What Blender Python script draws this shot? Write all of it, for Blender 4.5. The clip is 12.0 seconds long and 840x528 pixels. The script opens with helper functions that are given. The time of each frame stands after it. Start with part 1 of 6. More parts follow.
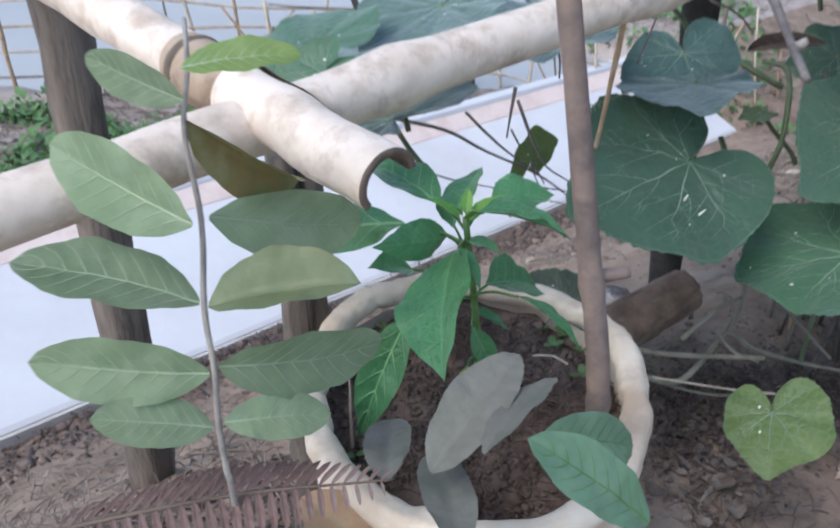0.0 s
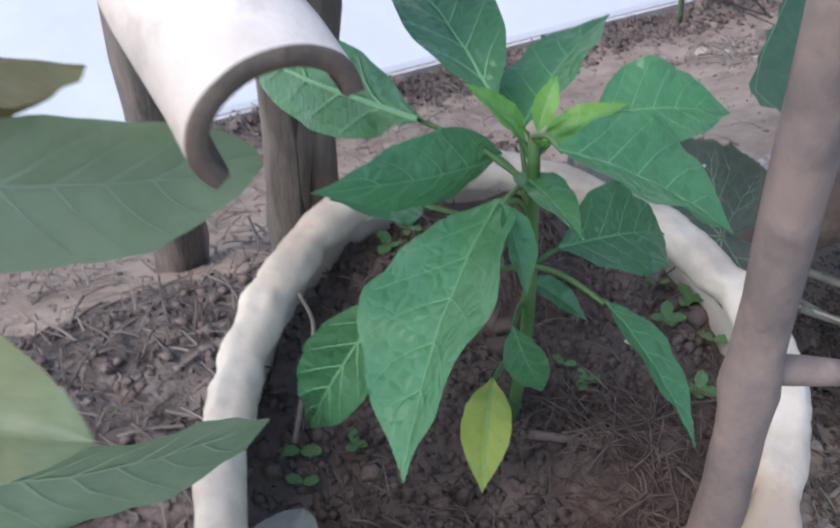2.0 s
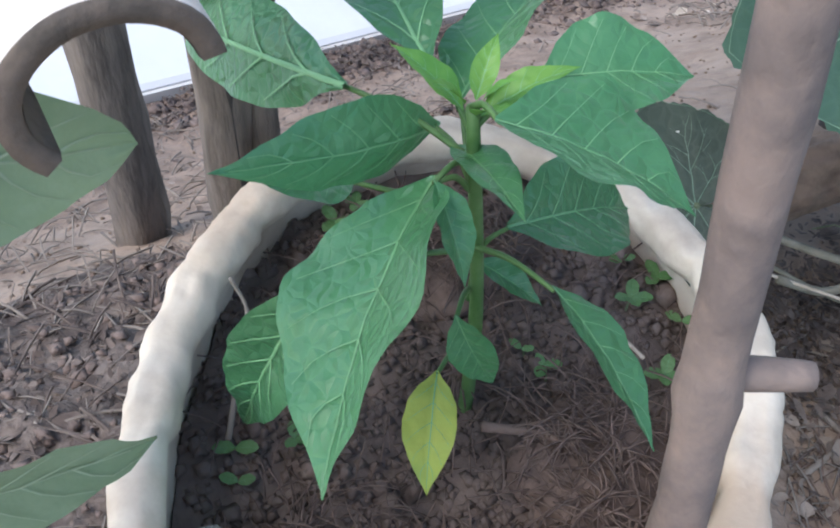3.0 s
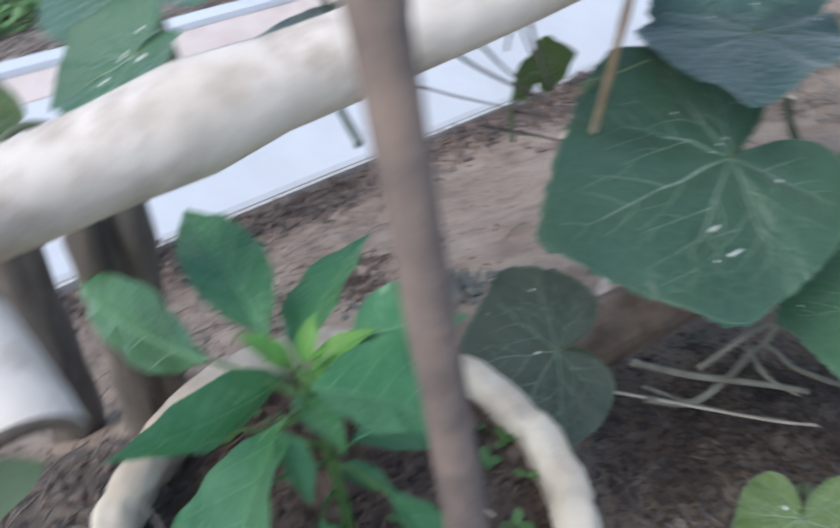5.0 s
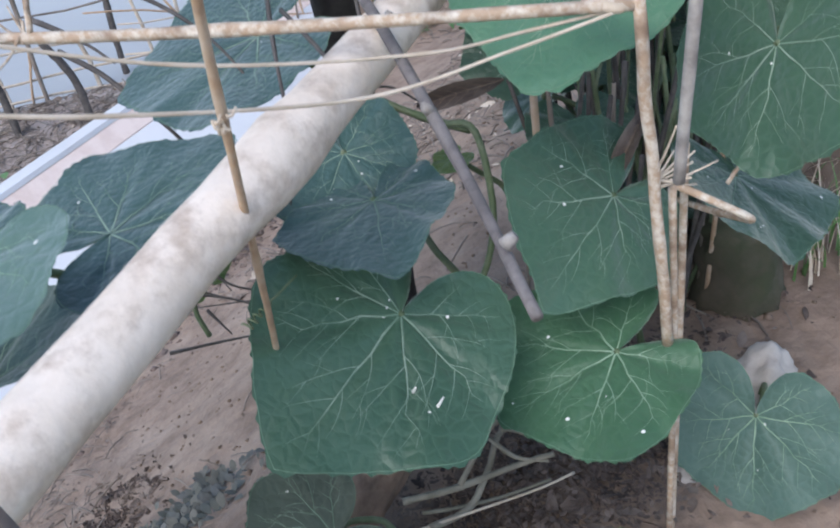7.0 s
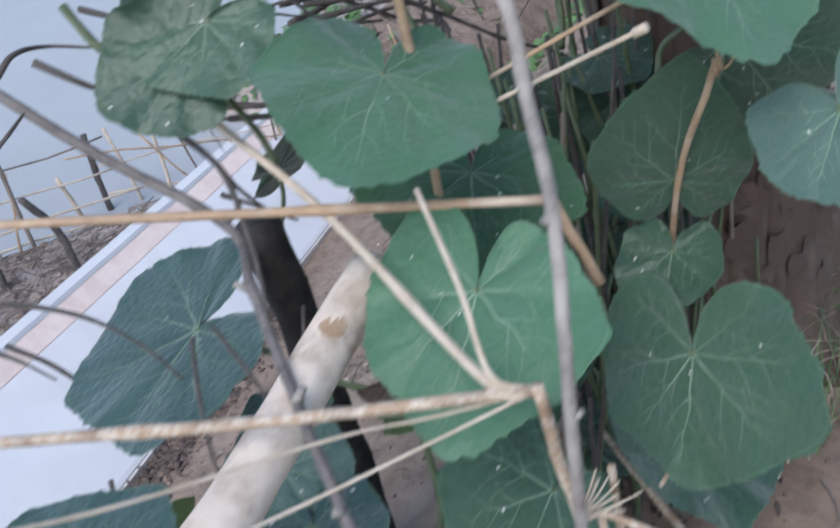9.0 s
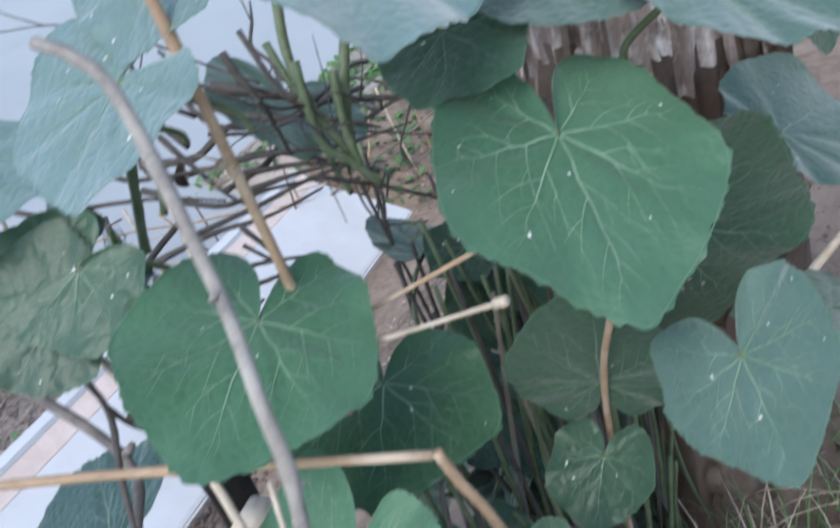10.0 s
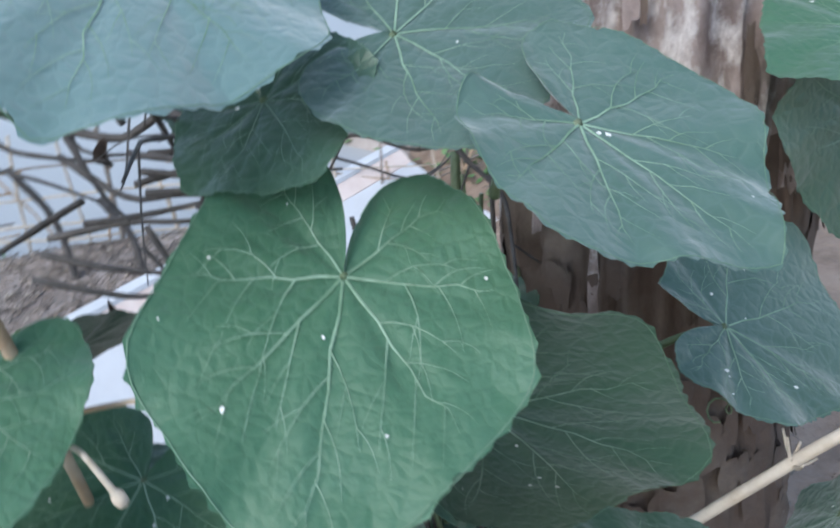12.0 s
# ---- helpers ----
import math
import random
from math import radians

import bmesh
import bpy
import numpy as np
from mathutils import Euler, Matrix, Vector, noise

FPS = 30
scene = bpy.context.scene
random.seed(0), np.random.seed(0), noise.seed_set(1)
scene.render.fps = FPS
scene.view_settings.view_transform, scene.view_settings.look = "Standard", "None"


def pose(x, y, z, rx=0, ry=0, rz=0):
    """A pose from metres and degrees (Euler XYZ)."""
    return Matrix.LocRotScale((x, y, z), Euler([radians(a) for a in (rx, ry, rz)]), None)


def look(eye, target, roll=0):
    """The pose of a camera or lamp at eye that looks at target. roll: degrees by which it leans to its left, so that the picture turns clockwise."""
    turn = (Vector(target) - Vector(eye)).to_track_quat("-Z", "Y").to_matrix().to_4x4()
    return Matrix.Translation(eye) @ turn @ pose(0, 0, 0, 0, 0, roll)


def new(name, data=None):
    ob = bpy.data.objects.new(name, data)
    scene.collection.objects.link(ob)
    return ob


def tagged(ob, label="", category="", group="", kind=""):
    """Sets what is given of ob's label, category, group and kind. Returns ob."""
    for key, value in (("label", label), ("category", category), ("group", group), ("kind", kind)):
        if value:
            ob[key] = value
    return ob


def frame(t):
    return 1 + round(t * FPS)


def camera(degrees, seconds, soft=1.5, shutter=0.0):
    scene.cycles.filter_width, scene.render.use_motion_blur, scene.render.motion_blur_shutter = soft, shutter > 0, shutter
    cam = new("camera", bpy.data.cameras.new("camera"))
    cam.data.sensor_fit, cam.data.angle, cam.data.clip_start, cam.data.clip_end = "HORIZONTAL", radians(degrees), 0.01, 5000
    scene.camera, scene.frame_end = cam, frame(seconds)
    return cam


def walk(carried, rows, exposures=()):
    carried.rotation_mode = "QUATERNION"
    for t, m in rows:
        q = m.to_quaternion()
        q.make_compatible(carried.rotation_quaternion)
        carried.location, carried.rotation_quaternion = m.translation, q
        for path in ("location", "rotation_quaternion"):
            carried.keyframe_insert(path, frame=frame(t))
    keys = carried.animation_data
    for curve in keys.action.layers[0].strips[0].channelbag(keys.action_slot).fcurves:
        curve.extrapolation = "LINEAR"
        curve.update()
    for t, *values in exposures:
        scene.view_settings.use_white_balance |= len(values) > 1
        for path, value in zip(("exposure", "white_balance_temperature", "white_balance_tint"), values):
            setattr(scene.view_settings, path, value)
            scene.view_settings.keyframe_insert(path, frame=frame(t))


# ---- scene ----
cam = camera(50.83, 12.0, soft=2.0, shutter=0.5)
ROWS = [
    (0.0, -0.0055, -0.0167, 0.6702, 61.81, 0.48, -0.18),
    (0.5, 0.0026, 0.0920, 0.6580, 55.26, 1.46, -0.55),
    (0.8, 0.0353, 0.1642, 0.6505, 50.03, 0.44, 3.79),
    (1.0, 0.0520, 0.1996, 0.6443, 47.70, -0.81, 7.14),
    (1.5, 0.0467, 0.2489, 0.6276, 46.82, -1.27, 11.05),
    (1.6, 0.0417, 0.2543, 0.6235, 47.15, -1.99, 12.71),
    (2.0, 0.0353, 0.2879, 0.5965, 44.12, -2.92, 13.68),
    (2.3, 0.0348, 0.3073, 0.5784, 42.73, -4.15, 14.06),
    (2.5, 0.0409, 0.3149, 0.5739, 41.84, -3.72, 13.36),
    (2.7, 0.0448, 0.3200, 0.5745, 41.66, -3.68, 12.93),
    (4.3, 0.0585, 0.3053, 0.6219, 46.63, -0.37, 11.71),
    (4.5, 0.0622, 0.2982, 0.6327, 47.70, -1.38, 11.96),
    (4.8, 0.0725, 0.2881, 0.6513, 49.60, -0.72, 9.52),
    (5.0, 0.0934, 0.2922, 0.6775, 49.68, 0.07, 4.43),
    (5.2, 0.1155, 0.3127, 0.6926, 52.63, 3.73, -4.58),
    (5.5, 0.1340, 0.3426, 0.7169, 55.86, 3.77, -14.96),
    (6.0, 0.1444, 0.3380, 0.7341, 56.13, 7.52, -22.18),
    (6.5, 0.1331, 0.3203, 0.7375, 55.10, 9.13, -24.92),
    (6.7, 0.1259, 0.3138, 0.7424, 53.92, 8.60, -24.53),
    (8.3, 0.1323, 0.3332, 0.8767, 54.05, 11.75, -24.56),
    (8.5, 0.1516, 0.3341, 0.8901, 55.85, 11.58, -25.37),
    (9.0, 0.2584, 0.3767, 0.9226, 57.20, 12.91, -26.87),
    (9.5, 0.3772, 0.4142, 0.9680, 56.23, 14.57, -22.84),
    (10.0, 0.4561, 0.4226, 1.0067, 59.03, 17.22, -25.34),
    (10.5, 0.5065, 0.4668, 1.0210, 61.23, 17.09, -26.46),
    (11.0, 0.5738, 0.5198, 1.0104, 63.55, 15.54, -26.83),
    (11.5, 0.6601, 0.5439, 0.9858, 62.66, 13.13, -20.07),
    (12.0, 0.7299, 0.5303, 0.9751, 60.66, 6.85, -9.78),
]
EXPOSURE = [(0.0, 0.84, 6450, 9), (1.5, 1.05, 6300, 12), (2.0, 1.04, 6350, 11), (2.5, 1.28, 6400, 8), (4.5, 0.99, 6450, 8), (5.0, 0.9, 6450, 6), (6.5, 0.88, 6350, 9), (9.0, 0.70, 6350, 9), (10.5, 0.88, 6350, 5), (11.5, 0.82, 6250, 4), (12.0, 0.90, 6250, 4)]
walk(cam, [(t, pose(x, y, z, rx, ry, rz)) for t, x, y, z, rx, ry, rz in ROWS], EXPOSURE)

# ---- light: open shade under a bright, hazy sky ----
world = bpy.data.worlds.new("sky")
world.use_nodes = True
scene.world = world
wn = world.node_tree.nodes
sky = wn.new("ShaderNodeTexSky")
sky.sky_type = "NISHITA"
sky.sun_disc = False
sky.sun_elevation = radians(42)
sky.sun_rotation = radians(228)
sky.dust_density = 1.0
sky.air_density = 1.0
wn["Background"].inputs["Strength"].default_value = 0.15
world.node_tree.links.new(sky.outputs["Color"], wn["Background"].inputs["Color"])
sun = new("sun", bpy.data.lights.new("sun", "SUN"))
sun.data.energy = 1.2
sun.data.angle = radians(40)
sun.data.color = (1.0, 0.97, 0.94)
sun.matrix_world = look((-1.6, -0.9, 4.0), (0.3, 0.8, 0.3))


# ---- materials ----
def mat(name, base, rough=0.6, second=None, scale=20.0, bump=0.0, bump_scale=80.0, third=None, third_scale=4.0,
        stretch=(1, 1, 1), metal=0.0, spec=0.4, translucent=0.0, sheen=0.0, vary=0.0, coords="Object", cells=0.0, cell_tone=None, deep=0.004):
    m = bpy.data.materials.new(name)
    m.use_nodes = True
    n, l = m.node_tree.nodes, m.node_tree.links
    b = n["Principled BSDF"]
    b.inputs["Roughness"].default_value = rough
    b.inputs["Metallic"].default_value = metal
    b.inputs["Specular IOR Level"].default_value = spec
    b.inputs["Sheen Weight"].default_value = sheen
    tc, mp = n.new("ShaderNodeTexCoord"), n.new("ShaderNodeMapping")
    mp.inputs["Scale"].default_value = stretch
    l.new(tc.outputs[coords], mp.inputs["Vector"])
    colour = n.new("ShaderNodeRGB")
    colour.outputs[0].default_value = (*base, 1)
    out = colour.outputs[0]
    for other, sc, lo, hi in ((second, scale, 0.42, 0.62), (third, third_scale, 0.48, 0.66)):
        if other is None:
            continue
        tex, ramp, mix = n.new("ShaderNodeTexNoise"), n.new("ShaderNodeValToRGB"), n.new("ShaderNodeMix")
        tex.inputs["Scale"].default_value, tex.inputs["Detail"].default_value = sc, 6
        tex.inputs["Roughness"].default_value = 0.65
        ramp.color_ramp.elements[0].position, ramp.color_ramp.elements[1].position = lo, hi
        mix.data_type = "RGBA"
        l.new(mp.outputs[0], tex.inputs["Vector"])
        l.new(tex.outputs["Fac"], ramp.inputs["Fac"])
        l.new(ramp.outputs["Color"], mix.inputs["Factor"])
        l.new(out, mix.inputs["A"])
        mix.inputs["B"].default_value = (*other, 1)
        out = mix.outputs["Result"]
    net = None
    if cells:
        # net of fine veins
        vor, warp, add, ramp, mix = n.new("ShaderNodeTexVoronoi"), n.new("ShaderNodeTexNoise"), n.new("ShaderNodeVectorMath"), n.new("ShaderNodeValToRGB"), n.new("ShaderNodeMix")
        vor.feature = "DISTANCE_TO_EDGE"
        vor.inputs["Scale"].default_value = cells
        warp.inputs["Scale"].default_value = cells * 0.6
        add.operation = "MULTIPLY_ADD"
        add.inputs[1].default_value = (0.6 / cells,) * 3
        l.new(mp.outputs[0], warp.inputs["Vector"])
        l.new(warp.outputs["Color"], add.inputs[0])
        l.new(mp.outputs[0], add.inputs[2])
        l.new(add.outputs[0], vor.inputs["Vector"])
        ramp.color_ramp.elements[0].position, ramp.color_ramp.elements[1].position = 0.0, 0.14
        ramp.color_ramp.elements[0].color, ramp.color_ramp.elements[1].color = (0.75, 0.75, 0.75, 1), (0, 0, 0, 1)
        l.new(vor.outputs["Distance"], ramp.inputs["Fac"])
        mix.data_type = "RGBA"
        l.new(ramp.outputs["Color"], mix.inputs["Factor"])
        l.new(out, mix.inputs["A"])
        mix.inputs["B"].default_value = (*cell_tone, 1)
        out, net = mix.outputs["Result"], vor.outputs["Distance"]
    if vary:
        info, hsv, rng = n.new("ShaderNodeObjectInfo"), n.new("ShaderNodeHueSaturation"), n.new("ShaderNodeMapRange")
        rng.inputs["To Min"].default_value, rng.inputs["To Max"].default_value = 1 - vary, 1 + vary
        l.new(info.outputs["Random"], rng.inputs["Value"])
        l.new(rng.outputs["Result"], hsv.inputs["Value"])
        l.new(out, hsv.inputs["Color"])
        out = hsv.outputs["Color"]
    l.new(out, b.inputs["Base Color"])
    if bump:
        tex, bp = n.new("ShaderNodeTexNoise"), n.new("ShaderNodeBump")
        tex.inputs["Scale"].default_value, tex.inputs["Detail"].default_value = bump_scale, 8
        bp.inputs["Strength"].default_value, bp.inputs["Distance"].default_value = bump, deep
        l.new(mp.outputs[0], tex.inputs["Vector"])
        l.new(tex.outputs["Fac"], bp.inputs["Height"])
        l.new(bp.outputs["Normal"], b.inputs["Normal"])
        if net:
            bp2, top = n.new("ShaderNodeBump"), n.new("ShaderNodeMapRange")
            top.inputs["From Max"].default_value = 0.35
            bp2.inputs["Strength"].default_value, bp2.inputs["Distance"].default_value = 0.35, 0.0012
            l.new(net, top.inputs["Value"])
            l.new(top.outputs["Result"], bp2.inputs["Height"])
            l.new(bp.outputs["Normal"], bp2.inputs["Normal"])
            l.new(bp2.outputs["Normal"], b.inputs["Normal"])
    if translucent:
        tr, ms = n.new("ShaderNodeBsdfTranslucent"), n.new("ShaderNodeMixShader")
        ms.inputs[0].default_value = translucent
        l.new(out, tr.inputs["Color"])
        l.new(b.outputs[0], ms.inputs[1])
        l.new(tr.outputs[0], ms.inputs[2])
        l.new(ms.outputs[0], n["Material Output"].inputs["Surface"])
    return m


SQUASH = mat("squash leaf", (0.037, 0.092, 0.054), 0.38, (0.050, 0.110, 0.068), 28, 0.14, 160, (0.028, 0.076, 0.042), 7, spec=0.5, translucent=0.12, sheen=0.5, vary=0.14, cells=95, cell_tone=(0.050, 0.108, 0.067))
SQUASH_GREEN = mat("green squash leaf", (0.046, 0.122, 0.060), 0.42, (0.060, 0.142, 0.076), 28, 0.16, 160, (0.036, 0.100, 0.046), 7, translucent=0.14, sheen=0.4, cells=95, cell_tone=(0.058, 0.136, 0.072))
SQUASH_FRESH = mat("fresh squash leaf", (0.066, 0.168, 0.094), 0.46, (0.084, 0.188, 0.118), 28, 0.22, 160, (0.048, 0.138, 0.068), 7, translucent=0.15, sheen=0.4, vary=0.12, cells=95, cell_tone=(0.077, 0.176, 0.101))
# hairy bluish-green blade, its colour greyed further to stand for sky sheen
SQUASH_SKY_TINT = mat("hairy squash leaf with sky tint", (0.064, 0.130, 0.105), 0.50, (0.082, 0.150, 0.126), 28, 0.14, 160, (0.052, 0.112, 0.084), 7, translucent=0.1, sheen=0.7, vary=0.10, cells=95, cell_tone=(0.083, 0.149, 0.124))
# upper leaves: the sky's bluish reflection is mixed into the base colour
SQUASH_SKYLIT = mat("squash leaf with pale sky sheen", (0.112, 0.202, 0.198), 0.46, (0.130, 0.222, 0.218), 28, 0.10, 160, (0.094, 0.178, 0.168), 7, spec=0.6, translucent=0.1, sheen=0.9, vary=0.08, cells=95, cell_tone=(0.130, 0.222, 0.214))
# muted copy for the lowest leaf, with shade put into its colour
SQUASH_SHADED = mat("dull shaded squash leaf", (0.062, 0.088, 0.066), 0.6, (0.078, 0.102, 0.080), 28, 0.2, 160, (0.050, 0.068, 0.052), 9, translucent=0.1, sheen=0.3, cells=95, cell_tone=(0.074, 0.098, 0.076))
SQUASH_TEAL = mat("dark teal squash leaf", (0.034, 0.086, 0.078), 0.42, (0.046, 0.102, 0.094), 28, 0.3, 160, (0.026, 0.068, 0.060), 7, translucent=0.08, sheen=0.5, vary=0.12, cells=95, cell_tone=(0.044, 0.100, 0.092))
SQUASH_YOUNG = mat("young squash leaf", (0.115, 0.178, 0.052), 0.5, (0.14, 0.205, 0.075), 28, 0.3, 160, (0.08, 0.145, 0.045), 9, translucent=0.2, sheen=0.2, cells=95, cell_tone=(0.15, 0.21, 0.08))
VEIN = mat("pale leaf vein", (0.28, 0.40, 0.29), 0.55, (0.14, 0.24, 0.15), 26)
VEIN_DULL = mat("dull leaf vein", (0.28, 0.37, 0.29), 0.55, (0.14, 0.225, 0.16), 26)
MARGIN = mat("pale hairy leaf margin", (0.125, 0.215, 0.14), 0.6, (0.17, 0.26, 0.18), 70)
PEPPER = mat("pepper leaf", (0.078, 0.236, 0.098), 0.30, (0.096, 0.262, 0.118), 40, 0.15, 150, (0.056, 0.188, 0.074), 14, spec=0.6, translucent=0.22, vary=0.14, cells=160, cell_tone=(0.088, 0.252, 0.110))
PEPPER_NEW = mat("new pepper leaf", (0.115, 0.30, 0.06), 0.4, (0.17, 0.36, 0.07), 50, 0.2, 150, translucent=0.25)
PEPPER_YELLOW = mat("yellowing pepper leaf", (0.36, 0.42, 0.08), 0.5, (0.28, 0.38, 0.08), 30, 0.2, 150, translucent=0.25)
PEPPER_VEIN = mat("pepper vein", (0.170, 0.375, 0.175), 0.45, (0.205, 0.41, 0.205), 60)
PEPPER_STEM = mat("green pepper stem", (0.08, 0.17, 0.05), 0.5, (0.12, 0.22, 0.08), 60)
SAPLING = mat("sapling leaf", (0.25, 0.335, 0.20), 0.5, (0.285, 0.365, 0.235), 40, 0.3, 120, (0.20, 0.285, 0.165), 16, translucent=0.4, vary=0.15)
SAPLING_DULL = mat("dusty sapling leaf", (0.150, 0.152, 0.136), 0.55, (0.122, 0.130, 0.112), 40, 0.3, 120, (0.175, 0.168, 0.155), 16, translucent=0.15)
SAPLING_NEW = mat("new sapling leaf", (0.20, 0.29, 0.08), 0.5, (0.16, 0.26, 0.08), 30, 0.3, 120, (0.24, 0.32, 0.12), 16, translucent=0.25)
SAPLING_FRESH = mat("smooth sapling leaf", (0.135, 0.245, 0.155), 0.45, (0.16, 0.27, 0.18), 30, 0.2, 120, (0.11, 0.21, 0.13), 16, translucent=0.2)
SAPLING_TWO = mat("yellowing sapling leaf", (0.135, 0.172, 0.088), 0.5, (0.185, 0.225, 0.13), 30, 0.3, 120, (0.19, 0.19, 0.085), 12, translucent=0.14)
SAPLING_BROWN = mat("browning sapling leaf", (0.22, 0.17, 0.07), 0.55, (0.17, 0.19, 0.08), 60, 0.3, 120, (0.30, 0.25, 0.13), 30, translucent=0.2)
SAPLING_VEIN = mat("sapling vein", (0.29, 0.37, 0.23), 0.5, (0.33, 0.40, 0.27), 60)
GREEN_STEM = mat("green vine stem", (0.10, 0.14, 0.072), 0.5, (0.15, 0.18, 0.11), 60, 0.4, 120)
OLIVE_STEM = mat("pale olive vine stem", (0.205, 0.185, 0.145), 0.65, (0.14, 0.13, 0.10), 40, 0.5, 120, (0.27, 0.25, 0.205), 18)
DARK_STEM = mat("dark dry stem", (0.075, 0.067, 0.064), 0.75, (0.12, 0.105, 0.10), 60, 0.5, 90)
BAMBOO = mat("weathered bamboo", (0.79, 0.68, 0.592), 0.52, (0.68, 0.57, 0.48), 26, 0.5, 50, (0.50, 0.395, 0.32), 34)
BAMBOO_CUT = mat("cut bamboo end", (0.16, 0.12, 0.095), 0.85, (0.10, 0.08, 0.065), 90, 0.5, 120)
BAMBOO_NODE = mat("bamboo node", (0.36, 0.26, 0.185), 0.75, (0.22, 0.155, 0.11), 40, 0.5, 80, (0.46, 0.36, 0.28), 14)
WOOD = mat("grey weathered wood", (0.15, 0.125, 0.11), 0.85, (0.09, 0.075, 0.065), 30, 0.7, 60, (0.22, 0.18, 0.15), 7, stretch=(3, 3, 0.6))
CHARRED = mat("dark post wood", (0.025, 0.023, 0.024), 0.8, (0.05, 0.045, 0.042), 30, 0.6, 60)
STICK = mat("brown stick bark", (0.222, 0.168, 0.146), 0.8, (0.150, 0.118, 0.108), 45, 0.6, 90, (0.31, 0.222, 0.176), 9, deep=0.003)
GREY_STICK = mat("grey stick bark", (0.30, 0.27, 0.25), 0.75, (0.20, 0.18, 0.17), 60, 0.4, 90, (0.40, 0.37, 0.34), 25)
DARK_BRANCH = mat("dark grey branch bark", (0.165, 0.145, 0.142), 0.75, (0.11, 0.097, 0.096), 60, 0.4, 90, (0.25, 0.225, 0.215), 18)
CANE = mat("dry cane", (0.46, 0.315, 0.205), 0.6, (0.36, 0.245, 0.165), 40, 0.3, 90, (0.56, 0.45, 0.35), 18)
CANE_SPECKLED = mat("speckled dry cane", (0.42, 0.30, 0.21), 0.7, (0.62, 0.55, 0.47), 110, 0.4, 90, (0.25, 0.17, 0.12), 30)
STRAW = mat("dry straw", (0.60, 0.51, 0.42), 0.7, (0.48, 0.39, 0.30), 40, 0.2, 90)
BAG = mat("cream woven sack", (0.77, 0.665, 0.55), 0.65, (0.68, 0.57, 0.455), 20, 0.2, 90, (0.50, 0.38, 0.285), 9)
SOIL = mat("brown garden soil", (0.285, 0.208, 0.162), 0.95, (0.205, 0.146, 0.112), 16, 0.75, 34, (0.345, 0.262, 0.208), 5, deep=0.014)
SILT = mat("pinkish grey silt", (0.40, 0.335, 0.305), 0.95, (0.31, 0.25, 0.22), 8, 0.6, 40, (0.47, 0.41, 0.385), 1.7)
DARK_SOIL = mat("damp dark soil", (0.162, 0.118, 0.102), 0.95, (0.225, 0.168, 0.143), 30, 0.9, 60, (0.094, 0.070, 0.062), 8, deep=0.006)
CRUMB = mat("soil crumb", (0.235, 0.172, 0.132), 0.95, (0.17, 0.122, 0.094), 30, 0.8, 90)
COIR = mat("coir fibre", (0.185, 0.128, 0.106), 0.9, (0.11, 0.076, 0.064), 60, 0.6, 120)
LITTER = mat("leaf litter", (0.22, 0.162, 0.125), 0.85, (0.14, 0.10, 0.078), 40, 0.3, 90, (0.34, 0.28, 0.24), 18)
TWIG = mat("grey dry twig", (0.25, 0.21, 0.18), 0.85, (0.17, 0.14, 0.12), 12, 0.2, 90)
WHITEWASH = mat("whitewashed concrete", (0.66, 0.66, 0.68), 0.7, (0.62, 0.62, 0.64), 3, 0.1, 30, (0.58, 0.57, 0.58), 1.2)
CREAM_WASH = mat("cream washed edge", (0.62, 0.59, 0.56), 0.75, (0.52, 0.48, 0.45), 6, 0.2, 30)
PINK_BRICK = mat("pinkish rendered coping", (0.83, 0.69, 0.63), 0.8, (0.74, 0.59, 0.53), 9, 0.3, 40)
WEED = mat("small weed leaf", (0.12, 0.24, 0.08), 0.5, (0.16, 0.28, 0.12), 60, translucent=0.2)
BARK = mat("tree bark", (0.36, 0.285, 0.265), 0.9, (0.20, 0.15, 0.135), 22, 1.0, 40, (0.70, 0.64, 0.62), 26, stretch=(1.6, 1.6, 0.9))
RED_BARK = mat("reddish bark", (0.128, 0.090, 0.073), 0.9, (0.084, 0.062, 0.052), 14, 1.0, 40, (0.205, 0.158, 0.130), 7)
MOSSY = mat("mossy dark bark", (0.085, 0.075, 0.052), 0.9, (0.06, 0.068, 0.038), 14, 1.0, 40, (0.13, 0.105, 0.08), 8)
LOG_WOOD = mat("weathered brown log", (0.24, 0.165, 0.125), 0.9, (0.15, 0.10, 0.076), 26, 0.9, 50, (0.33, 0.245, 0.19), 9)
STONE = mat("pale stone", (0.50, 0.46, 0.43), 0.9, (0.38, 0.34, 0.31), 18, 0.6, 60)
WATER = mat("pale pond water", (0.42, 0.42, 0.425), 0.4, (0.38, 0.38, 0.39), 0.4, 0.05, 6, spec=0.35)
PETAL = mat("pale bird mark", (0.75, 0.75, 0.72), 0.8)


# ---- helpers ----
def part(name, bm, material, parent=None, label="", smooth=True):
    data = bpy.data.meshes.new(name)
    bm.to_mesh(data)
    bm.free()
    data.materials.append(material)
    if smooth:
        data.shade_smooth()
    ob = new(name, data)
    if parent is not None:
        ob.parent = parent
    if label:
        tagged(ob, label)
    return ob


def thing(name, label, category, group="", kind=""):
    return tagged(new(name), label, category, group, kind)


def smooth_path(points, steps=4):
    """Catmull-Rom points through the given ones."""
    pts = [Vector(p) for p in points]
    if len(pts) < 3:
        return [pts[0].lerp(pts[-1], i / steps) for i in range(steps + 1)]
    ext = [pts[0] * 2 - pts[1], *pts, pts[-1] * 2 - pts[-2]]
    out = []
    for a, b, c, d in zip(ext, ext[1:], ext[2:], ext[3:]):
        for i in range(steps):
            t = i / steps
            out.append(0.5 * (2 * b + (c - a) * t + (2 * a - 5 * b + 4 * c - d) * t * t + (3 * b - a - 3 * c + d) * t ** 3))
    return out + [pts[-1]]


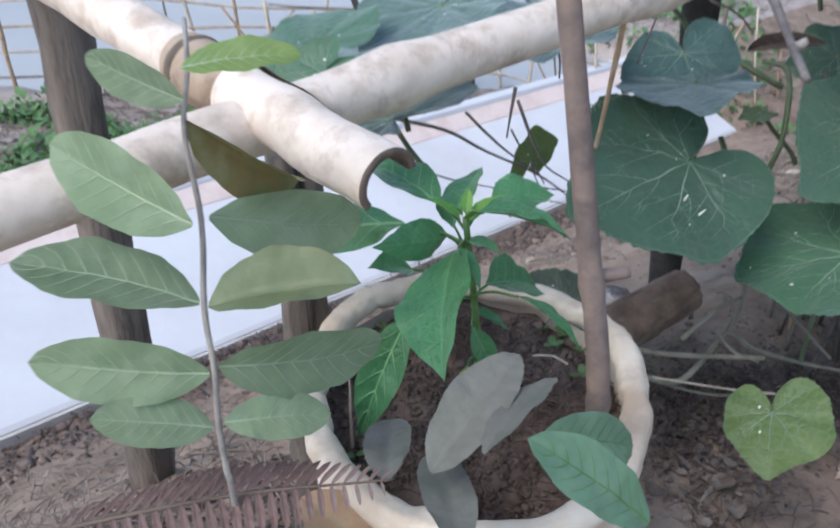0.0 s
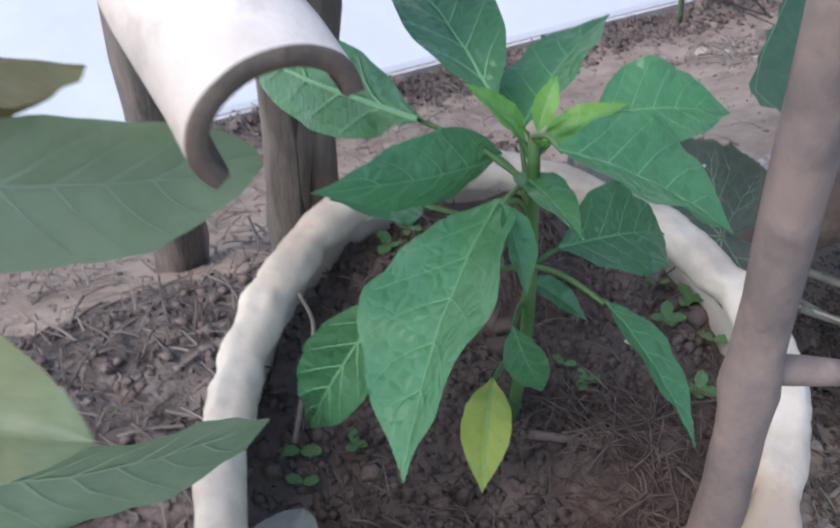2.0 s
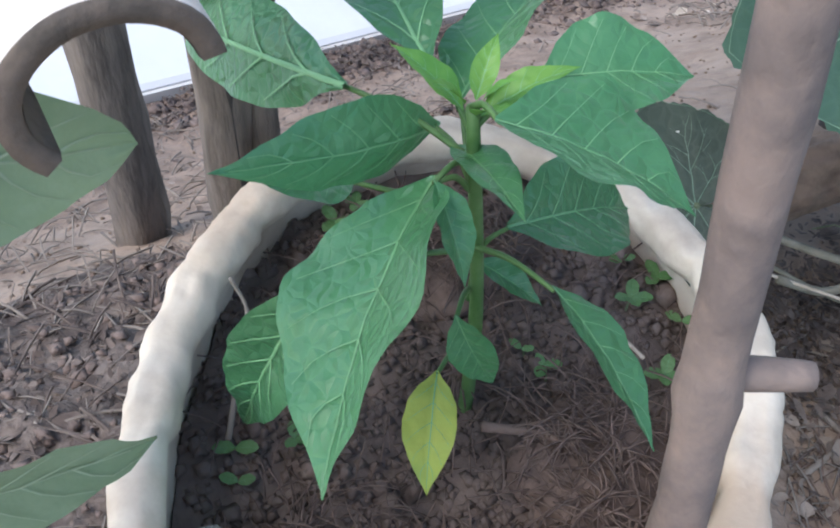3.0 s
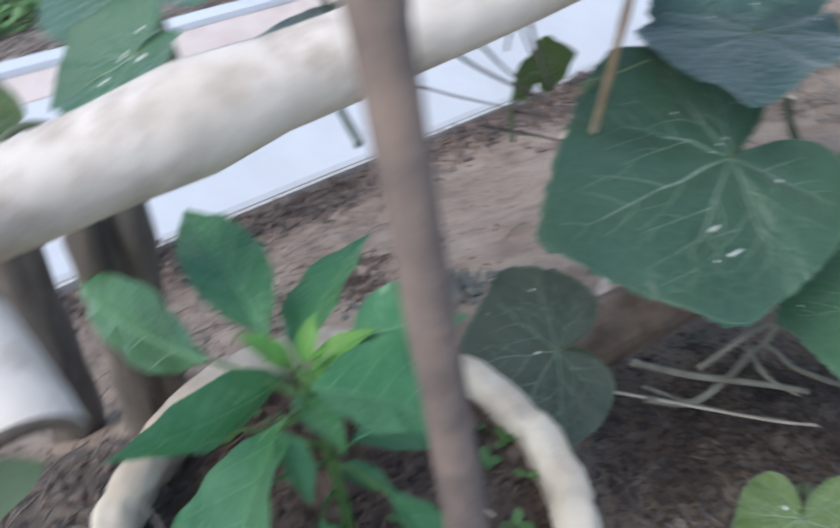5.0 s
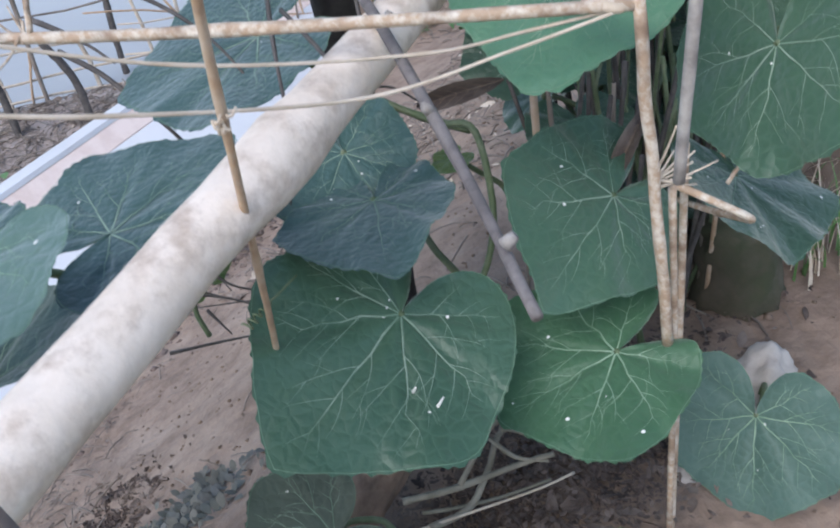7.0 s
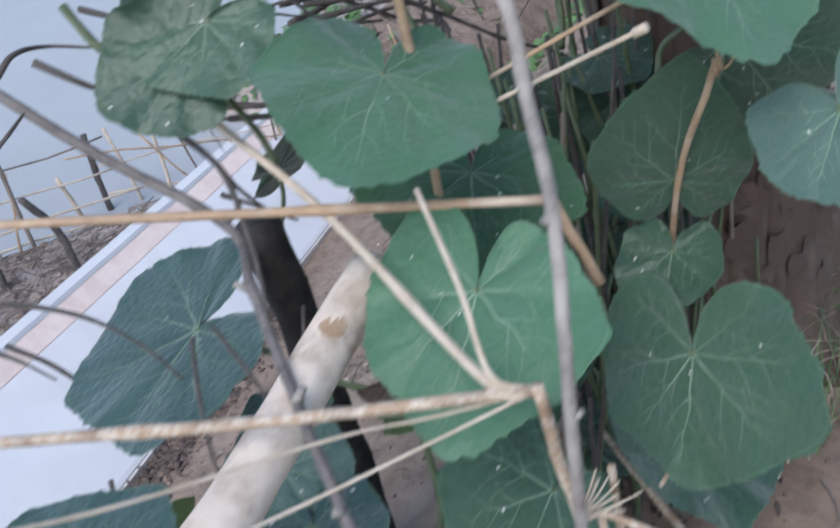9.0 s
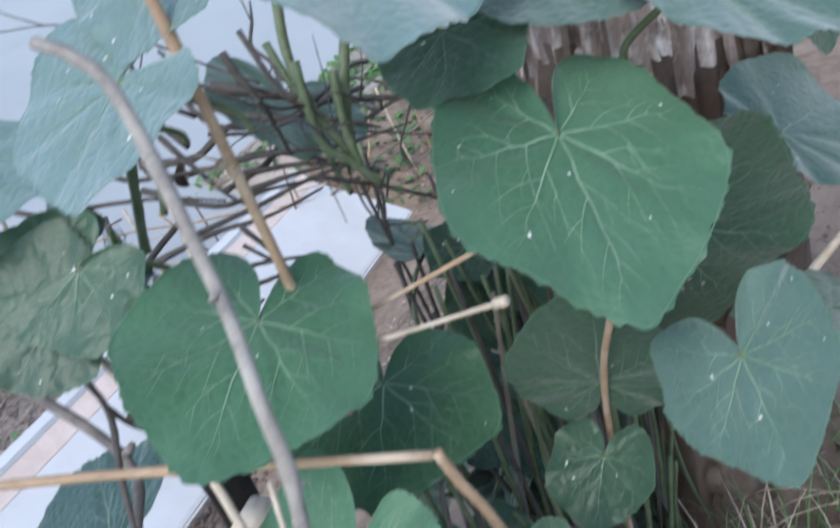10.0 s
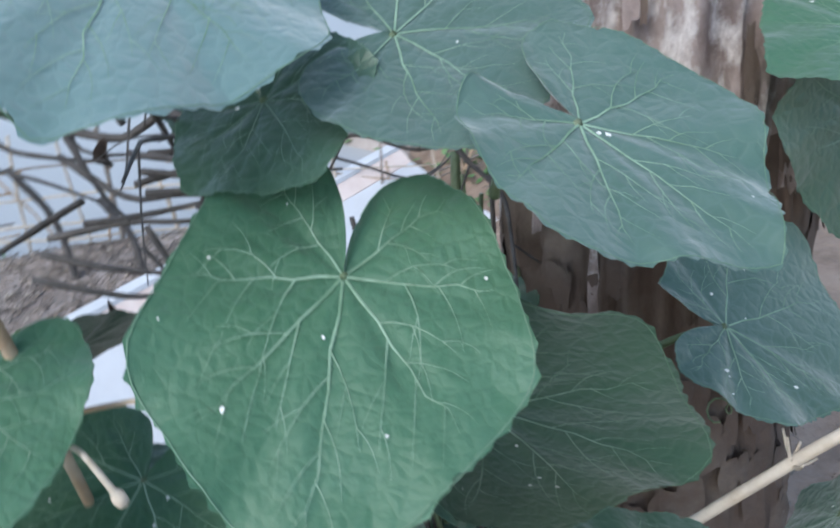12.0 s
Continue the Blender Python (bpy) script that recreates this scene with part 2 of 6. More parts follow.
def tube(points, radius, seg=8, end=None, rough=0.0, nodes=(), cap=True, bm=None, seed=0):
    """A round, tapering tube. rough: uneven radius; nodes: places (0 to 1) of swollen joints."""
    bm = bm or bmesh.new()
    pts = [Vector(p) for p in points]
    end = radius if end is None else end
    up, rings, n = Vector((0.31, 0.17, 0.93)), [], len(pts)
    for i, p in enumerate(pts):
        d = (pts[min(i + 1, n - 1)] - pts[max(i - 1, 0)]).normalized()
        a = d.cross(up)
        if a.length < 0.1:
            a = d.cross(Vector((1, 0, 0)))
        a.normalize()
        b = d.cross(a)
        f = i / (n - 1)
        r = radius + (end - radius) * f
        for node in nodes:
            r *= 1 + 0.22 * math.exp(-((f - node) * (n - 1) / 0.8) ** 2)
        ring = []
        for k in range(seg):
            q = 2 * math.pi * k / seg
            w = 1 + rough * noise.noise((p.x * 40 + seed, p.y * 40 + k * 0.7, p.z * 40))
            ring.append(bm.verts.new(p + (a * math.cos(q) + b * math.sin(q)) * r * w))
        rings.append(ring)
    for r0, r1 in zip(rings, rings[1:]):
        for k in range(seg):
            bm.faces.new((r0[k], r0[(k + 1) % seg], r1[(k + 1) % seg], r1[k]))
    if cap:
        bm.faces.new(rings[0][::-1])
        bm.faces.new(rings[-1])
    return bm


def straight(a, b, n=12, wobble=0.0, seed=0):
    a, b = Vector(a), Vector(b)
    return [a.lerp(b, i / n) + wobble * noise.noise_vector((i * 0.35 + seed, seed * 1.7, 0.3)) for i in range(n + 1)]


# ---- the lie of the land: s runs along the fence, d away from it ----
ALONG, AWAY = Vector((0.76, 0.65, 0)), Vector((-0.65, 0.76, 0))


def ease(v):
    v = min(1.0, max(0.0, v))
    return v * v * (3 - 2 * v)


def lip_line(s):
    """How far off and how high the slab's front lip runs."""
    s = min(3.0, max(-1.5, s))
    return 1.665 + 0.085 * s, -0.505 - 0.055 * s


def coping_line(s):
    s = min(3.0, max(-1.5, s))
    return 2.405 + 0.025 * s, -0.372 - 0.025 * s


def height(x, y):
    s, d = 0.76 * x + 0.65 * y, -0.65 * x + 0.76 * y
    (lip, low), (cope, rim) = lip_line(s), coping_line(s)
    low -= 0.03
    z = -0.03 + (low + 0.03) * ease((d - 0.50) / (lip - 0.50)) + (rim - 0.045 - low) * ease((d - cope + 0.12) / 0.12) - 0.35 * ease((y - 3.72) / 0.4)
    z += 0.03 * noise.noise((x * 1.9, y * 1.9, 8)) * ease((d - cope) / 0.3) * ease((6 - d) / 3)
    rise = low + 0.03 + (rim - low) * min(1.0, max(0.0, (d - lip) / (cope - lip)))
    z += (rise - z) * ease((s - 3.42) / 0.2) * ease((d - lip + 0.3) / 0.3) * ease((4.2 - d) / 1.6)
    near = math.exp(-((x - 0.3) ** 2 + (y - 1) ** 2) / 9)
    z += near * (0.016 * noise.noise((x * 5, y * 5, 0)) + 0.008 * noise.noise((x * 17, y * 17, 3)) + 0.004 * noise.noise((x * 45, y * 45, 5)))
    return z


def land(s, d, up=0.0):
    p = ALONG * s + AWAY * d
    return Vector((p.x, p.y, height(p.x, p.y) + up))


def spread(lo, hi, step, far):
    fine = list(np.arange(lo, hi, step))
    out, g = [], step
    while g < far:
        g *= 1.35
        out.append(g)
    reach = np.cumsum(out)
    return [lo - r for r in reach[::-1]] + fine + [hi + r for r in reach]


def build_ground():
    ss, ds = spread(-1.4, 2.8, 0.03, 90), spread(-0.4, 3.4, 0.03, 90)
    verts = []
    for d in ds:
        for s in ss:
            p = ALONG * s + AWAY * d
            verts.append((p.x, p.y, height(p.x, p.y)))
    w = len(ss)
    faces = [(j * w + i, j * w + i + 1, (j + 1) * w + i + 1, (j + 1) * w + i) for j in range(len(ds) - 1) for i in range(w - 1)]
    data = bpy.data.meshes.new("ground")
    data.from_pydata(verts, [], faces)
    data.materials.append(SOIL)
    data.materials.append(SILT)
    for face in data.polygons:
        x, y, _ = face.center
        if 0.76 * y - 0.65 * x > coping_line(0.76 * x + 0.65 * y)[0] - 0.02:
            face.material_index = 1
    data.shade_smooth()
    tagged(new("ground", data), "bare brown garden soil sloping down behind the fence", "ground", kind="structure")


build_ground()


def build_pond():
    bm = bmesh.new()
    v = [bm.verts.new((ALONG * s + AWAY * d + Vector((0, 0, -0.53)))) for s, d in ((-70, 2.5), (70, 2.5), (70, 80), (-70, 80))]
    bm.faces.new(v)
    tagged(part("water", bm, WATER), "pale pond water reflecting the bright sky", "water", kind="structure")


build_pond()


def build_slab():
    slab = thing("white_slab", "low whitewashed concrete slab with a pinkish raised rim", "slab")
    lo, hi = -3.2, 3.5

    def pt(s, d, z):
        return ALONG * s + AWAY * d + Vector((0, 0, z))

    def run(profile, n=40):
        """A long solid with the cross-section that profile gives at each s."""
        bm = bmesh.new()
        grid = []
        for i in range(n + 1):
            s = lo + (hi - lo) * i / n
            grid.append([bm.verts.new(pt(s, d, z + 0.003 * noise.noise((i * 0.6, d * 3, 1)))) for d, z in profile(s)])
        for a, b in zip(grid, grid[1:]):
            for k in range(len(a)):
                m = (k + 1) % len(a)
                bm.faces.new((a[k], b[k], b[m], a[m]))
        bm.faces.new(grid[0])
        bm.faces.new(grid[-1][::-1])
        bmesh.ops.recalc_face_normals(bm, faces=bm.faces[:])
        return bm

    def top(s):
        (lip, low), (cope, rim) = lip_line(s), coping_line(s)
        inner = cope - 0.115
        return ((lip + 0.010, low - 0.20), (lip + 0.010, low - 0.008), (lip + 0.022, low),
                (lip + (inner - lip) * 0.5, low + (rim - 0.055 - low) * 0.5), (inner, rim - 0.055), (inner, low - 0.20))

    def face(s):
        lip, low = lip_line(s)
        return ((lip, low - 0.20), (lip, low - 0.012), (lip + 0.0095, low - 0.012), (lip + 0.0095, low - 0.20))

    def rim(s):
        cope, high = coping_line(s)
        return ((cope - 0.114, high - 0.25), (cope - 0.114, high - 0.052), (cope - 0.060, high - 0.004), (cope, high - 0.004), (cope, high - 0.25))

    # top edge of the rim; its white stands for the highlight there
    def cap(s):
        cope, high = coping_line(s)
        return ((cope - 0.062, high - 0.003), (cope - 0.056, high + 0.012), (cope - 0.004, high + 0.014), (cope + 0.004, high - 0.003))

    part("slab_top", run(top), WHITEWASH, slab, smooth=False)
    part("edge_face", run(face), CREAM_WASH, slab, "cream stained edge", smooth=False)
    part("coping", run(rim), PINK_BRICK, slab, "pinkish rendered rim", smooth=False)
    part("coping_cap", run(cap), WHITEWASH, slab, "rim's top edge with its highlight painted white", smooth=False)


build_slab()


# ---- fence of bamboo and posts ----
def build_bamboo(name, a, b, radius, nodes, label, seed=0, n=40, wobble=0.004):
    pole = thing(name, label, "bamboo pole")
    path = straight(a, b, n, wobble, seed)
    part("culm", tube(path, radius, 24, end=radius * 1.18, rough=0.05, nodes=nodes, seed=seed), BAMBOO, pole)
    for f in nodes:
        i = min(int(f * n), n - 1)
        p, d = path[i], (path[i + 1] - path[i]).normalized()
        bm = tube([p - d * 0.003, p - d * 0.001, p + d * 0.001, p + d * 0.003], radius * 1.08, 24, end=radius * 1.08, rough=0.06, seed=seed + 3)
        part("node_ring", bm, BAMBOO_NODE, pole)
    return pole


build_bamboo("bamboo_rail", (-0.6200, 0.0455, 0.4427), (0.4250, 0.9949, 0.5303), 0.0177, (0.23, 0.57, 0.79), "long pale weathered bamboo rail of the garden fence", seed=2)


def peeled_patch(pole, at, axis, face, radius, length):
    """A tan patch where the skin has come off."""
    c, axis, face = Vector(at), Vector(axis).normalized(), Vector(face)
    face = (face - axis * face.dot(axis)).normalized()
    side, bm = axis.cross(face), bmesh.new()
    rows = []
    for i in range(9):
        f = i / 8
        half = 0.55 * math.sin(math.pi * (0.08 + 0.84 * f)) * (1 + 0.4 * noise.noise((i * 0.9, 1, 7)))
        rows.append([bm.verts.new(c + axis * length * (f - 0.5) + (face * math.cos(half * k) + side * math.sin(half * k)) * radius) for k in (-1, -0.5, 0, 0.5, 1)])
    for a, b in zip(rows, rows[1:]):
        for k in range(4):
            bm.faces.new((a[k], a[k + 1], b[k + 1], b[k]))
    part("peeled_patch", bm, CANE, pole, "tan patch without skin")


rail = bpy.data.objects["bamboo_rail"]
peeled_patch(rail, (0.3600, 0.9359, 0.5249), (1.32, 1.1993, 0.1107), (0.1, -0.45, 0.9), 0.0212, 0.026)
peeled_patch(rail, (0.0600, 0.6633, 0.4997), (1.32, 1.1993, 0.1107), (0.3, -0.6, 0.7), 0.0196, 0.016)


def build_split_bamboo():
    """Half a thick culm, its hollow side down, sawn off at the near end."""
    pole = thing("split_bamboo", "thick cream split bamboo pole with a sawn end", "bamboo pole")
    path = straight((-0.4978, 0.9418, 0.5717), (-0.0240, 0.4265, 0.4827), 44, 0.003, 5)
    axis = (path[-1] - path[0]).normalized()
    side = Vector((0.76, 0.52, 0.45))
    side = (side - axis * side.dot(axis)).normalized()
    up = side.cross(axis)
    if up.z < 0:
        up = -up
    seg, outer, inner = 26, 0.0200, 0.0150

    def ring(bm, i, r, out=0.0):
        made = []
        for k in range(seg + 1):
            q = radians(-14) + radians(208) * k / seg
            rr = r * (1 + 0.025 * noise.noise((i * 0.25, math.cos(q) * 2, math.sin(q) * 2)) + 0.06 * math.exp(-((i - 33) / 1.5) ** 2))
            made.append(bm.verts.new(path[i] + axis * out + (side * math.cos(q) + up * math.sin(q)) * rr))
        return made

    def skin(bm, rings):
        for a, b in zip(rings, rings[1:]):
            for k in range(len(a) - 1):
                bm.faces.new((a[k], a[k + 1], b[k + 1], b[k]))
        bmesh.ops.recalc_face_normals(bm, faces=bm.faces[:])
        return bm

    bm = bmesh.new()
    part("outer_skin", skin(bm, [ring(bm, i, outer) for i in range(45)]), BAMBOO, pole)
    bm = bmesh.new()
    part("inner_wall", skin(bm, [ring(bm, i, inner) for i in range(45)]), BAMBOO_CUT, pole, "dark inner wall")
    bm = bmesh.new()
    part("cut_end", skin(bm, [ring(bm, 44, outer, 0.0), ring(bm, 44, outer * 0.985, 0.0016), ring(bm, 44, inner * 1.03, 0.0014), ring(bm, 44, inner, -0.001)]), BAMBOO_CUT, pole, "brown sawn end")
    for e in (0, seg):
        bm = bmesh.new()
        a, b = [ring(bm, i, outer)[e] for i in range(45)], [ring(bm, i, inner)[e] for i in range(45)]
        bmesh.ops.delete(bm, geom=[v for v in bm.verts if v not in set(a + b)], context="VERTS")
        for i in range(44):
            bm.faces.new((a[i], a[i + 1], b[i + 1], b[i]))
        part("split_edge", bm, BAMBOO_CUT, pole, "rough brown split edge")
    # brown collar of the joint
    bm = bmesh.new()
    part("collar", skin(bm, [ring(bm, i, outer * k) for i, k in ((31, 1.002), (32, 1.075), (33, 1.05), (34, 1.045), (35, 1.004))]), BAMBOO_NODE, pole, "brown collar at the joint")
    bm = bmesh.new()
    part("collar_edge", skin(bm, [ring(bm, 32, outer * k, o) for k, o in ((1.005, -0.009), (1.12, -0.003), (1.10, 0.002), (1.0, 0.003))]), BAMBOO_CUT, pole, "dark torn edge of the collar")
    # layers of torn sheath along the split edge
    for layer, (last, wide) in enumerate(((41, 6), (40, 5), (39, 4))):
        bm, grow = bmesh.new(), 1.05 + 0.075 * layer
        rows = [ring(bm, i, outer * (1.0 + (grow - 1.0) * ease((last - i) / 3) + 0.03 * noise.noise((i * 0.9, layer, 1)))) for i in range(32, last + 1)]
        keep = set(v for r in rows for v in r[0:wide])
        bmesh.ops.delete(bm, geom=[v for v in bm.verts if v not in keep], context="VERTS")
        part("torn_sheath", skin(bm, [r[0:wide] for r in rows]), BAMBOO_NODE if layer != 1 else BAMBOO_CUT, pole, "torn brown sheath along the split edge")
    return pole


build_split_bamboo()


def build_post(x, y, top, radius, material, label, lean=(0, 0), seed=0, cracked=False):
    post = thing("wooden_post", label, "post", "fence posts")
    z = height(x, y) - 0.08
    bm = tube(straight((x, y, z), (x + lean[0], y + lean[1], top), 14, 0.006, seed), radius * 1.1, 14, end=radius, rough=0.25, seed=seed)
    part("shaft", bm, material, post)
    if cracked:
        bm = tube(straight((x + radius * 0.75, y - radius * 0.75, z), (x + lean[0] + radius * 0.7, y + lean[1] - radius * 0.72, top), 12, 0.003, seed + 4), 0.003, 6, rough=0.2)
        part("crack", bm, CHARRED, post, "dark split along the grain")
    return post


build_post(-0.41, 1.0, 0.62, 0.030, WOOD, "tall grey weathered wooden post before the slab", seed=1)
build_post(-0.117, 0.66, 0.41, 0.0140, WOOD, "grey split wooden post under the bamboo rail", seed=2, cracked=True)
build_post(-0.1005, 0.669, 0.40, 0.0108, WOOD, "thin grey wooden post beside the split post", seed=3)
build_post(0.395, 1.245, 0.50, 0.023, CHARRED, "short blackened wooden post", (-0.012, -0.012), seed=4)


# ---- the grow bag and its pepper plant ----
BAG_X, BAG_Y, BAG_R = 0.032, 0.548, 0.131


def bag_radius(q):
    oval = 1 / math.hypot(math.cos(q) / 0.925, math.sin(q) / (1.04 if math.sin(q) > 0 else 1.38))
    return BAG_R * oval * (1 + 0.014 * noise.noise((math.cos(q) * 1.6, math.sin(q) * 1.6, 4)) + 0.012 * noise.noise((math.cos(q) * 6, math.sin(q) * 6, 9)))


def build_bag():
    bag = thing("grow_bag", "cream woven sack grow bag with a rolled rim", "grow bag")
    n, bm, rings = 72, bmesh.new(), []
    for z, k in ((-0.04, 0.90), (0.0, 0.97), (0.06, 1.0), (0.13, 1.01), (0.20, 1.0), (0.262, 0.985)):
        ring = []
        for i in range(n):
            q = math.tau * i / n
            r = bag_radius(q) * k * (1 + 0.03 * noise.noise((math.cos(q) * 3, math.sin(q) * 3, z * 14)))
            ring.append(bm.verts.new((BAG_X + r * math.cos(q), BAG_Y + r * math.sin(q), z)))
        rings.append(ring)
    for a, b in zip(rings, rings[1:]):
        for i in range(n):
            bm.faces.new((a[i], a[(i + 1) % n], b[(i + 1) % n], b[i]))
    part("sack_wall", bm, BAG, bag)
    # rolled rim: a flattened roll with sharp folds and a few pinched places
    bm, rings, m, seg = bmesh.new(), [], 260, 22
    folds = [(radians(a), w) for a, w in ((158, 0.05), (176, 0.035), (196, 0.05), (214, 0.04), (38, 0.06), (12, 0.05), (340, 0.05), (300, 0.06), (255, 0.05), (100, 0.05), (75, 0.05), (128, 0.04))]
    for i in range(m):
        q = math.tau * i / m
        r = bag_radius(q)
        c = Vector((BAG_X + r * math.cos(q), BAG_Y + r * math.sin(q), 0.274 + 0.005 * math.sin(3 * q + 1) + 0.003 * noise.noise((math.cos(q) * 4, math.sin(q) * 4, 2))))
        wide = 0.0112 * (1 + 0.10 * noise.noise((math.cos(q) * 2.1, math.sin(q) * 2.1, 0)))
        tall = 0.0100 * (1 + 0.10 * noise.noise((math.cos(q) * 2.7, math.sin(q) * 2.7, 6)))
        shift, pinch = 0.0, 0.0
        for k, (at, w) in enumerate(folds):
            g = math.remainder(q - at, math.tau) / w
            pinch += math.exp(-g * g)
            shift += (0.0013 if k % 2 else -0.0012) * math.tanh(g * 2) * math.exp(-(g / 3) ** 2)
        ring = []
        for k in range(seg):
            w = math.tau * k / seg
            # long folds run slantwise over the roll
            slant = noise.noise((math.cos(w + q * 2) * 1.4, math.sin(w + q * 2) * 1.4, q * 2.5))
            crease = 1 + 0.20 * abs(slant) - 0.16 * max(0.0, noise.noise((math.cos(w) * 2.5, math.sin(w) * 2.5, q * 9))) + 0.06 * noise.noise((math.cos(w) * 5, math.sin(w) * 5, q * 30))
            crease *= 1 - 0.17 * min(1.0, pinch) * (0.6 + 0.4 * math.cos(w * 2 + i))
            flat = max(-0.82, min(0.9, math.sin(w)))
            ring.append(bm.verts.new(c + Vector((math.cos(q), math.sin(q), 0)) * (math.cos(w) * wide * crease + shift) + Vector((0, 0, 1.1)) * flat * tall * crease))
        rings.append(ring)
    for i in range(m):
        a, b = rings[i], rings[(i + 1) % m]
        for k in range(seg):
            bm.faces.new((a[k], b[k], b[(k + 1) % seg], a[(k + 1) % seg]))
    bmesh.ops.recalc_face_normals(bm, faces=bm.faces[:])
    part("rolled_rim", bm, BAG, bag, "crumpled rolled sack rim")
    return bag


build_bag()


def soil_z(x, y):
    r = math.hypot(x - BAG_X, y - BAG_Y) / BAG_R
    return 0.228 + 0.008 * (1 - r * r) + 0.22 * (y - BAG_Y) + 0.012 * noise.noise((x * 22, y * 22, 1)) + 0.006 * noise.noise((x * 70, y * 70, 2)) - 0.018 * math.exp(-((x - 0.055) ** 2 + (y - 0.47) ** 2) / 0.0012)


def build_bag_soil():
    bm, rings, n = bmesh.new(), [], 72
    mid = bm.verts.new((BAG_X, BAG_Y, soil_z(BAG_X, BAG_Y)))
    for j in range(1, 19):
        ring = []
        for i in range(n):
            q = math.tau * i / n
            r = bag_radius(q) * 0.985 * j / 18
            x, y = BAG_X + r * math.cos(q), BAG_Y + r * math.sin(q)
            ring.append(bm.verts.new((x, y, soil_z(x, y))))
        rings.append(ring)
    for i in range(n):
        bm.faces.new((mid, rings[0][i], rings[0][(i + 1) % n]))
    for a, b in zip(rings, rings[1:]):
        for i in range(n):
            bm.faces.new((a[i], b[i], b[(i + 1) % n], a[(i + 1) % n]))
    tagged(part("potting_soil", bm, DARK_SOIL), "damp dark potting soil filling the grow bag", "soil", kind="stuff")


build_bag_soil()


def leaf_axes(tip, normal):
    y = Vector(tip).normalized()
    n = Vector(normal)
    n = (n - y * n.dot(y)).normalized()
    return y.cross(n), y, n


SQUASH_EDGE = ((0, 1.0), (5, 0.97), (16, 0.895), (30, 0.858), (44, 0.866), (56, 0.908), (62, 0.925), (67, 0.905), (76, 0.835), (90, 0.765), (104, 0.73), (118, 0.70),
               (132, 0.665), (144, 0.60), (154, 0.49), (163, 0.33), (171, 0.16), (179.5, 0.03))
EDGE_A, EDGE_R = [radians(a) for a, _ in SQUASH_EDGE], [r for _, r in SQUASH_EDGE]
LOBE_A = [radians(v) for v in (-180, -130, -62.7, 0, 62.7, 130, 180)]
MAIN_VEINS = (0, 42, -42, 82, -82, 125, -125)
vine = thing("squash_vine", "dark green squash vine with broad hairy leaves climbing over the fence", "vine")


def squash_leaf(base, tip, normal, length, width=1.0, cup=0.06, droop=0.10, young=False, blade=None, stalk=0.055, seed=None, lobes=(1, 1, 1, 1, 1), turn=(0, 0, 0, 0, 0)):
    ax, ay, an = leaf_axes(tip, normal)
    base = Vector(base)
    seed = seed if seed is not None else base.x * 37 + base.y * 91 + base.z * 53
    # no two leaves are even: tip, corner, back lobe, back lobe, corner, clockwise
    lobe_k = [1, lobes[3], lobes[4], lobes[0], lobes[1], lobes[2], 1]
    lobe_t = [radians(v) for v in ((turn[2] + turn[3]) / 2, turn[3], turn[4], turn[0], turn[1], turn[2], (turn[2] + turn[3]) / 2)]

    def spot(a, f, lift=0.0):
        """The place at the angle a from the tip and the share f of the way to the edge."""
        r = float(np.interp(abs(a), EDGE_A, EDGE_R)) * float(np.interp(a, LOBE_A, lobe_k))
        a += float(np.interp(a, LOBE_A, lobe_t))
        r *= 1 + 0.03 * noise.noise((math.cos(a) * 2 + seed, math.sin(a) * 2, 1))
        x, y = r * f * math.sin(a) * width, r * f * math.cos(a)
        near = min(abs(math.remainder(a - radians(v), math.tau)) for v in MAIN_VEINS)
        puff = (0.016 * (1 - math.exp(-(near / 0.16) ** 2)) + 0.012 * noise.noise((x * 9 + seed, y * 9, 2)) + 0.006 * noise.noise((x * 24 + seed, y * 24, 6))) * min(1, f * 2.5)
        wave = 0.06 * f ** 3 * noise.noise((math.cos(a) * 2.4 + seed, math.sin(a) * 2.4, 5)) + 0.02 * f ** 4 * math.sin(a * 9 + seed) * (1 + noise.noise((a * 1.7, seed, 4)))
        z = cup * f * f * r - droop * (y if y > 0 else 0) ** 2 + puff + wave + lift
        return base + (ax * x + ay * y + an * z) * length

    n, rings_at = 180, (0.07, 0.16, 0.28, 0.4, 0.52, 0.64, 0.75, 0.85, 0.93, 1.0)
    bm = bmesh.new()
    mid = bm.verts.new(base)
    angles = [(-1 + 2 * i / n) * radians(179.5) for i in range(n + 1)]
    rings = []
    for f in rings_at:
        ring = []
        for i, a in enumerate(angles):
            tooth = 1 + ((0.015 * (0, 1, 0.25)[i % 3] + 0.03 * noise.noise((i * 0.23, seed, 3)) + 0.016 * noise.noise((i * 0.8, seed, 8))) if f == 1.0 else 0)
            ring.append(bm.verts.new(spot(a, f * tooth)))
        rings.append(ring)
    for i in range(n):
        bm.faces.new((mid, rings[0][i + 1], rings[0][i]))
    for r0, r1 in zip(rings, rings[1:]):
        for i in range(n):
            bm.faces.new((r0[i], r0[i + 1], r1[i + 1], r1[i]))
    leaf = part("leaf", bm, blade or (SQUASH_YOUNG if young else SQUASH), vine)
    # veins lie proud of the blade
    bm = bmesh.new()

    def strip(path, w0, w1):
        pts = [(spot(a, f, 0.006), a, f) for a, f in path]
        prev = None
        for i, (p, a, f) in enumerate(pts):
            q = pts[min(i + 1, len(pts) - 1)][0] - pts[max(i - 1, 0)][0]
            side = an.cross(q).normalized()
            w = (w0 + (w1 - w0) * i / (len(pts) - 1)) * length
            pair = (bm.verts.new(p - side * w), bm.verts.new(p + an * w * 0.6), bm.verts.new(p + side * w))
            if prev:
                bm.faces.new((prev[0], prev[1], pair[1], pair[0]))
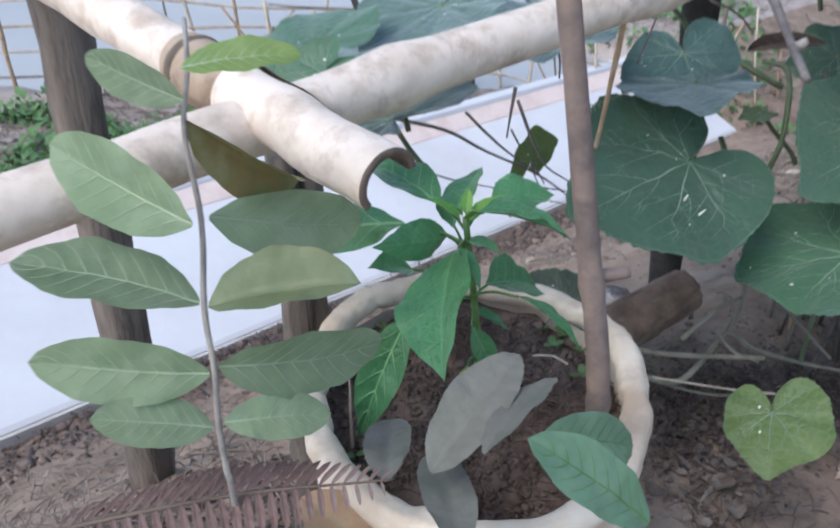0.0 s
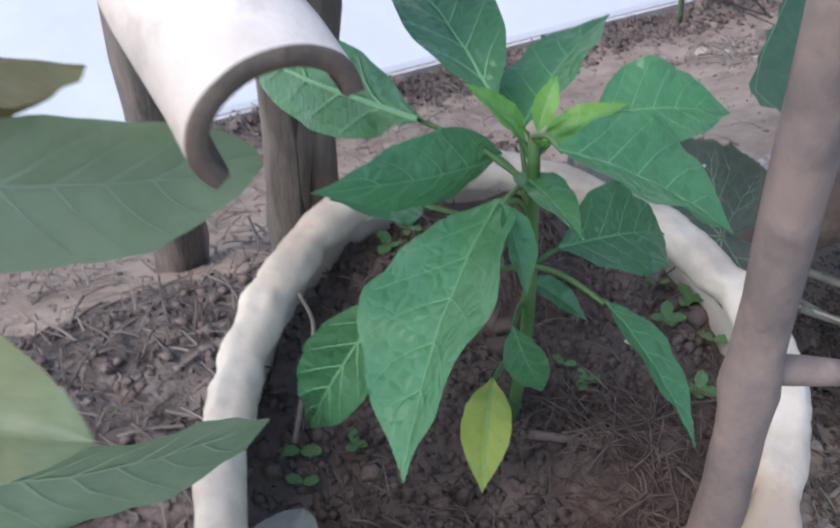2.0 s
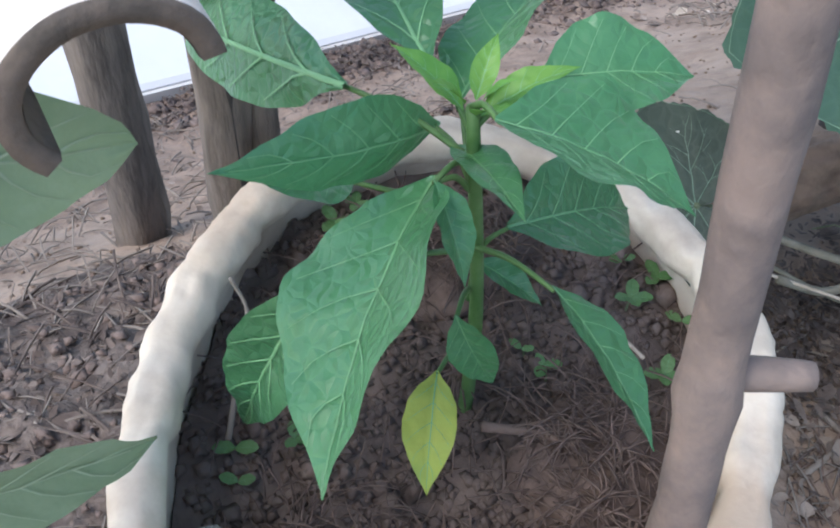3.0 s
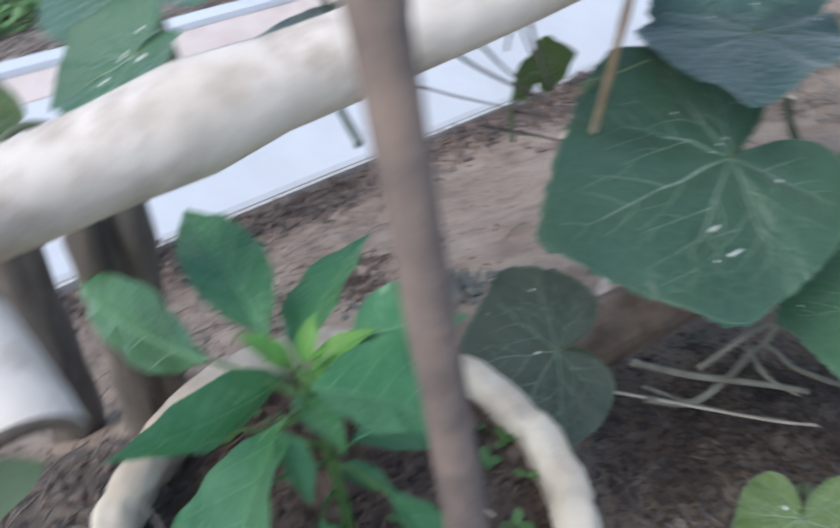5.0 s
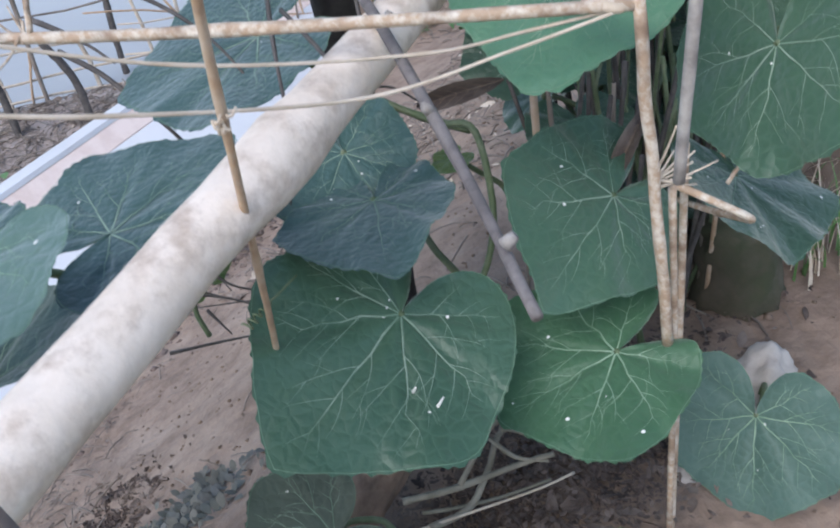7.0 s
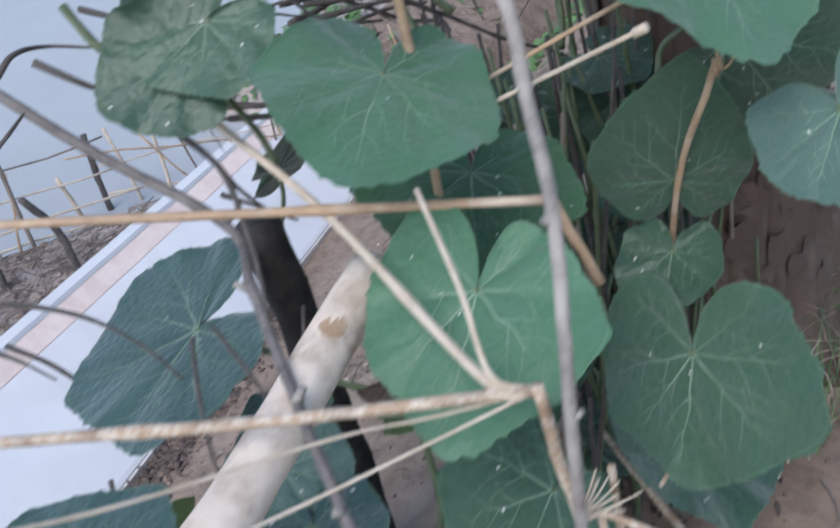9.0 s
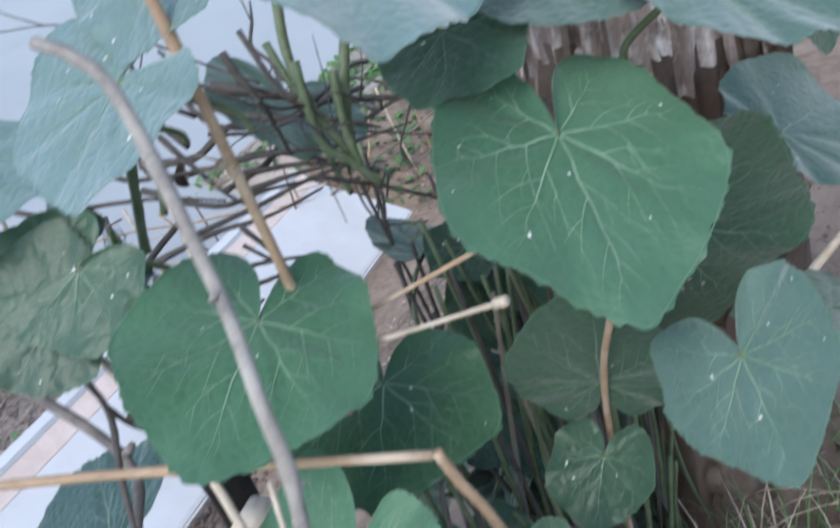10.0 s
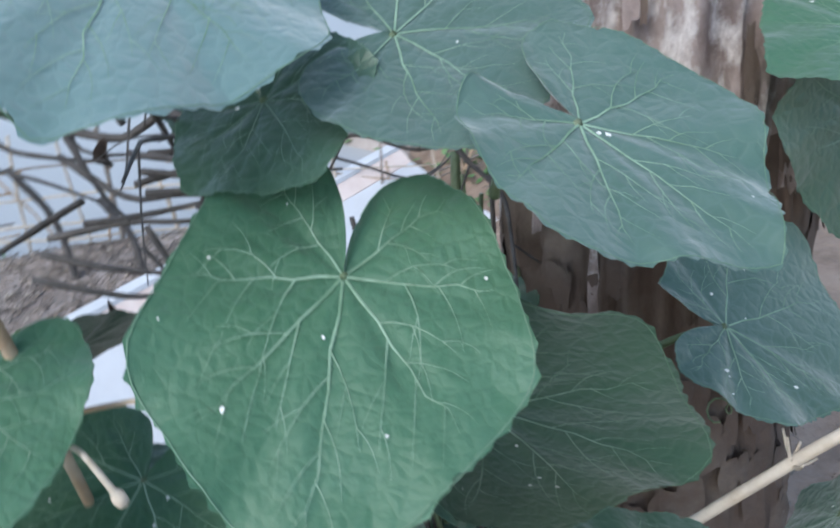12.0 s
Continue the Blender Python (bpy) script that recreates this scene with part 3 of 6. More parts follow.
                bm.faces.new((prev[1], prev[2], pair[2], pair[1]))
            prev = pair

    def polar(x, y):
        a = math.atan2(x, y)
        return a, math.hypot(x, y) / float(np.interp(abs(a), EDGE_A, EDGE_R))

    def branch(x, y, way, size, w0, depth, k):
        """A side vein that bends towards the tip and forks."""
        path, turn = [], radians(9) * noise.noise((k * 1.3, seed, 4))
        for i in range(6):
            a, f = polar(x, y)
            if f > 0.95:
                break
            path.append((a, f))
            way += turn - 0.10 * math.copysign(1, math.sin(way)) * (0.4 + abs(math.sin(way)))
            x, y = x + size / 5 * math.sin(way), y + size / 5 * math.cos(way)
            if depth and i in (1, 3):
                side = 1 if (i + k) % 4 < 2 else -1
                branch(x, y, way + side * radians(40), size * 0.45, w0 * 0.55, depth - 1, k * 2.1 + i)
        if len(path) > 1:
            strip(path, w0, w0 * 0.25)

    for v in MAIN_VEINS:
        a = radians(v)
        bend = radians(13) * noise.noise((v, seed, 0))
        line = [(a + bend * f + radians(5) * noise.noise((v, seed, f * 5)), 0.02 + 0.86 * f) for f in (0, 0.15, 0.3, 0.45, 0.6, 0.75, 0.88, 1)]
        thick = 0.0062 if abs(v) < 100 else 0.0044
        strip(line, thick, 0.0006)
        for k, f0 in enumerate((0.32, 0.54, 0.72)):
            for sign in (-1, 1):
                g = f0 + 0.06 * noise.noise((v * 0.31 + sign, seed, k * 1.7)) + 0.04 * sign
                b0 = float(np.interp(g, [f for _, f in line], [q for q, _ in line]))
                r = float(np.interp(abs(b0), EDGE_A, EDGE_R)) * g
                branch(r * math.sin(b0), r * math.cos(b0), b0 + sign * radians(46 + 12 * noise.noise((v, seed, k))), 0.46 * (1.12 - f0) * (1 if abs(v) < 100 else 0.6), 0.0028 - 0.0006 * k, 1 if k == 0 else 0, k + v * 0.1)
    part("venation", bm, VEIN if blade in (SQUASH_FRESH, SQUASH_GREEN, SQUASH_SKY_TINT, SQUASH_SKYLIT) else VEIN_DULL, leaf, "pale raised veins")
    bm = bmesh.new()
    strip([((-1 + 2 * i / 90) * radians(168), 0.994) for i in range(91)], 0.0022, 0.0022)
    part("margin", bm, MARGIN, leaf, "pale hairy margin")
    rng = random.Random(int(abs(seed) * 100))
    for _ in range(rng.choice((2, 3, 5, 6, 8))):
        a, f, r = rng.uniform(-2.2, 2.2), rng.uniform(0.1, 0.9), rng.choice((0.0006, 0.0009, 0.0013))
        bm, c = bmesh.new(), spot(a, f, 0.008)
        bm.faces.new([bm.verts.new(c + (ax * math.cos(k) * rng.uniform(0.6, 1.4) + ay * math.sin(k) * rng.uniform(0.7, 2.0)) * r) for k in (0, 0.9, 1.8, 2.8, 3.7, 4.6, 5.5)])
        part("fleck", bm, PETAL, leaf, "white fleck")
    if stalk:
        p1 = base - ay * 0.02 - an * 0.03
        p2 = base - ay * 0.05 - an * 0.04 + Vector((0, 0, -0.5 * stalk))
        p3 = base - ay * 0.06 - an * 0.03 + Vector((0, 0, -stalk))
        part("leaf_stalk", tube(smooth_path((base + an * 0.001, p1, p2, p3)), 0.0028, 7, end=0.0036, rough=0.15), GREEN_STEM, leaf, "hairy green leaf stalk")
    return leaf


def long_leaf(parent, base, tip, normal, length, width, blade, veins, outline, pairs, fold, arch, seed, vein_w=0.006):
    """A simple leaf with a midrib: outline gives half its width along its length."""
    ax, ay, an = leaf_axes(tip, normal)
    base = Vector(base)

    def spot(t, u, lift=0.0):
        half = float(np.interp(t, outline[0], outline[1])) * width
        x = u * half + 0.02 * math.sin(t * 4 + seed)* t * (1 - t)
        z = arch * 4 * t * (1 - t) + fold * abs(u) * half * 2 + 0.012 * noise.noise((x * 8 + seed, t * 7, 1)) + 0.016 * abs(u) ** 2 * math.sin(t * 17 + seed + 2 * u) * half * 4
        lane = (t * (pairs + 1) - abs(u) * 0.9) % 1.0
        z += 0.010 * math.sin(lane * math.pi) * min(1.0, abs(u) * 3) * (1 - abs(u) * 0.4)
        return base + (ax * x + ay * t + an * (z + lift)) * length

    nt, us = 34, (-1, -0.8, -0.6, -0.4, -0.2, 0, 0.2, 0.4, 0.6, 0.8, 1)
    bm = bmesh.new()
    grid = [[bm.verts.new(spot(i / nt, u)) for u in us] for i in range(nt + 1)]
    for a, b in zip(grid, grid[1:]):
        for k in range(len(us) - 1):
            bm.faces.new((a[k], a[k + 1], b[k + 1], b[k]))
    leaf = part("leaf", bm, blade, parent)
    bm = bmesh.new()

    def strip(path, w0, w1):
        pts = [spot(t, u, 0.005) for t, u in path]
        prev = None
        for i, p in enumerate(pts):
            q = pts[min(i + 1, len(pts) - 1)] - pts[max(i - 1, 0)]
            side = an.cross(q).normalized()
            w = (w0 + (w1 - w0) * i / (len(pts) - 1)) * length
            pair = (bm.verts.new(p - side * w), bm.verts.new(p + an * w * 0.6), bm.verts.new(p + side * w))
            if prev:
                bm.faces.new((prev[0], prev[1], pair[1], pair[0]))
                bm.faces.new((prev[1], prev[2], pair[2], pair[1]))
            prev = pair

    strip([(i / 16, 0) for i in range(16)], vein_w, 0.002)
    for k in range(pairs):
        t0 = (k + 0.6) / (pairs + 1.4)
        for sign in (-1, 1):
            strip([(t0 + 0.13 * f + 0.03 * f * f, sign * 0.86 * f) for f in (0, 0.3, 0.6, 1)], vein_w * 0.5, 0.0012)
    if veins is blade:
        bm.free()
    else:
        part("venation", bm, veins, leaf, "pale midrib and side veins")
    return leaf


PEPPER_OUT = ((0, 0.05, 0.12, 0.25, 0.4, 0.55, 0.7, 0.82, 0.92, 1.0), (0.012, 0.05, 0.13, 0.21, 0.235, 0.215, 0.16, 0.095, 0.035, 0.0))
SAPLING_OUT = ((0, 0.04, 0.12, 0.25, 0.42, 0.6, 0.75, 0.87, 0.95, 1.0), (0.015, 0.06, 0.125, 0.18, 0.212, 0.212, 0.185, 0.13, 0.075, 0.0))
pepper = thing("pepper_plant", "young bright green chilli pepper plant in the grow bag", "pepper plant")
sapling = thing("sapling", "young sapling with paired dull green oval leaves", "sapling")
STEM_TOP = Vector((0.0254, 0.5359, 0.4101))
STEM_FOOT = Vector((0.0386, 0.5469, 0.2363))


def pepper_leaf(base, tip, normal, length, width=1.0, blade=None, fold=0.16, arch=0.06, stalk=True):
    leaf = long_leaf(pepper, base, tip, normal, length, width, blade or PEPPER, PEPPER_VEIN, PEPPER_OUT, 5, fold, arch, base[0] * 60 + base[2] * 90)
    if stalk:
        b = Vector(base)
        f = min(1.0, max(0.05, (b.z - STEM_FOOT.z) / (STEM_TOP.z - STEM_FOOT.z) - 0.08))
        root = STEM_FOOT.lerp(STEM_TOP, f)
        part("leaf_stalk", tube(smooth_path((root, root.lerp(b, 0.5) + Vector((0, 0, 0.003)), b + Vector(tip) * length * 0.03)), 0.0013, 6, end=0.0009), PEPPER_STEM, leaf, "thin green leaf stalk")
    return leaf


def sapling_leaf(base, tip, normal, length, width=1.0, blade=None, fold=0.10, arch=0.05):
    return long_leaf(sapling, base, tip, normal, length, width, blade or SAPLING, {SAPLING_DULL: SAPLING_DULL, SAPLING_TWO: SAPLING_TWO, SAPLING_BROWN: SAPLING_BROWN, SAPLING_FRESH: PEPPER_STEM}.get(blade, SAPLING_VEIN), SAPLING_OUT, 8, fold, arch, base[0] * 60 + base[2] * 90, 0.008)


part("main_stem", tube(smooth_path((STEM_FOOT - Vector((0, 0, 0.03)), STEM_FOOT.lerp(STEM_TOP, 0.4) + Vector((0.003, 0, 0)), STEM_TOP), 8), 0.0036, 10, end=0.0022, rough=0.1), PEPPER_STEM, pepper, "green stem")
pepper_leaf((0.0176, 0.5270, 0.3874), (-0.086, -0.925, -0.370), (-0.717, -0.201, 0.667), 0.1052, 1.40)
pepper_leaf((0.0136, 0.5493, 0.3904), (-0.565, -0.775, 0.285), (0.824, -0.550, 0.136), 0.0895, -0.71)
pepper_leaf((0.0341, 0.5140, 0.4241), (0.950, -0.017, -0.313), (0.311, 0.151, 0.938), 0.0642, 1.83)
pepper_leaf((0.0093, 0.5481, 0.4129), (-0.556, 0.830, -0.040), (-0.129, -0.039, 0.991), 0.1132, 0.69)
pepper_leaf((0.0180, 0.5585, 0.3916), (0.333, 0.910, 0.246), (-0.542, -0.029, 0.840), 0.0760, 1.08)
pepper_leaf((0.0430, 0.5497, 0.4143), (0.905, 0.417, -0.081), (0.201, -0.252, 0.947), 0.0541, 1.44)
pepper_leaf((-0.0174, 0.5446, 0.4022), (-0.647, 0.662, -0.378), (-0.752, -0.470, 0.463), 0.1900, -0.45)
pepper_leaf((0.0208, 0.5427, 0.3880), (0.561, -0.803, 0.201), (-0.068, 0.197, 0.978), 0.0490, 0.77)
pepper_leaf((-0.0123, 0.4988, 0.3578), (-0.327, 0.085, -0.941), (-0.432, -0.899, 0.069), 0.1252, 0.56)
pepper_leaf((0.0269, 0.5140, 0.3017), (0.120, -0.763, -0.635), (-0.157, -0.647, 0.747), 0.0474, 0.96, PEPPER_YELLOW)
pepper_leaf((0.0607, 0.5160, 0.3593), (0.660, -0.676, -0.328), (0.511, 0.083, 0.856), 0.0609, 0.78)
pepper_leaf((0.0190, 0.5107, 0.4008), (0.432, -0.433, -0.791), (0.736, -0.337, 0.587), 0.0348, 0.91)
pepper_leaf((0.0321, 0.5502, 0.3269), (0.810, 0.063, -0.583), (0.586, -0.122, 0.801), 0.0359, 0.78)
pepper_leaf((-0.0117, 0.5358, 0.3697), (-0.770, -0.550, 0.324), (0.443, -0.095, 0.892), 0.0398, 1.35)
pepper_leaf((0.0418, 0.5483, 0.3498), (0.489, 0.733, -0.474), (0.668, 0.035, 0.744), 0.1034, 0.91)
pepper_leaf((0.0306, 0.5166, 0.3338), (0.377, 0.105, -0.920), (0.292, -0.956, 0.010), 0.0467, 0.80)
for k in range(6):
    q = k * 2.4 + 0.5
    pepper_leaf(tuple(STEM_TOP + Vector((0.003 * math.cos(q), 0.003 * math.sin(q), 0.0015 * k - 0.004))), (math.cos(q), math.sin(q), 0.45 + 0.12 * k), (-0.9 * math.cos(q), -0.9 * math.sin(q), 1.0), 0.034 - 0.0040 * k, 0.85, PEPPER_NEW, stalk=False)

part("sapling_stem", tube(smooth_path(((-0.0953, 0.3316, -0.0536), (-0.1071, 0.3453, 0.3023), (-0.1098, 0.3466, 0.3516), (-0.1122, 0.3517, 0.3785), (-0.1120, 0.3576, 0.4085), (-0.1146, 0.3648, 0.4428), (-0.1125, 0.3736, 0.4858), (-0.1147, 0.3738, 0.5308), (-0.1151, 0.3952, 0.5556), (-0.1180, 0.4120, 0.5750)), 6), 0.0019, 10, end=0.0012, rough=0.15), GREY_STICK, sapling, "thin grey stem")
sapling_leaf((-0.1106, 0.3811, 0.4845), (0.629, 0.688, -0.363), (0.740, -0.673, 0.005), 0.1108, 0.85)
sapling_leaf((-0.1143, 0.3651, 0.4882), (-0.845, 0.459, 0.274), (-0.382, -0.877, 0.291), 0.0933, 1.01)
sapling_leaf((-0.1176, 0.3679, 0.4428), (-0.967, -0.007, 0.255), (0.247, -0.280, 0.928), 0.0937, 1.05)
sapling_leaf((-0.1115, 0.3626, 0.4439), (0.984, -0.024, 0.175), (-0.169, -0.415, 0.894), 0.0777, 1.08, SAPLING_TWO, fold=0.35)
sapling_leaf((-0.1151, 0.3597, 0.4054), (-0.990, -0.060, 0.130), (0.097, -0.949, 0.298), 0.0904, 0.91)
sapling_leaf((-0.1089, 0.3555, 0.4126), (0.767, 0.592, -0.247), (0.575, -0.805, -0.145), 0.1047, 0.95)
sapling_leaf((-0.1153, 0.3517, 0.3764), (-0.923, -0.249, 0.294), (0.385, -0.559, 0.735), 0.0615, 1.05)
sapling_leaf((-0.1091, 0.3507, 0.3806), (0.858, 0.443, -0.260), (0.491, -0.556, 0.671), 0.0613, 0.99)
sapling_leaf((-0.1117, 0.3694, 0.5480), (-0.901, 0.282, 0.330), (-0.242, -0.958, 0.157), 0.0513, 0.95)
sapling_leaf((-0.1117, 0.3708, 0.5622), (0.992, 0.105, 0.066), (-0.014, -0.436, 0.900), 0.0540, 0.99, SAPLING_NEW)
sapling_leaf((-0.1138, 0.3752, 0.5368), (0.471, 0.655, -0.591), (0.292, -0.747, -0.597), 0.0913, 0.73, SAPLING_BROWN, fold=0.5)
sapling_leaf((-0.0013, 0.3357, 0.3590), (0.622, 0.552, 0.555), (-0.322, -0.465, 0.824), 0.0784, 1.08, SAPLING_DULL)
sapling_leaf((0.0247, 0.3202, 0.3835), (0.652, 0.730, 0.205), (-0.438, 0.142, 0.888), 0.0627, 0.92, SAPLING_DULL)
sapling_leaf((-0.0257, 0.3555, 0.3350), (0.013, 0.983, -0.182), (-0.106, 0.182, 0.977), 0.0727, 0.92, SAPLING_DULL)
sapling_leaf((0.0532, 0.3304, 0.3858), (0.703, 0.509, -0.497), (0.710, -0.458, 0.535), 0.0844, 0.84, SAPLING_FRESH)
sapling_leaf((0.0998, 0.2904, 0.3670), (-0.785, 0.095, 0.612), (0.462, -0.568, 0.681), 0.0737, 1.00, SAPLING_FRESH)
sapling_leaf((0.0130, 0.2993, 0.3410), (-0.194, 0.981, 0.026), (0.125, -0.002, 0.992), 0.0702, 0.97, SAPLING_DULL)

# ---- sticks and canes ----
def rod(name, points, radius, material, label, category="stick", end=None, nodes=(), rough=0.12, steps=8, group=""):
    ob = part(name, tube(smooth_path(points, steps), radius, 12, end=end, rough=rough, nodes=nodes, seed=radius * 900), material)
    return tagged(ob, label, category, group)


stake = rod("garden_stake", ((0.0644, 0.4762, 0.6380), (0.0750, 0.4658, 0.5690), (0.0961, 0.4567, 0.4233), (0.1067, 0.4442, 0.3424), (0.1122, 0.4609, 0.2760), (0.1120, 0.4624, 0.1148)), 0.0065, STICK, "brown bark-covered stake stuck in the grow bag", end=0.0082, nodes=(0.1219, 0.4420, 0.6900), steps=10)
part("side_branch", tube(smooth_path(((0.0700, 0.4705, 0.6040), (0.0635, 0.4700, 0.6070), (0.0555, 0.4725, 0.6085)), 5), 0.0062, 10, end=0.0048, rough=0.25), STICK, stake, "thick broken side branch")
part("side_stub", tube(straight((0.0989, 0.4568, 0.4060), (0.1229, 0.4620, 0.4064), 5), 0.0045, 10, end=0.0035, rough=0.2), STICK, stake, "short cut side branch")
rod("dry_reed", ((0.172, 0.645, 0.688), (0.1707, 0.6697, 0.6457), (0.1718, 0.7448, 0.5099), (0.1722, 0.8059, 0.3889), (0.1724, 0.8413, 0.3265)), 0.0024, CANE, "thin dry tan reed", nodes=(0.35, 0.6))
grey = rod("grey_stick", ((0.1830, 1.3342, 0.7209), (0.2567, 1.2411, 0.6374), (0.3364, 1.1051, 0.5727), (0.3263, 1.0036, 0.5578), (0.3108, 0.8670, 0.5414), (0.2970, 0.7291, 0.4994), (0.2734, 0.6062, 0.4841)), 0.0058, DARK_BRANCH, "long curved dark grey dry branch", end=0.0032, nodes=(0.5, 0.8))
for p, d, ln in (((0.3108, 0.8670, 0.5414), (0.6, 0.1, 0.6), 0.012), ((0.3263, 1.0036, 0.5578), (-0.6, 0.3, 0.5), 0.016), ((0.3023, 0.7793, 0.5151), (-0.5, -0.3, 0.7), 0.009), ((0.3364, 1.1051, 0.5727), (0.7, 0.2, 0.4), 0.014), ((0.2822, 0.6520, 0.4962), (0.5, -0.2, 0.5), 0.008)):
    p, d = Vector(p), Vector(d).normalized()
    part("knot", tube([p, p + d * ln * 0.5, p + d * ln], 0.0046, 9, end=0.0028, rough=0.3), GREY_STICK, grey, "short broken side knot")
cane = rod("bent_cane", ((-0.1220, 1.0117, 0.6212), (0.0966, 0.9458, 0.5759), (0.2741, 0.8442, 0.5616), (0.4381, 0.7591, 0.5494)), 0.0042, CANE_SPECKLED, "speckled dry cane broken over at its bend", "cane", nodes=(0.55,))
part("lower_half", tube(straight((0.4399, 0.7577, 0.5528), (0.4658, 0.7570, 0.2558), 14, 0.003, 4), 0.0042, 12, end=0.0046, rough=0.15), CANE_SPECKLED, cane, "hanging half of the cane")
cane = rod("bent_cane", ((-0.2994, 1.4133, 0.7045), (0.1633, 1.1049, 0.6532), (0.3534, 1.0110, 0.6153), (0.5470, 0.8980, 0.5840)), 0.0040, CANE, "smooth tan dry cane broken over at its bend", "cane", nodes=(0.75,))
part("lower_half", tube(straight((0.5489, 0.8958, 0.5871), (0.5706, 0.8761, 0.5039), 8, 0.002, 4), 0.0042, 12, end=0.0046, rough=0.15), CANE, cane, "hanging half of the cane")
rod("upright_cane", ((0.4745, 0.7667, 0.4016), (0.4759, 0.7632, 0.2338), (0.4663, 0.7538, -0.0655)), 0.0030, CANE_SPECKLED, "thin brown dry cane standing in the soil", "cane")
rod("upright_cane", ((0.5000, 0.7850, 0.4180), (0.4997, 0.7863, 0.2349), (0.4895, 0.7799, -0.0645)), 0.0032, CANE_SPECKLED, "brown dry cane standing in the soil", "cane")
switch = rod("grey_switch", ((0.4407, 0.9202, 0.9360), (0.4548, 0.8971, 0.9257), (0.4642, 0.8653, 0.9045), (0.4630, 0.7888, 0.8265), (0.4573, 0.7437, 0.7967), (0.4521, 0.7292, 0.7535), (0.4340, 0.6903, 0.7054), (0.4108, 0.6653, 0.6131), (0.4047, 0.6704, 0.4772)), 0.0036, GREY_STICK, "curved grey dry switch", nodes=(0.3, 0.6))
for p, d in (((0.4521, 0.7292, 0.7535), (0.6, 0.3, 0.3)), ((0.4340, 0.6903, 0.7054), (-0.6, 0.2, 0.4)), ((0.4108, 0.6653, 0.6131), (0.5, -0.3, 0.2)), ((0.4630, 0.7888, 0.8265), (-0.4, -0.5, 0.2))):
    p, d = Vector(p), Vector(d).normalized()
    part("knot", tube([p, p + d * 0.004, p + d * 0.007], 0.0030, 8, end=0.0016, rough=0.3), GREY_STICK, switch, "small broken knot")
rod("upright_cane", ((0.5093, 1.0233, 0.9559), (0.5114, 1.0037, 0.9175), (0.5179, 1.0262, 0.7100), (0.5227, 1.0551, 0.4497), (0.5348, 1.0789, -0.1371)), 0.0042, CANE, "dry tan cane with a frayed broken top", "cane", nodes=(0.3, 0.55))
rod("upright_cane", ((0.7125, 0.8885, 0.6356), (0.7144, 0.9047, 0.6136), (0.7249, 0.9815, 0.4252), (0.7470, 1.0517, -0.0875)), 0.0031, CANE, "broken dry cane with a splintered top", "cane", nodes=(0.1,))
rod("dry_twig", ((0.3564, 1.1245, 0.6689), (0.4005, 0.9860, 0.6018), (0.4172, 0.7833, 0.5552), (0.4401, 0.7610, 0.5484)), 0.0036, STRAW, "pale dry twig tied to the bent cane", "twig", nodes=(0.5,))
rod("dry_twig", ((0.4402, 0.8806, 0.6479), (0.4277, 0.8141, 0.6068), (0.4190, 0.7767, 0.5629), (0.4360, 0.7612, 0.5504)), 0.0021, STRAW, "thin straw-coloured twig with a cut tip", "twig")
rod("dry_twig", ((0.6140, 0.8502, 0.7055), (0.5559, 0.9781, 0.6386), (0.5304, 1.0227, 0.6155)), 0.0019, STRAW, "straw-coloured twig with a knobbed cut tip", "twig")
rod("dry_twig", ((0.6975, 0.9181, 0.7081), (0.6462, 0.9582, 0.6811), (0.5735, 1.0174, 0.6422), (0.5300, 1.0413, 0.6255)), 0.0020, CANE, "tan dry twig among the leaves", "twig")
rod("dry_twig", ((0.0359, 0.7296, 0.6280), (0.1218, 0.7395, 0.5913), (0.2632, 0.7811, 0.5370), (0.3605, 0.7712, 0.5405), (0.4381, 0.7581, 0.5494)), 0.0012, STRAW, "long thin pale dry twig with a knobbed end", "twig", nodes=(0.0172, 0.2391, 0.5136))
rod("dry_twig", ((0.0379, 0.8001, 0.6425), (0.1720, 0.8162, 0.5758), (0.3182, 0.8259, 0.5329), (0.3788, 0.7908, 0.5405), (0.4381, 0.7581, 0.5494)), 0.0012, STRAW, "long thin pale dry twig", "twig", nodes=(0.25, 0.5))
rod("dry_twig", ((0.0955, 0.9464, 0.5794), (0.1068, 0.9521, 0.6156), (0.1335, 0.9369, 0.6612), (0.1416, 0.9904, 0.7129), (0.1466, 1.0140, 0.7549)), 0.0022, CANE_SPECKLED, "pale dry twig crossing the bent cane", "twig", nodes=(0.3, 0.7))
rod("dry_twig", ((0.4744, 0.7688, 0.4017), (0.5190, 0.7333, 0.3709), (0.5502, 0.8033, 0.3261), (0.5852, 0.9070, 0.2723), (0.6202, 0.9968, 0.2184)), 0.0030, CANE_SPECKLED, "speckled dry twig lying across the leaves", "twig", nodes=(0.5,))
rod("dry_twig", ((0.5423, 0.7863, 0.3659), (0.5545, 0.7827, 0.3830), (0.6081, 0.7787, 0.4191)), 0.0018, CANE_SPECKLED, "short brown twig with a knobbed tip", "twig", nodes=(0.95,))


# ---- squash vine ----
def vine_stem(points, radius):
    old = max(p[2] for p in points) < 0.24
    return part("vine_stem", tube(smooth_path(points, 5), radius * (0.85 if old else 1), 8, end=radius * (0.6 if old else 0.9), rough=0.25), OLIVE_STEM if old else GREEN_STEM, vine, "pale olive old vine stem" if old else "ribbed green vine stem")


dry_vine = thing("dry_vine", "tangle of dark dry vine stems behind the fence", "dry vine")


def dark_stem(points, radius):
    return part("dry_stem", tube(smooth_path(points, 5), radius, 8, end=radius * 0.35, rough=0.3), DARK_STEM, dry_vine)


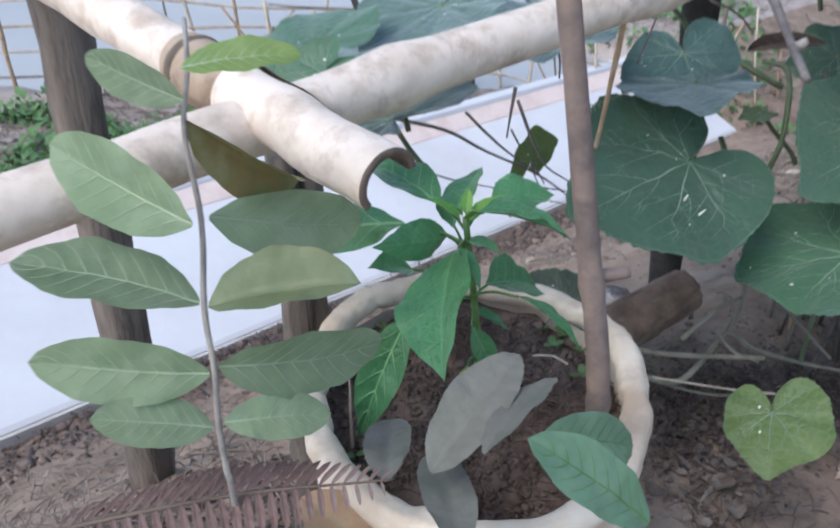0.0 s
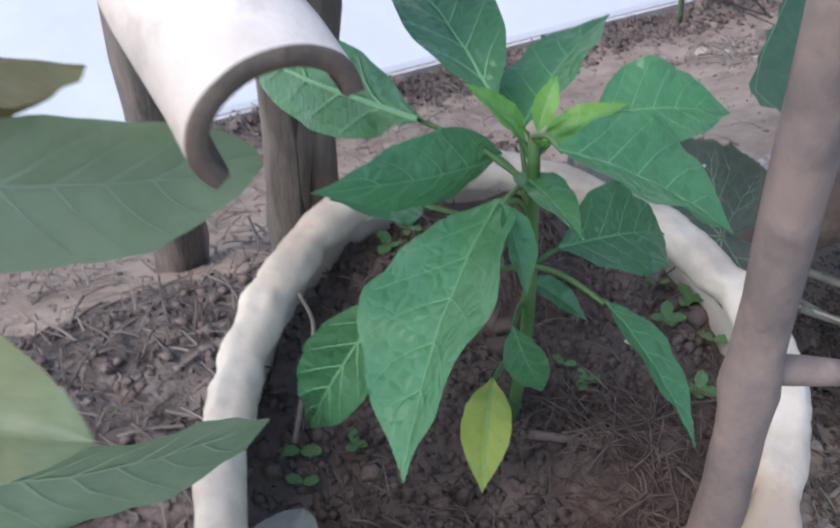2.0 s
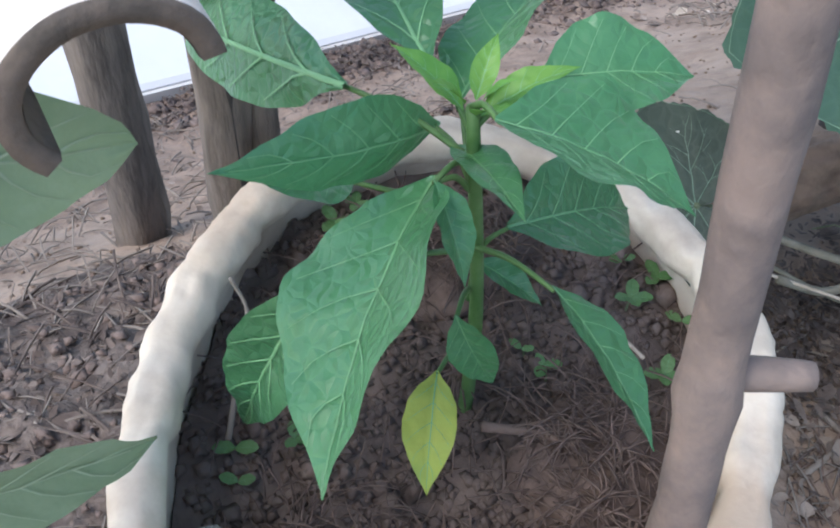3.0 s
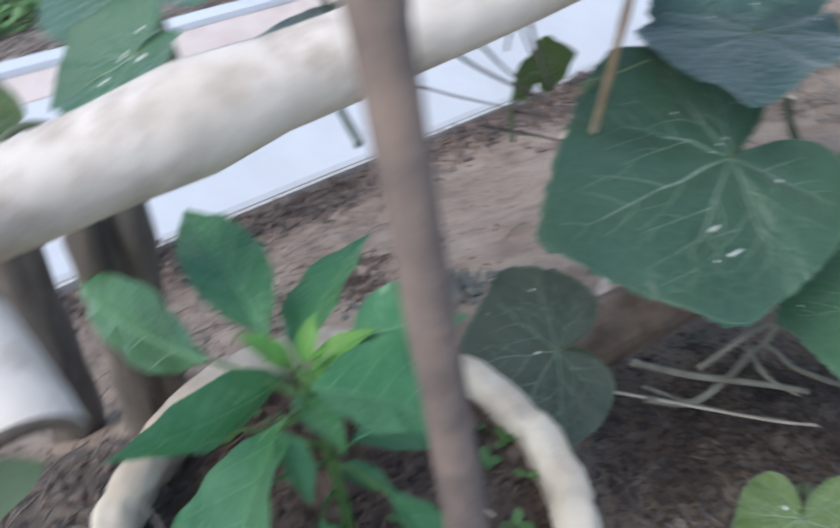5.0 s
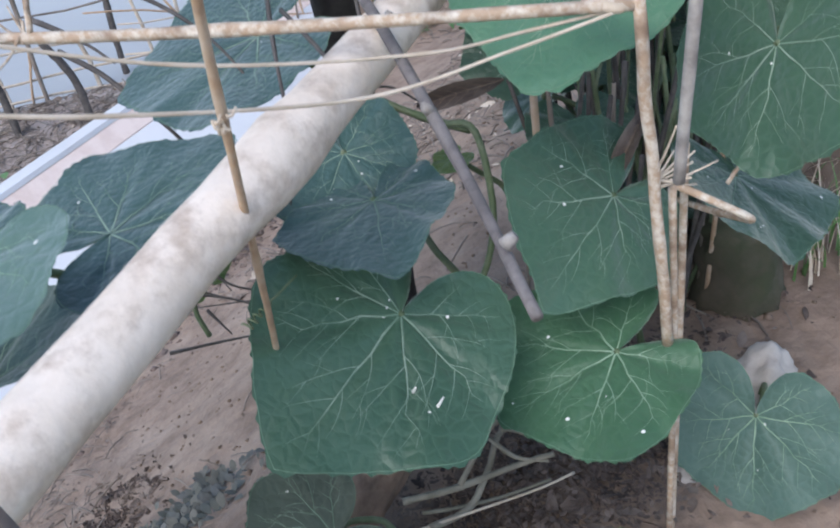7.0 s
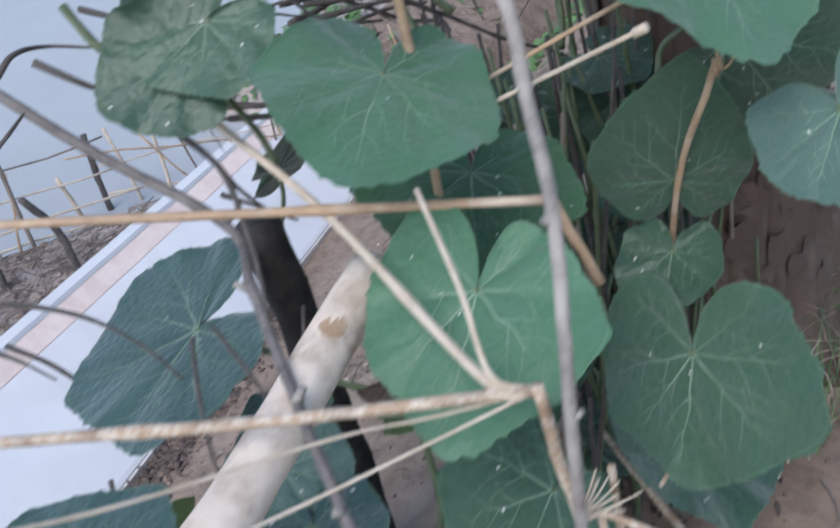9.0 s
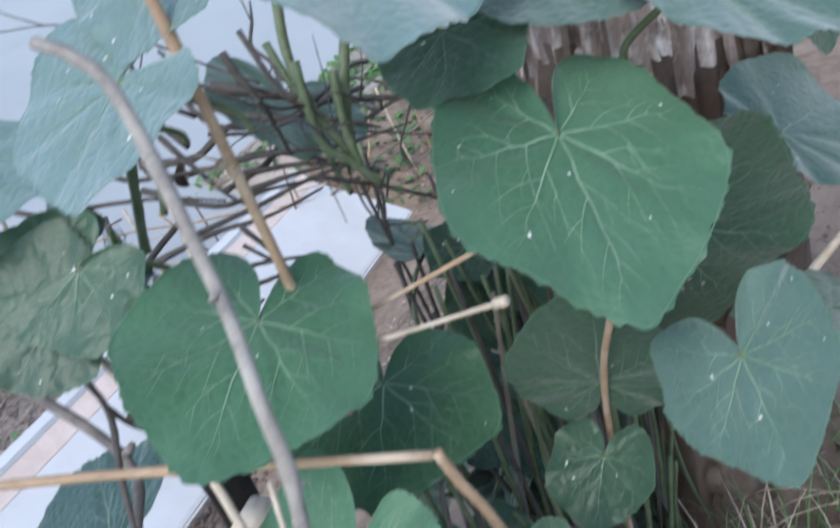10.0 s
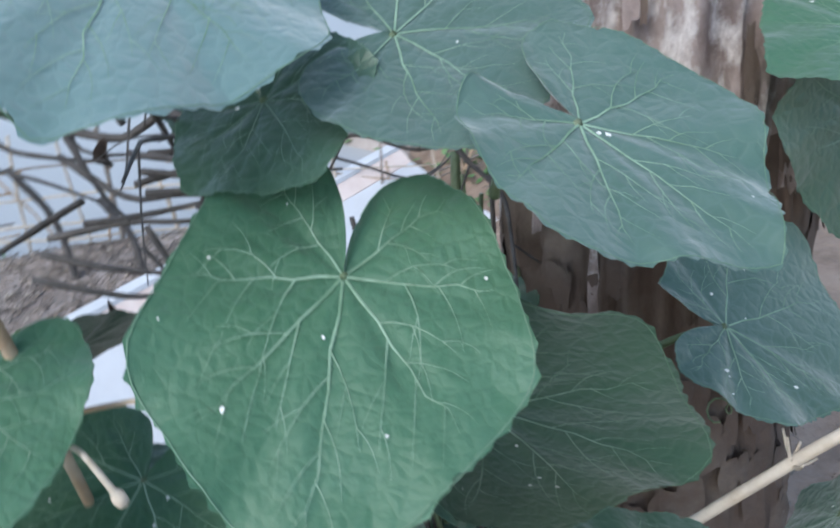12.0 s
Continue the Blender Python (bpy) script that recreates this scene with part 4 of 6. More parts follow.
squash_leaf((0.2709, 0.8310, 0.3316), (-0.864, -0.479, -0.153), (0.136, -0.515, 0.846), 0.1427, 0.91, lobes=(1.08, 0.93, 1.00, 0.96, 1.00), turn=(0, 6, -22, 0, -1))
squash_leaf((0.4295, 0.7782, 0.2502), (-0.970, 0.087, -0.227), (-0.240, -0.200, 0.950), 0.1142, 0.90, lobes=(0.98, 1.12, 0.96, 0.94, 1.05), turn=(0, -1, 10, -5, -3), blade=SQUASH_GREEN)
squash_leaf((0.2893, 0.9037, 0.3919), (-0.291, -0.954, 0.077), (-0.072, 0.102, 0.992), 0.0968, 0.85, lobes=(1.15, 1.10, 0.75, 0.92, 0.91), turn=(-4, 12, 11, -0, -9), blade=SQUASH_TEAL)
squash_leaf((0.4805, 0.8526, 0.3455), (-0.857, -0.485, -0.175), (0.182, -0.601, 0.778), 0.1170, 0.83, lobes=(1.09, 1.08, 0.97, 0.81, 0.88), turn=(-4, 4, 11, 19, -8))
squash_leaf((0.5981, 0.8040, 0.4595), (-0.487, -0.455, -0.745), (-0.823, -0.048, 0.567), 0.1084, 1.10, lobes=(0.96, 0.88, 1.09, 1.05, 1.14), turn=(2, -8, 11, 1, -4))
squash_leaf((0.6105, 0.8015, 0.0506), (-0.415, -0.512, -0.752), (-0.684, -0.370, 0.629), 0.1133, 1.00, lobes=(0.99, 0.94, 1.08, 0.94, 1.03), turn=(2, -5, 7, 6, -6), blade=SQUASH_SKY_TINT)
squash_leaf((0.4626, 0.8707, 0.5555), (-0.618, -0.617, -0.488), (-0.395, -0.293, 0.871), 0.1240, 0.86, lobes=(1.02, 0.93, 1.22, 0.82, 1.09), turn=(5, -2, 10, -3, -9), blade=SQUASH_FRESH)
squash_leaf((0.4836, 1.0073, 0.6846), (-0.612, -0.775, -0.156), (0.244, -0.373, 0.895), 0.1372, 0.82, lobes=(1.03, 1.00, 0.93, 0.95, 1.01), turn=(1, 5, 3, -19, -3), blade=SQUASH_FRESH)
squash_leaf((0.7314, 0.9528, 0.7392), (-0.255, -0.865, -0.432), (0.024, -0.452, 0.892), 0.1621, 0.73, lobes=(1.04, 1.04, 0.96, 0.91, 1.02), turn=(1, 1, 11, -1, -4), blade=SQUASH_FRESH)
squash_leaf((0.6513, 1.0580, 0.9112), (-0.237, -0.919, -0.315), (0.363, -0.385, 0.849), 0.1522, 0.84, lobes=(1.04, 0.96, 1.03, 0.91, 1.04), turn=(1, 4, 6, -13, -8), blade=SQUASH_SKYLIT)
squash_leaf((0.7878, 1.0529, 0.8393), (0.992, -0.127, -0.010), (-0.043, -0.405, 0.913), 0.1162, 1.11, lobes=(1.02, 1.00, 0.96, 1.36, 0.92), turn=(-1, 1, 2, 10, -3), blade=SQUASH_SKY_TINT)
squash_leaf((0.8654, 0.9477, 0.8051), (0.533, -0.752, -0.388), (0.145, -0.371, 0.917), 0.1212, 0.76, lobes=(1.01, 0.97, 0.90, 1.17, 1.03), turn=(-1, 1, 1, -3, 1), blade=SQUASH_SKY_TINT)
squash_leaf((0.9948, 1.0260, 0.5994), (0.867, -0.190, -0.461), (0.322, -0.492, 0.809), 0.1122, 0.88, lobes=(0.98, 0.87, 0.91, 0.78, 1.40), turn=(17, -3, -10, -21, -3), blade=SQUASH_SKY_TINT)
squash_leaf((0.8086, 0.9883, 0.6004), (0.907, -0.341, -0.246), (-0.390, -0.901, -0.192), 0.1476, 1.01, lobes=(1.01, 1.02, 1.00, 1.00, 0.99), turn=(-0, 1, 0, 0, 5))
squash_leaf((0.7467, 0.8047, 0.6069), (-0.346, -0.828, -0.441), (-0.747, -0.040, 0.663), 0.0897, 1.01, lobes=(1.02, 0.84, 1.19, 1.11, 0.86), turn=(0, -1, -3, 4, -3), blade=SQUASH_SKY_TINT)
squash_leaf((0.7203, 0.9661, 0.4987), (-0.083, -0.208, 0.975), (-0.571, -0.792, -0.217), 0.1003, 0.86, lobes=(1.33, 0.84, 0.90, 0.86, 1.06), turn=(5, 22, -2, -4, -7))
squash_leaf((0.6982, 0.9483, 0.4388), (-0.690, -0.554, -0.465), (-0.428, -0.206, 0.880), 0.0684, 0.96, lobes=(1.06, 0.97, 1.06, 0.96, 0.92), turn=(-0, -2, -4, 9, -0))
squash_leaf((0.560, 1.055, 0.545), (-0.55, -0.78, -0.30), (-0.02, -0.42, 0.91), 0.112, 1.05, lobes=(1.08, 1.04, 0.90, 1.02, 1.05), turn=(-3, 10, 1, -6, -2), blade=SQUASH_GREEN)
squash_leaf((0.6240, 0.8681, 0.3022), (-0.087, -0.931, -0.355), (0.307, -0.364, 0.879), 0.1009, 0.96, lobes=(1.01, 0.87, 1.00, 1.00, 1.15), turn=(5, -4, 0, 0, -3))
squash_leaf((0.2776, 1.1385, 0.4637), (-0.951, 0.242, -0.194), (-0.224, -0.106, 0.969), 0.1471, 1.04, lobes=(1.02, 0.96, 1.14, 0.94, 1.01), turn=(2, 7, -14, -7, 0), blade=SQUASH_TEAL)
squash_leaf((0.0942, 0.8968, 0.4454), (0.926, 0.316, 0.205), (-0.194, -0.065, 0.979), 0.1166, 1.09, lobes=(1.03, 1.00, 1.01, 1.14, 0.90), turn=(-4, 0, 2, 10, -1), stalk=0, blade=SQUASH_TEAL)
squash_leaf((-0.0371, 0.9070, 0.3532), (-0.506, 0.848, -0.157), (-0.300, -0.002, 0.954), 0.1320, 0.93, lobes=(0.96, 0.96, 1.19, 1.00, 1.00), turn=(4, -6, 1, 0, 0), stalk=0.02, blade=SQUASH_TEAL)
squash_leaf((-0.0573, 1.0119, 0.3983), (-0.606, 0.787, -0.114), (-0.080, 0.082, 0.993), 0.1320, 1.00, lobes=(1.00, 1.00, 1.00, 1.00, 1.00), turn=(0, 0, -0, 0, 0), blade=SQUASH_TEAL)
squash_leaf((0.3525, 1.0975, 0.7235), (-0.584, 0.599, 0.548), (-0.230, -0.769, 0.597), 0.0777, 0.98, lobes=(0.93, 1.02, 0.93, 1.15, 1.08), turn=(3, 3, 0, -22, 2))
squash_leaf((0.5397, 1.0562, 0.9479), (-0.712, -0.218, -0.667), (-0.562, -0.393, 0.728), 0.0945, 0.94, lobes=(0.97, 1.07, 1.00, 1.00, 1.00), turn=(0, -7, 0, 0, 4), blade=SQUASH_SKYLIT)
squash_leaf((0.4725, 1.0282, 0.8786), (-0.913, 0.297, -0.280), (-0.372, -0.325, 0.870), 0.1044, 1.03, lobes=(0.92, 1.04, 1.00, 1.06, 1.03), turn=(2, 1, 0, -12, 2), blade=SQUASH_SKYLIT)
squash_leaf((0.3827, 1.1023, 0.7452), (-0.932, -0.055, -0.359), (-0.252, -0.616, 0.747), 0.0773, 1.00, lobes=(0.91, 1.10, 0.87, 1.09, 1.04), turn=(-4, 3, 16, -13, 0))
squash_leaf((0.1690, 0.8260, 0.1330), (-0.955, -0.180, -0.120), (0.080, -0.640, 0.760), 0.086, 1.08, lobes=(1.05, 0.98, 1.0, 1.04, 1.12), turn=(2, 5, -4, 4, -6), blade=SQUASH_SHADED)
squash_leaf((0.3360, 0.6743, 0.1323), (-0.246, -0.842, -0.481), (-0.389, -0.369, 0.844), 0.0648, 0.97, lobes=(1.06, 0.83, 0.99, 1.15, 1.07), turn=(4, 2, -9, -1, 1), young=True)
squash_leaf((0.1562, 1.1972, 0.1893), (0.078, -0.213, 0.974), (0.535, -0.815, -0.221), 0.0462, 1.03, lobes=(1.28, 1.17, 1.00, 1.00, 0.93), turn=(2, -1, 0, 0, -1), young=True)
squash_leaf((0.2895, 0.9639, 0.4085), (0.050, -0.857, -0.513), (-0.130, -0.515, 0.847), 0.0782, 0.99, lobes=(1.01, 1.10, 0.94, 1.14, 0.86), turn=(-6, 8, 1, -4, 2), blade=SQUASH_TEAL)
squash_leaf((-0.0960, 0.7560, 0.4740), (-0.300, 0.930, 0.140), (-0.150, -0.350, 0.920), 0.078, 1.05, lobes=(1.04, 0.97, 1.00, 1.05, 0.98), turn=(3, 0, -4, 0, 5), stalk=0.02, blade=SQUASH_FRESH)
squash_leaf((-0.0840, 0.6950, 0.4660), (-0.800, -0.300, -0.480), (-0.560, -0.500, 0.660), 0.060, 0.70, cup=0.22, droop=0.22, stalk=0.02, lobes=(0.90, 1.00, 1.00, 1.00, 1.00), turn=(4, 0, -4, 0, 0), blade=SQUASH_FRESH)
squash_leaf((-0.1750, 0.6800, 0.4250), (-0.900, 0.300, 0.200), (0.100, -0.500, 0.850), 0.040, 0.95, young=True)
squash_leaf((0.0160, 0.8383, 0.4900), (-0.722, -0.645, -0.249), (-0.174, -0.180, 0.968), 0.0960, 0.99, lobes=(1.04, 0.98, 1.00, 1.02, 0.95), turn=(3, 0, 0, -3, 0), blade=SQUASH_SKY_TINT)
squash_leaf((0.8285, 1.2398, 0.9160), (-0.475, -0.875, -0.090), (0.170, -0.191, 0.967), 0.0836, 0.98, lobes=(1.00, 0.95, 1.00, 1.00, 1.02), turn=(1, -0, 0, 0, -1), blade=SQUASH_FRESH)
squash_leaf((1.1155, 1.0752, 0.7858), (-0.941, -0.332, -0.070), (0.012, -0.240, 0.971), 0.0891, 1.00, lobes=(1.03, 0.88, 1.00, 1.00, 1.05), turn=(2, 1, 0, 0, -3), blade=SQUASH_FRESH)
squash_leaf((0.6597, 1.4881, 0.6775), (-0.332, -0.911, -0.243), (0.509, -0.390, 0.767), 0.1197, 1.07, lobes=(0.96, 0.99, 1.28, 1.14, 0.91), turn=(1, -1, -9, 2, 4))
squash_leaf((0.3770, 1.1784, 0.7296), (-0.965, 0.191, 0.180), (0.064, -0.493, 0.868), 0.0605, 0.99, lobes=(0.91, 1.07, 1.15, 1.19, 0.91), turn=(-4, -10, -9, 12, 15))
squash_leaf((0.3902, 1.1556, 0.6966), (-0.861, -0.452, -0.233), (-0.168, -0.181, 0.969), 0.0722, 0.99, lobes=(1.05, 1.10, 0.82, 0.89, 0.98), turn=(-3, 6, -7, -4, 2))
squash_leaf((0.3225, 1.1633, 0.7173), (-0.593, -0.628, -0.504), (-0.471, -0.237, 0.850), 0.0503, 0.99, lobes=(0.90, 1.00, 1.00, 1.00, 1.04), turn=(1, -4, 0, 0, 3))
squash_leaf((1.1606, 1.1295, 0.6949), (-0.508, -0.445, -0.737), (0.343, -0.890, 0.301), 0.0973, 1.02, lobes=(1.00, 1.19, 1.00, 1.00, 0.76), turn=(-10, 4, 0, 0, 12))
squash_leaf((0.4460, 1.3586, 0.4889), (0.941, 0.219, 0.256), (-0.335, 0.694, 0.638), 0.0781, 1.00, lobes=(0.99, 0.97, 1.00, 1.00, 1.00), turn=(2, -1, 0, 0, 0))
squash_leaf((0.3024, 1.0572, 0.3491), (0.827, 0.427, 0.366), (-0.420, 0.036, 0.907), 0.0858, 0.97, lobes=(0.95, 0.85, 1.00, 1.05, 1.23), turn=(9, -8, 0, -2, -2))
squash_leaf((0.4337, 1.0743, 0.3001), (-0.968, -0.198, -0.153), (-0.145, -0.054, 0.988), 0.0313, 0.99, lobes=(0.99, 0.88, 1.00, 1.00, 0.96), turn=(-1, 5, 0, 0, -4), young=True)
squash_leaf((0.5250, 1.1323, 0.5022), (-0.327, -0.922, 0.207), (0.409, 0.060, 0.911), 0.0863, 0.98, lobes=(0.98, 0.92, 1.10, 0.83, 1.18), turn=(8, -2, 4, -16, -6))
squash_leaf((0.3334, 1.1858, 0.8351), (-0.228, -0.901, -0.370), (0.116, -0.402, 0.908), 0.0924, 1.01, lobes=(0.93, 1.01, 1.00, 1.00, 1.06), turn=(1, -5, 0, 0, 3), blade=SQUASH_SKYLIT)
squash_leaf((0.4482, 1.2146, 0.8115), (-0.785, -0.413, -0.462), (-0.440, -0.154, 0.885), 0.0906, 1.00, lobes=(1.00, 1.00, 1.00, 1.00, 0.99), turn=(0, 0, 0, 0, -2), blade=SQUASH_SKY_TINT)
squash_leaf((0.8915, 0.8727, 0.5277), (-0.915, 0.185, 0.359), (0.370, 0.023, 0.929), 0.0858, 1.00, lobes=(1.00, 0.89, 1.26, 1.00, 1.00), turn=(6, -4, -7, 0, 0))
squash_leaf((1.0523, 0.9530, 0.4678), (-0.670, 0.339, -0.660), (-0.459, 0.509, 0.728), 0.0590, 0.99, lobes=(0.89, 1.16, 1.00, 1.00, 0.97), turn=(-5, -3, 0, 0, 7))
squash_leaf((0.705, 1.045, 0.815), (0.30, -0.90, -0.32), (-0.30, -0.42, 0.86), 0.076, 1.05)
vine_stem([(-0.0960, 0.7430, 0.4540), (-0.0750, 0.7150, 0.4340), (-0.0660, 0.7000, 0.4200), (-0.0900, 0.7000, 0.4200), (-0.1180, 0.7100, 0.4220)], .0024)
vine_stem([(-0.1660, 0.6650, 0.3980), (-0.1620, 0.6720, 0.4200), (-0.1480, 0.6780, 0.4310), (-0.1300, 0.6850, 0.4280), (-0.1080, 0.7000, 0.4180)], .0026)
vine_stem([(-0.2100, 0.6900, 0.4300), (-0.1850, 0.6900, 0.4240), (-0.1600, 0.6950, 0.4180)], .0020)
vine_stem([(0.2604, 0.8544, 0.0467), (0.3087, 0.8696, 0.0290), (0.3398, 0.8841, 0.0495), (0.3713, 0.9043, 0.0751), (0.4031, 0.8912, 0.0608), (0.4562, 0.8833, 0.0465), (0.5143, 0.8755, 0.0364)], .0045)
vine_stem([(0.3713, 0.9043, 0.0751), (0.3870, 0.9178, 0.1075), (0.3980, 0.9412, 0.1472), (0.3940, 0.9478, 0.1595)], .0040)
vine_stem([(0.2671, 0.8977, 0.0178), (0.3081, 0.8936, 0.0048), (0.3570, 0.8920, -0.0079), (0.4106, 0.8819, -0.0041)], .0028)
vine_stem([(0.4275, 0.9898, 0.1119), (0.4666, 0.9606, 0.0737), (0.5209, 0.9282, 0.0199)], .0030)
dark_stem([(-0.1065, 1.2466, 0.1791), (-0.0285, 1.2473, 0.1616), (0.0539, 1.2509, 0.1359), (0.1237, 1.2501, 0.1210), (0.2481, 1.2376, 0.0934)], .0020)
dark_stem([(0.1374, 1.3044, 0.2003), (0.1668, 1.2710, 0.1499), (0.1806, 1.2495, 0.1241)], .0020)
dark_stem([(0.0922, 1.0495, 0.2165), (0.1427, 1.0334, 0.2184), (0.1877, 1.0213, 0.2171)], .0020)
dark_stem([(0.1404, 1.0573, 0.2437), (0.1542, 1.0338, 0.2222)], .0020)
vine_stem([(0.2921, 0.8313, 0.1156), (0.3355, 0.8521, 0.1435), (0.3606, 0.8528, 0.1582)], .0035)
vine_stem([(0.2457, 0.8786, 0.0705), (0.3012, 0.8655, 0.0707), (0.3629, 0.8585, 0.0719), (0.3990, 0.8472, 0.0778)], .0045)
vine_stem([(0.3477, 0.8843, 0.0953), (0.3651, 0.8629, 0.0779), (0.3917, 0.8461, 0.0727)], .0030)
vine_stem([(0.3402, 0.9474, 0.3159), (0.3476, 0.9286, 0.2936), (0.3687, 0.9052, 0.2693), (0.4027, 0.9285, 0.3138), (0.4129, 0.9665, 0.3834), (0.3866, 0.9821, 0.3949)], .0035)
vine_stem([(0.3547, 1.0966, 0.3929), (0.4004, 1.0617, 0.3647), (0.4393, 1.0369, 0.3458)], .0040)
dark_stem([(0.2116, 1.2796, 0.7184), (0.2330, 1.2888, 0.7311), (0.2628, 1.3243, 0.7209), (0.3098, 1.3084, 0.7062)], .0035)
dark_stem([(0.1545, 1.2647, 0.6454), (0.1898, 1.2652, 0.6649), (0.2247, 1.2896, 0.6805)], .0035)
dark_stem([(0.3049, 1.2056, 0.6543), (0.3493, 1.1856, 0.6443), (0.4295, 1.1563, 0.6297)], .0030)
dark_stem([(0.3488, 1.1522, 0.5795), (0.3713, 1.1363, 0.5642), (0.4042, 1.1229, 0.5371)], .0030)
dark_stem([(0.1163, 1.1872, 0.5554), (0.1597, 1.1652, 0.5400), (0.1973, 1.1424, 0.5173), (0.2297, 1.1101, 0.4841), (0.2542, 1.0725, 0.4351)], .0030)
dark_stem([(0.0888, 1.1847, 0.5231), (0.1193, 1.1607, 0.5042), (0.1443, 1.1384, 0.4787)], .0030)
dark_stem([(0.4619, 1.5085, 0.6773), (0.5246, 1.4859, 0.6644), (0.5777, 1.4814, 0.6834), (0.6278, 1.4616, 0.6681), (0.6808, 1.4313, 0.6296)], .0060)
dark_stem([(0.4507, 1.4994, 0.6499), (0.5194, 1.4462, 0.6115), (0.5802, 1.4298, 0.6094), (0.6496, 1.4217, 0.5948)], .0050)
dark_stem([(0.4087, 1.5005, 0.5561), (0.5007, 1.4874, 0.5643), (0.5774, 1.4663, 0.5614), (0.6518, 1.4521, 0.5704)], .0045)
dark_stem([(0.4167, 1.3887, 0.5606), (0.5100, 1.3546, 0.5409), (0.5468, 1.3447, 0.5395), (0.5906, 1.3288, 0.5300)], .0040)
dark_stem([(0.5401, 1.3441, 0.5363), (0.5602, 1.3264, 0.5071), (0.5625, 1.3227, 0.4687), (0.5527, 1.3121, 0.4391)], .0035)
dark_stem([(0.5268, 1.4159, 0.5631), (0.5567, 1.3916, 0.5251), (0.5786, 1.3783, 0.4736)], .0030)
dark_stem([(0.4837, 1.5665, 0.7645), (0.5323, 1.5385, 0.7436), (0.5639, 1.4919, 0.6882), (0.6298, 1.4588, 0.6661), (0.6734, 1.4354, 0.6466)], .0050)
dark_stem([(0.5097, 1.5477, 0.7451), (0.4701, 1.5303, 0.7005), (0.4750, 1.5075, 0.6504), (0.5719, 1.4694, 0.6431)], .0045)
vine_stem([(0.6501, 1.4426, 0.7667), (0.6590, 1.3898, 0.6697), (0.6567, 1.3682, 0.6195), (0.6590, 1.3424, 0.5951)], .0050)
vine_stem([(0.6543, 1.3515, 0.7582), (0.6412, 1.3153, 0.6796), (0.6605, 1.2951, 0.6501), (0.6789, 1.2758, 0.6204)], .0055)
vine_stem([(0.6847, 1.3320, 0.7375), (0.6702, 1.3067, 0.6801), (0.6676, 1.2888, 0.6422)], .0050)
dark_stem([(0.5368, 1.4527, 0.7508), (0.5919, 1.4068, 0.7095), (0.6614, 1.3712, 0.6827), (0.7178, 1.3399, 0.6535)], .0060)
dark_stem([(0.5434, 1.4060, 0.6728), (0.6087, 1.3794, 0.6620), (0.6683, 1.3542, 0.6499), (0.7511, 1.3262, 0.6489)], .0040)
dark_stem([(0.5540, 1.3854, 0.6359), (0.6143, 1.3658, 0.6360), (0.6592, 1.3486, 0.6327)], .0040)
dark_stem([(0.6793, 1.3326, 0.6129), (0.6842, 1.3094, 0.5923), (0.6683, 1.2947, 0.5497)], .0035)
vine_stem([(0.8689, 1.3667, 0.6297), (0.8553, 1.3351, 0.5506), (0.8324, 1.3090, 0.5145)], .0055)
dark_stem([(0.5739, 1.4547, 0.7437), (0.6341, 1.4211, 0.7141), (0.6962, 1.3849, 0.6881), (0.7623, 1.3576, 0.6678)], .0080)
vine_stem([(0.6707, 1.3987, 0.8173), (0.6535, 1.3718, 0.7541), (0.6552, 1.3383, 0.6957), (0.6683, 1.3125, 0.6501)], .0060)
vine_stem([(0.7219, 1.3608, 0.7645), (0.6906, 1.3373, 0.7067), (0.6710, 1.3141, 0.6551)], .0060)
dark_stem([(0.6203, 1.4031, 0.8000), (0.6296, 1.3723, 0.7392), (0.6480, 1.3335, 0.6806), (0.6557, 1.3154, 0.6489)], .0040)
dark_stem([(0.5507, 1.4083, 0.6509), (0.6210, 1.3817, 0.6401), (0.6633, 1.3617, 0.6247)], .0040)
dark_stem([(0.4839, 1.3937, 0.6113), (0.5562, 1.3751, 0.6176), (0.6371, 1.3685, 0.6223), (0.6850, 1.3527, 0.6179)], .0040)
dark_stem([(-0.0559, 1.1826, 0.2647), (0.0293, 1.1829, 0.2433), (0.0904, 1.1691, 0.2151), (0.1602, 1.1556, 0.1865), (0.2100, 1.1386, 0.1553)], .0030)
dark_stem([(0.1300, 1.2022, 0.2992), (0.1178, 1.1774, 0.2320)], .0030)
dark_stem([(0.0598, 1.1960, 0.2653), (0.1062, 1.1743, 0.2246), (0.1676, 1.1537, 0.1821)], .0025)
dark_stem([(0.1329, 1.1935, 0.2832), (0.1676, 1.1649, 0.2035), (0.2058, 1.1484, 0.1770)], .0025)
dark_stem([(0.3635, 1.0196, 0.5135), (0.3508, 1.0086, 0.4884), (0.3365, 1.0064, 0.4785), (0.3348, 0.9972, 0.4632), (0.3379, 0.9951, 0.4622)], .0018)
dark_stem([(0.2884, 1.0616, 0.5074), (0.2969, 1.0027, 0.4901), (0.3068, 0.9551, 0.4702), (0.3403, 0.9583, 0.4541), (0.3637, 0.9653, 0.4312)], .0022)
dark_stem([(0.2669, 1.0009, 0.5416), (0.2517, 0.9515, 0.5150), (0.2437, 0.9209, 0.4903), (0.2406, 0.9076, 0.4649), (0.2233, 0.9007, 0.4157)], .0022)
dark_stem([(0.3292, 1.1535, 0.6561), (0.3480, 1.0915, 0.6316), (0.3416, 1.0178, 0.6124), (0.3330, 0.9805, 0.5800), (0.3186, 0.9364, 0.5500), (0.3081, 0.9067, 0.5138)], .0035)
dark_stem([(0.3480, 1.0915, 0.6316), (0.3588, 1.0939, 0.6018), (0.3783, 1.1141, 0.5655)], .0030)
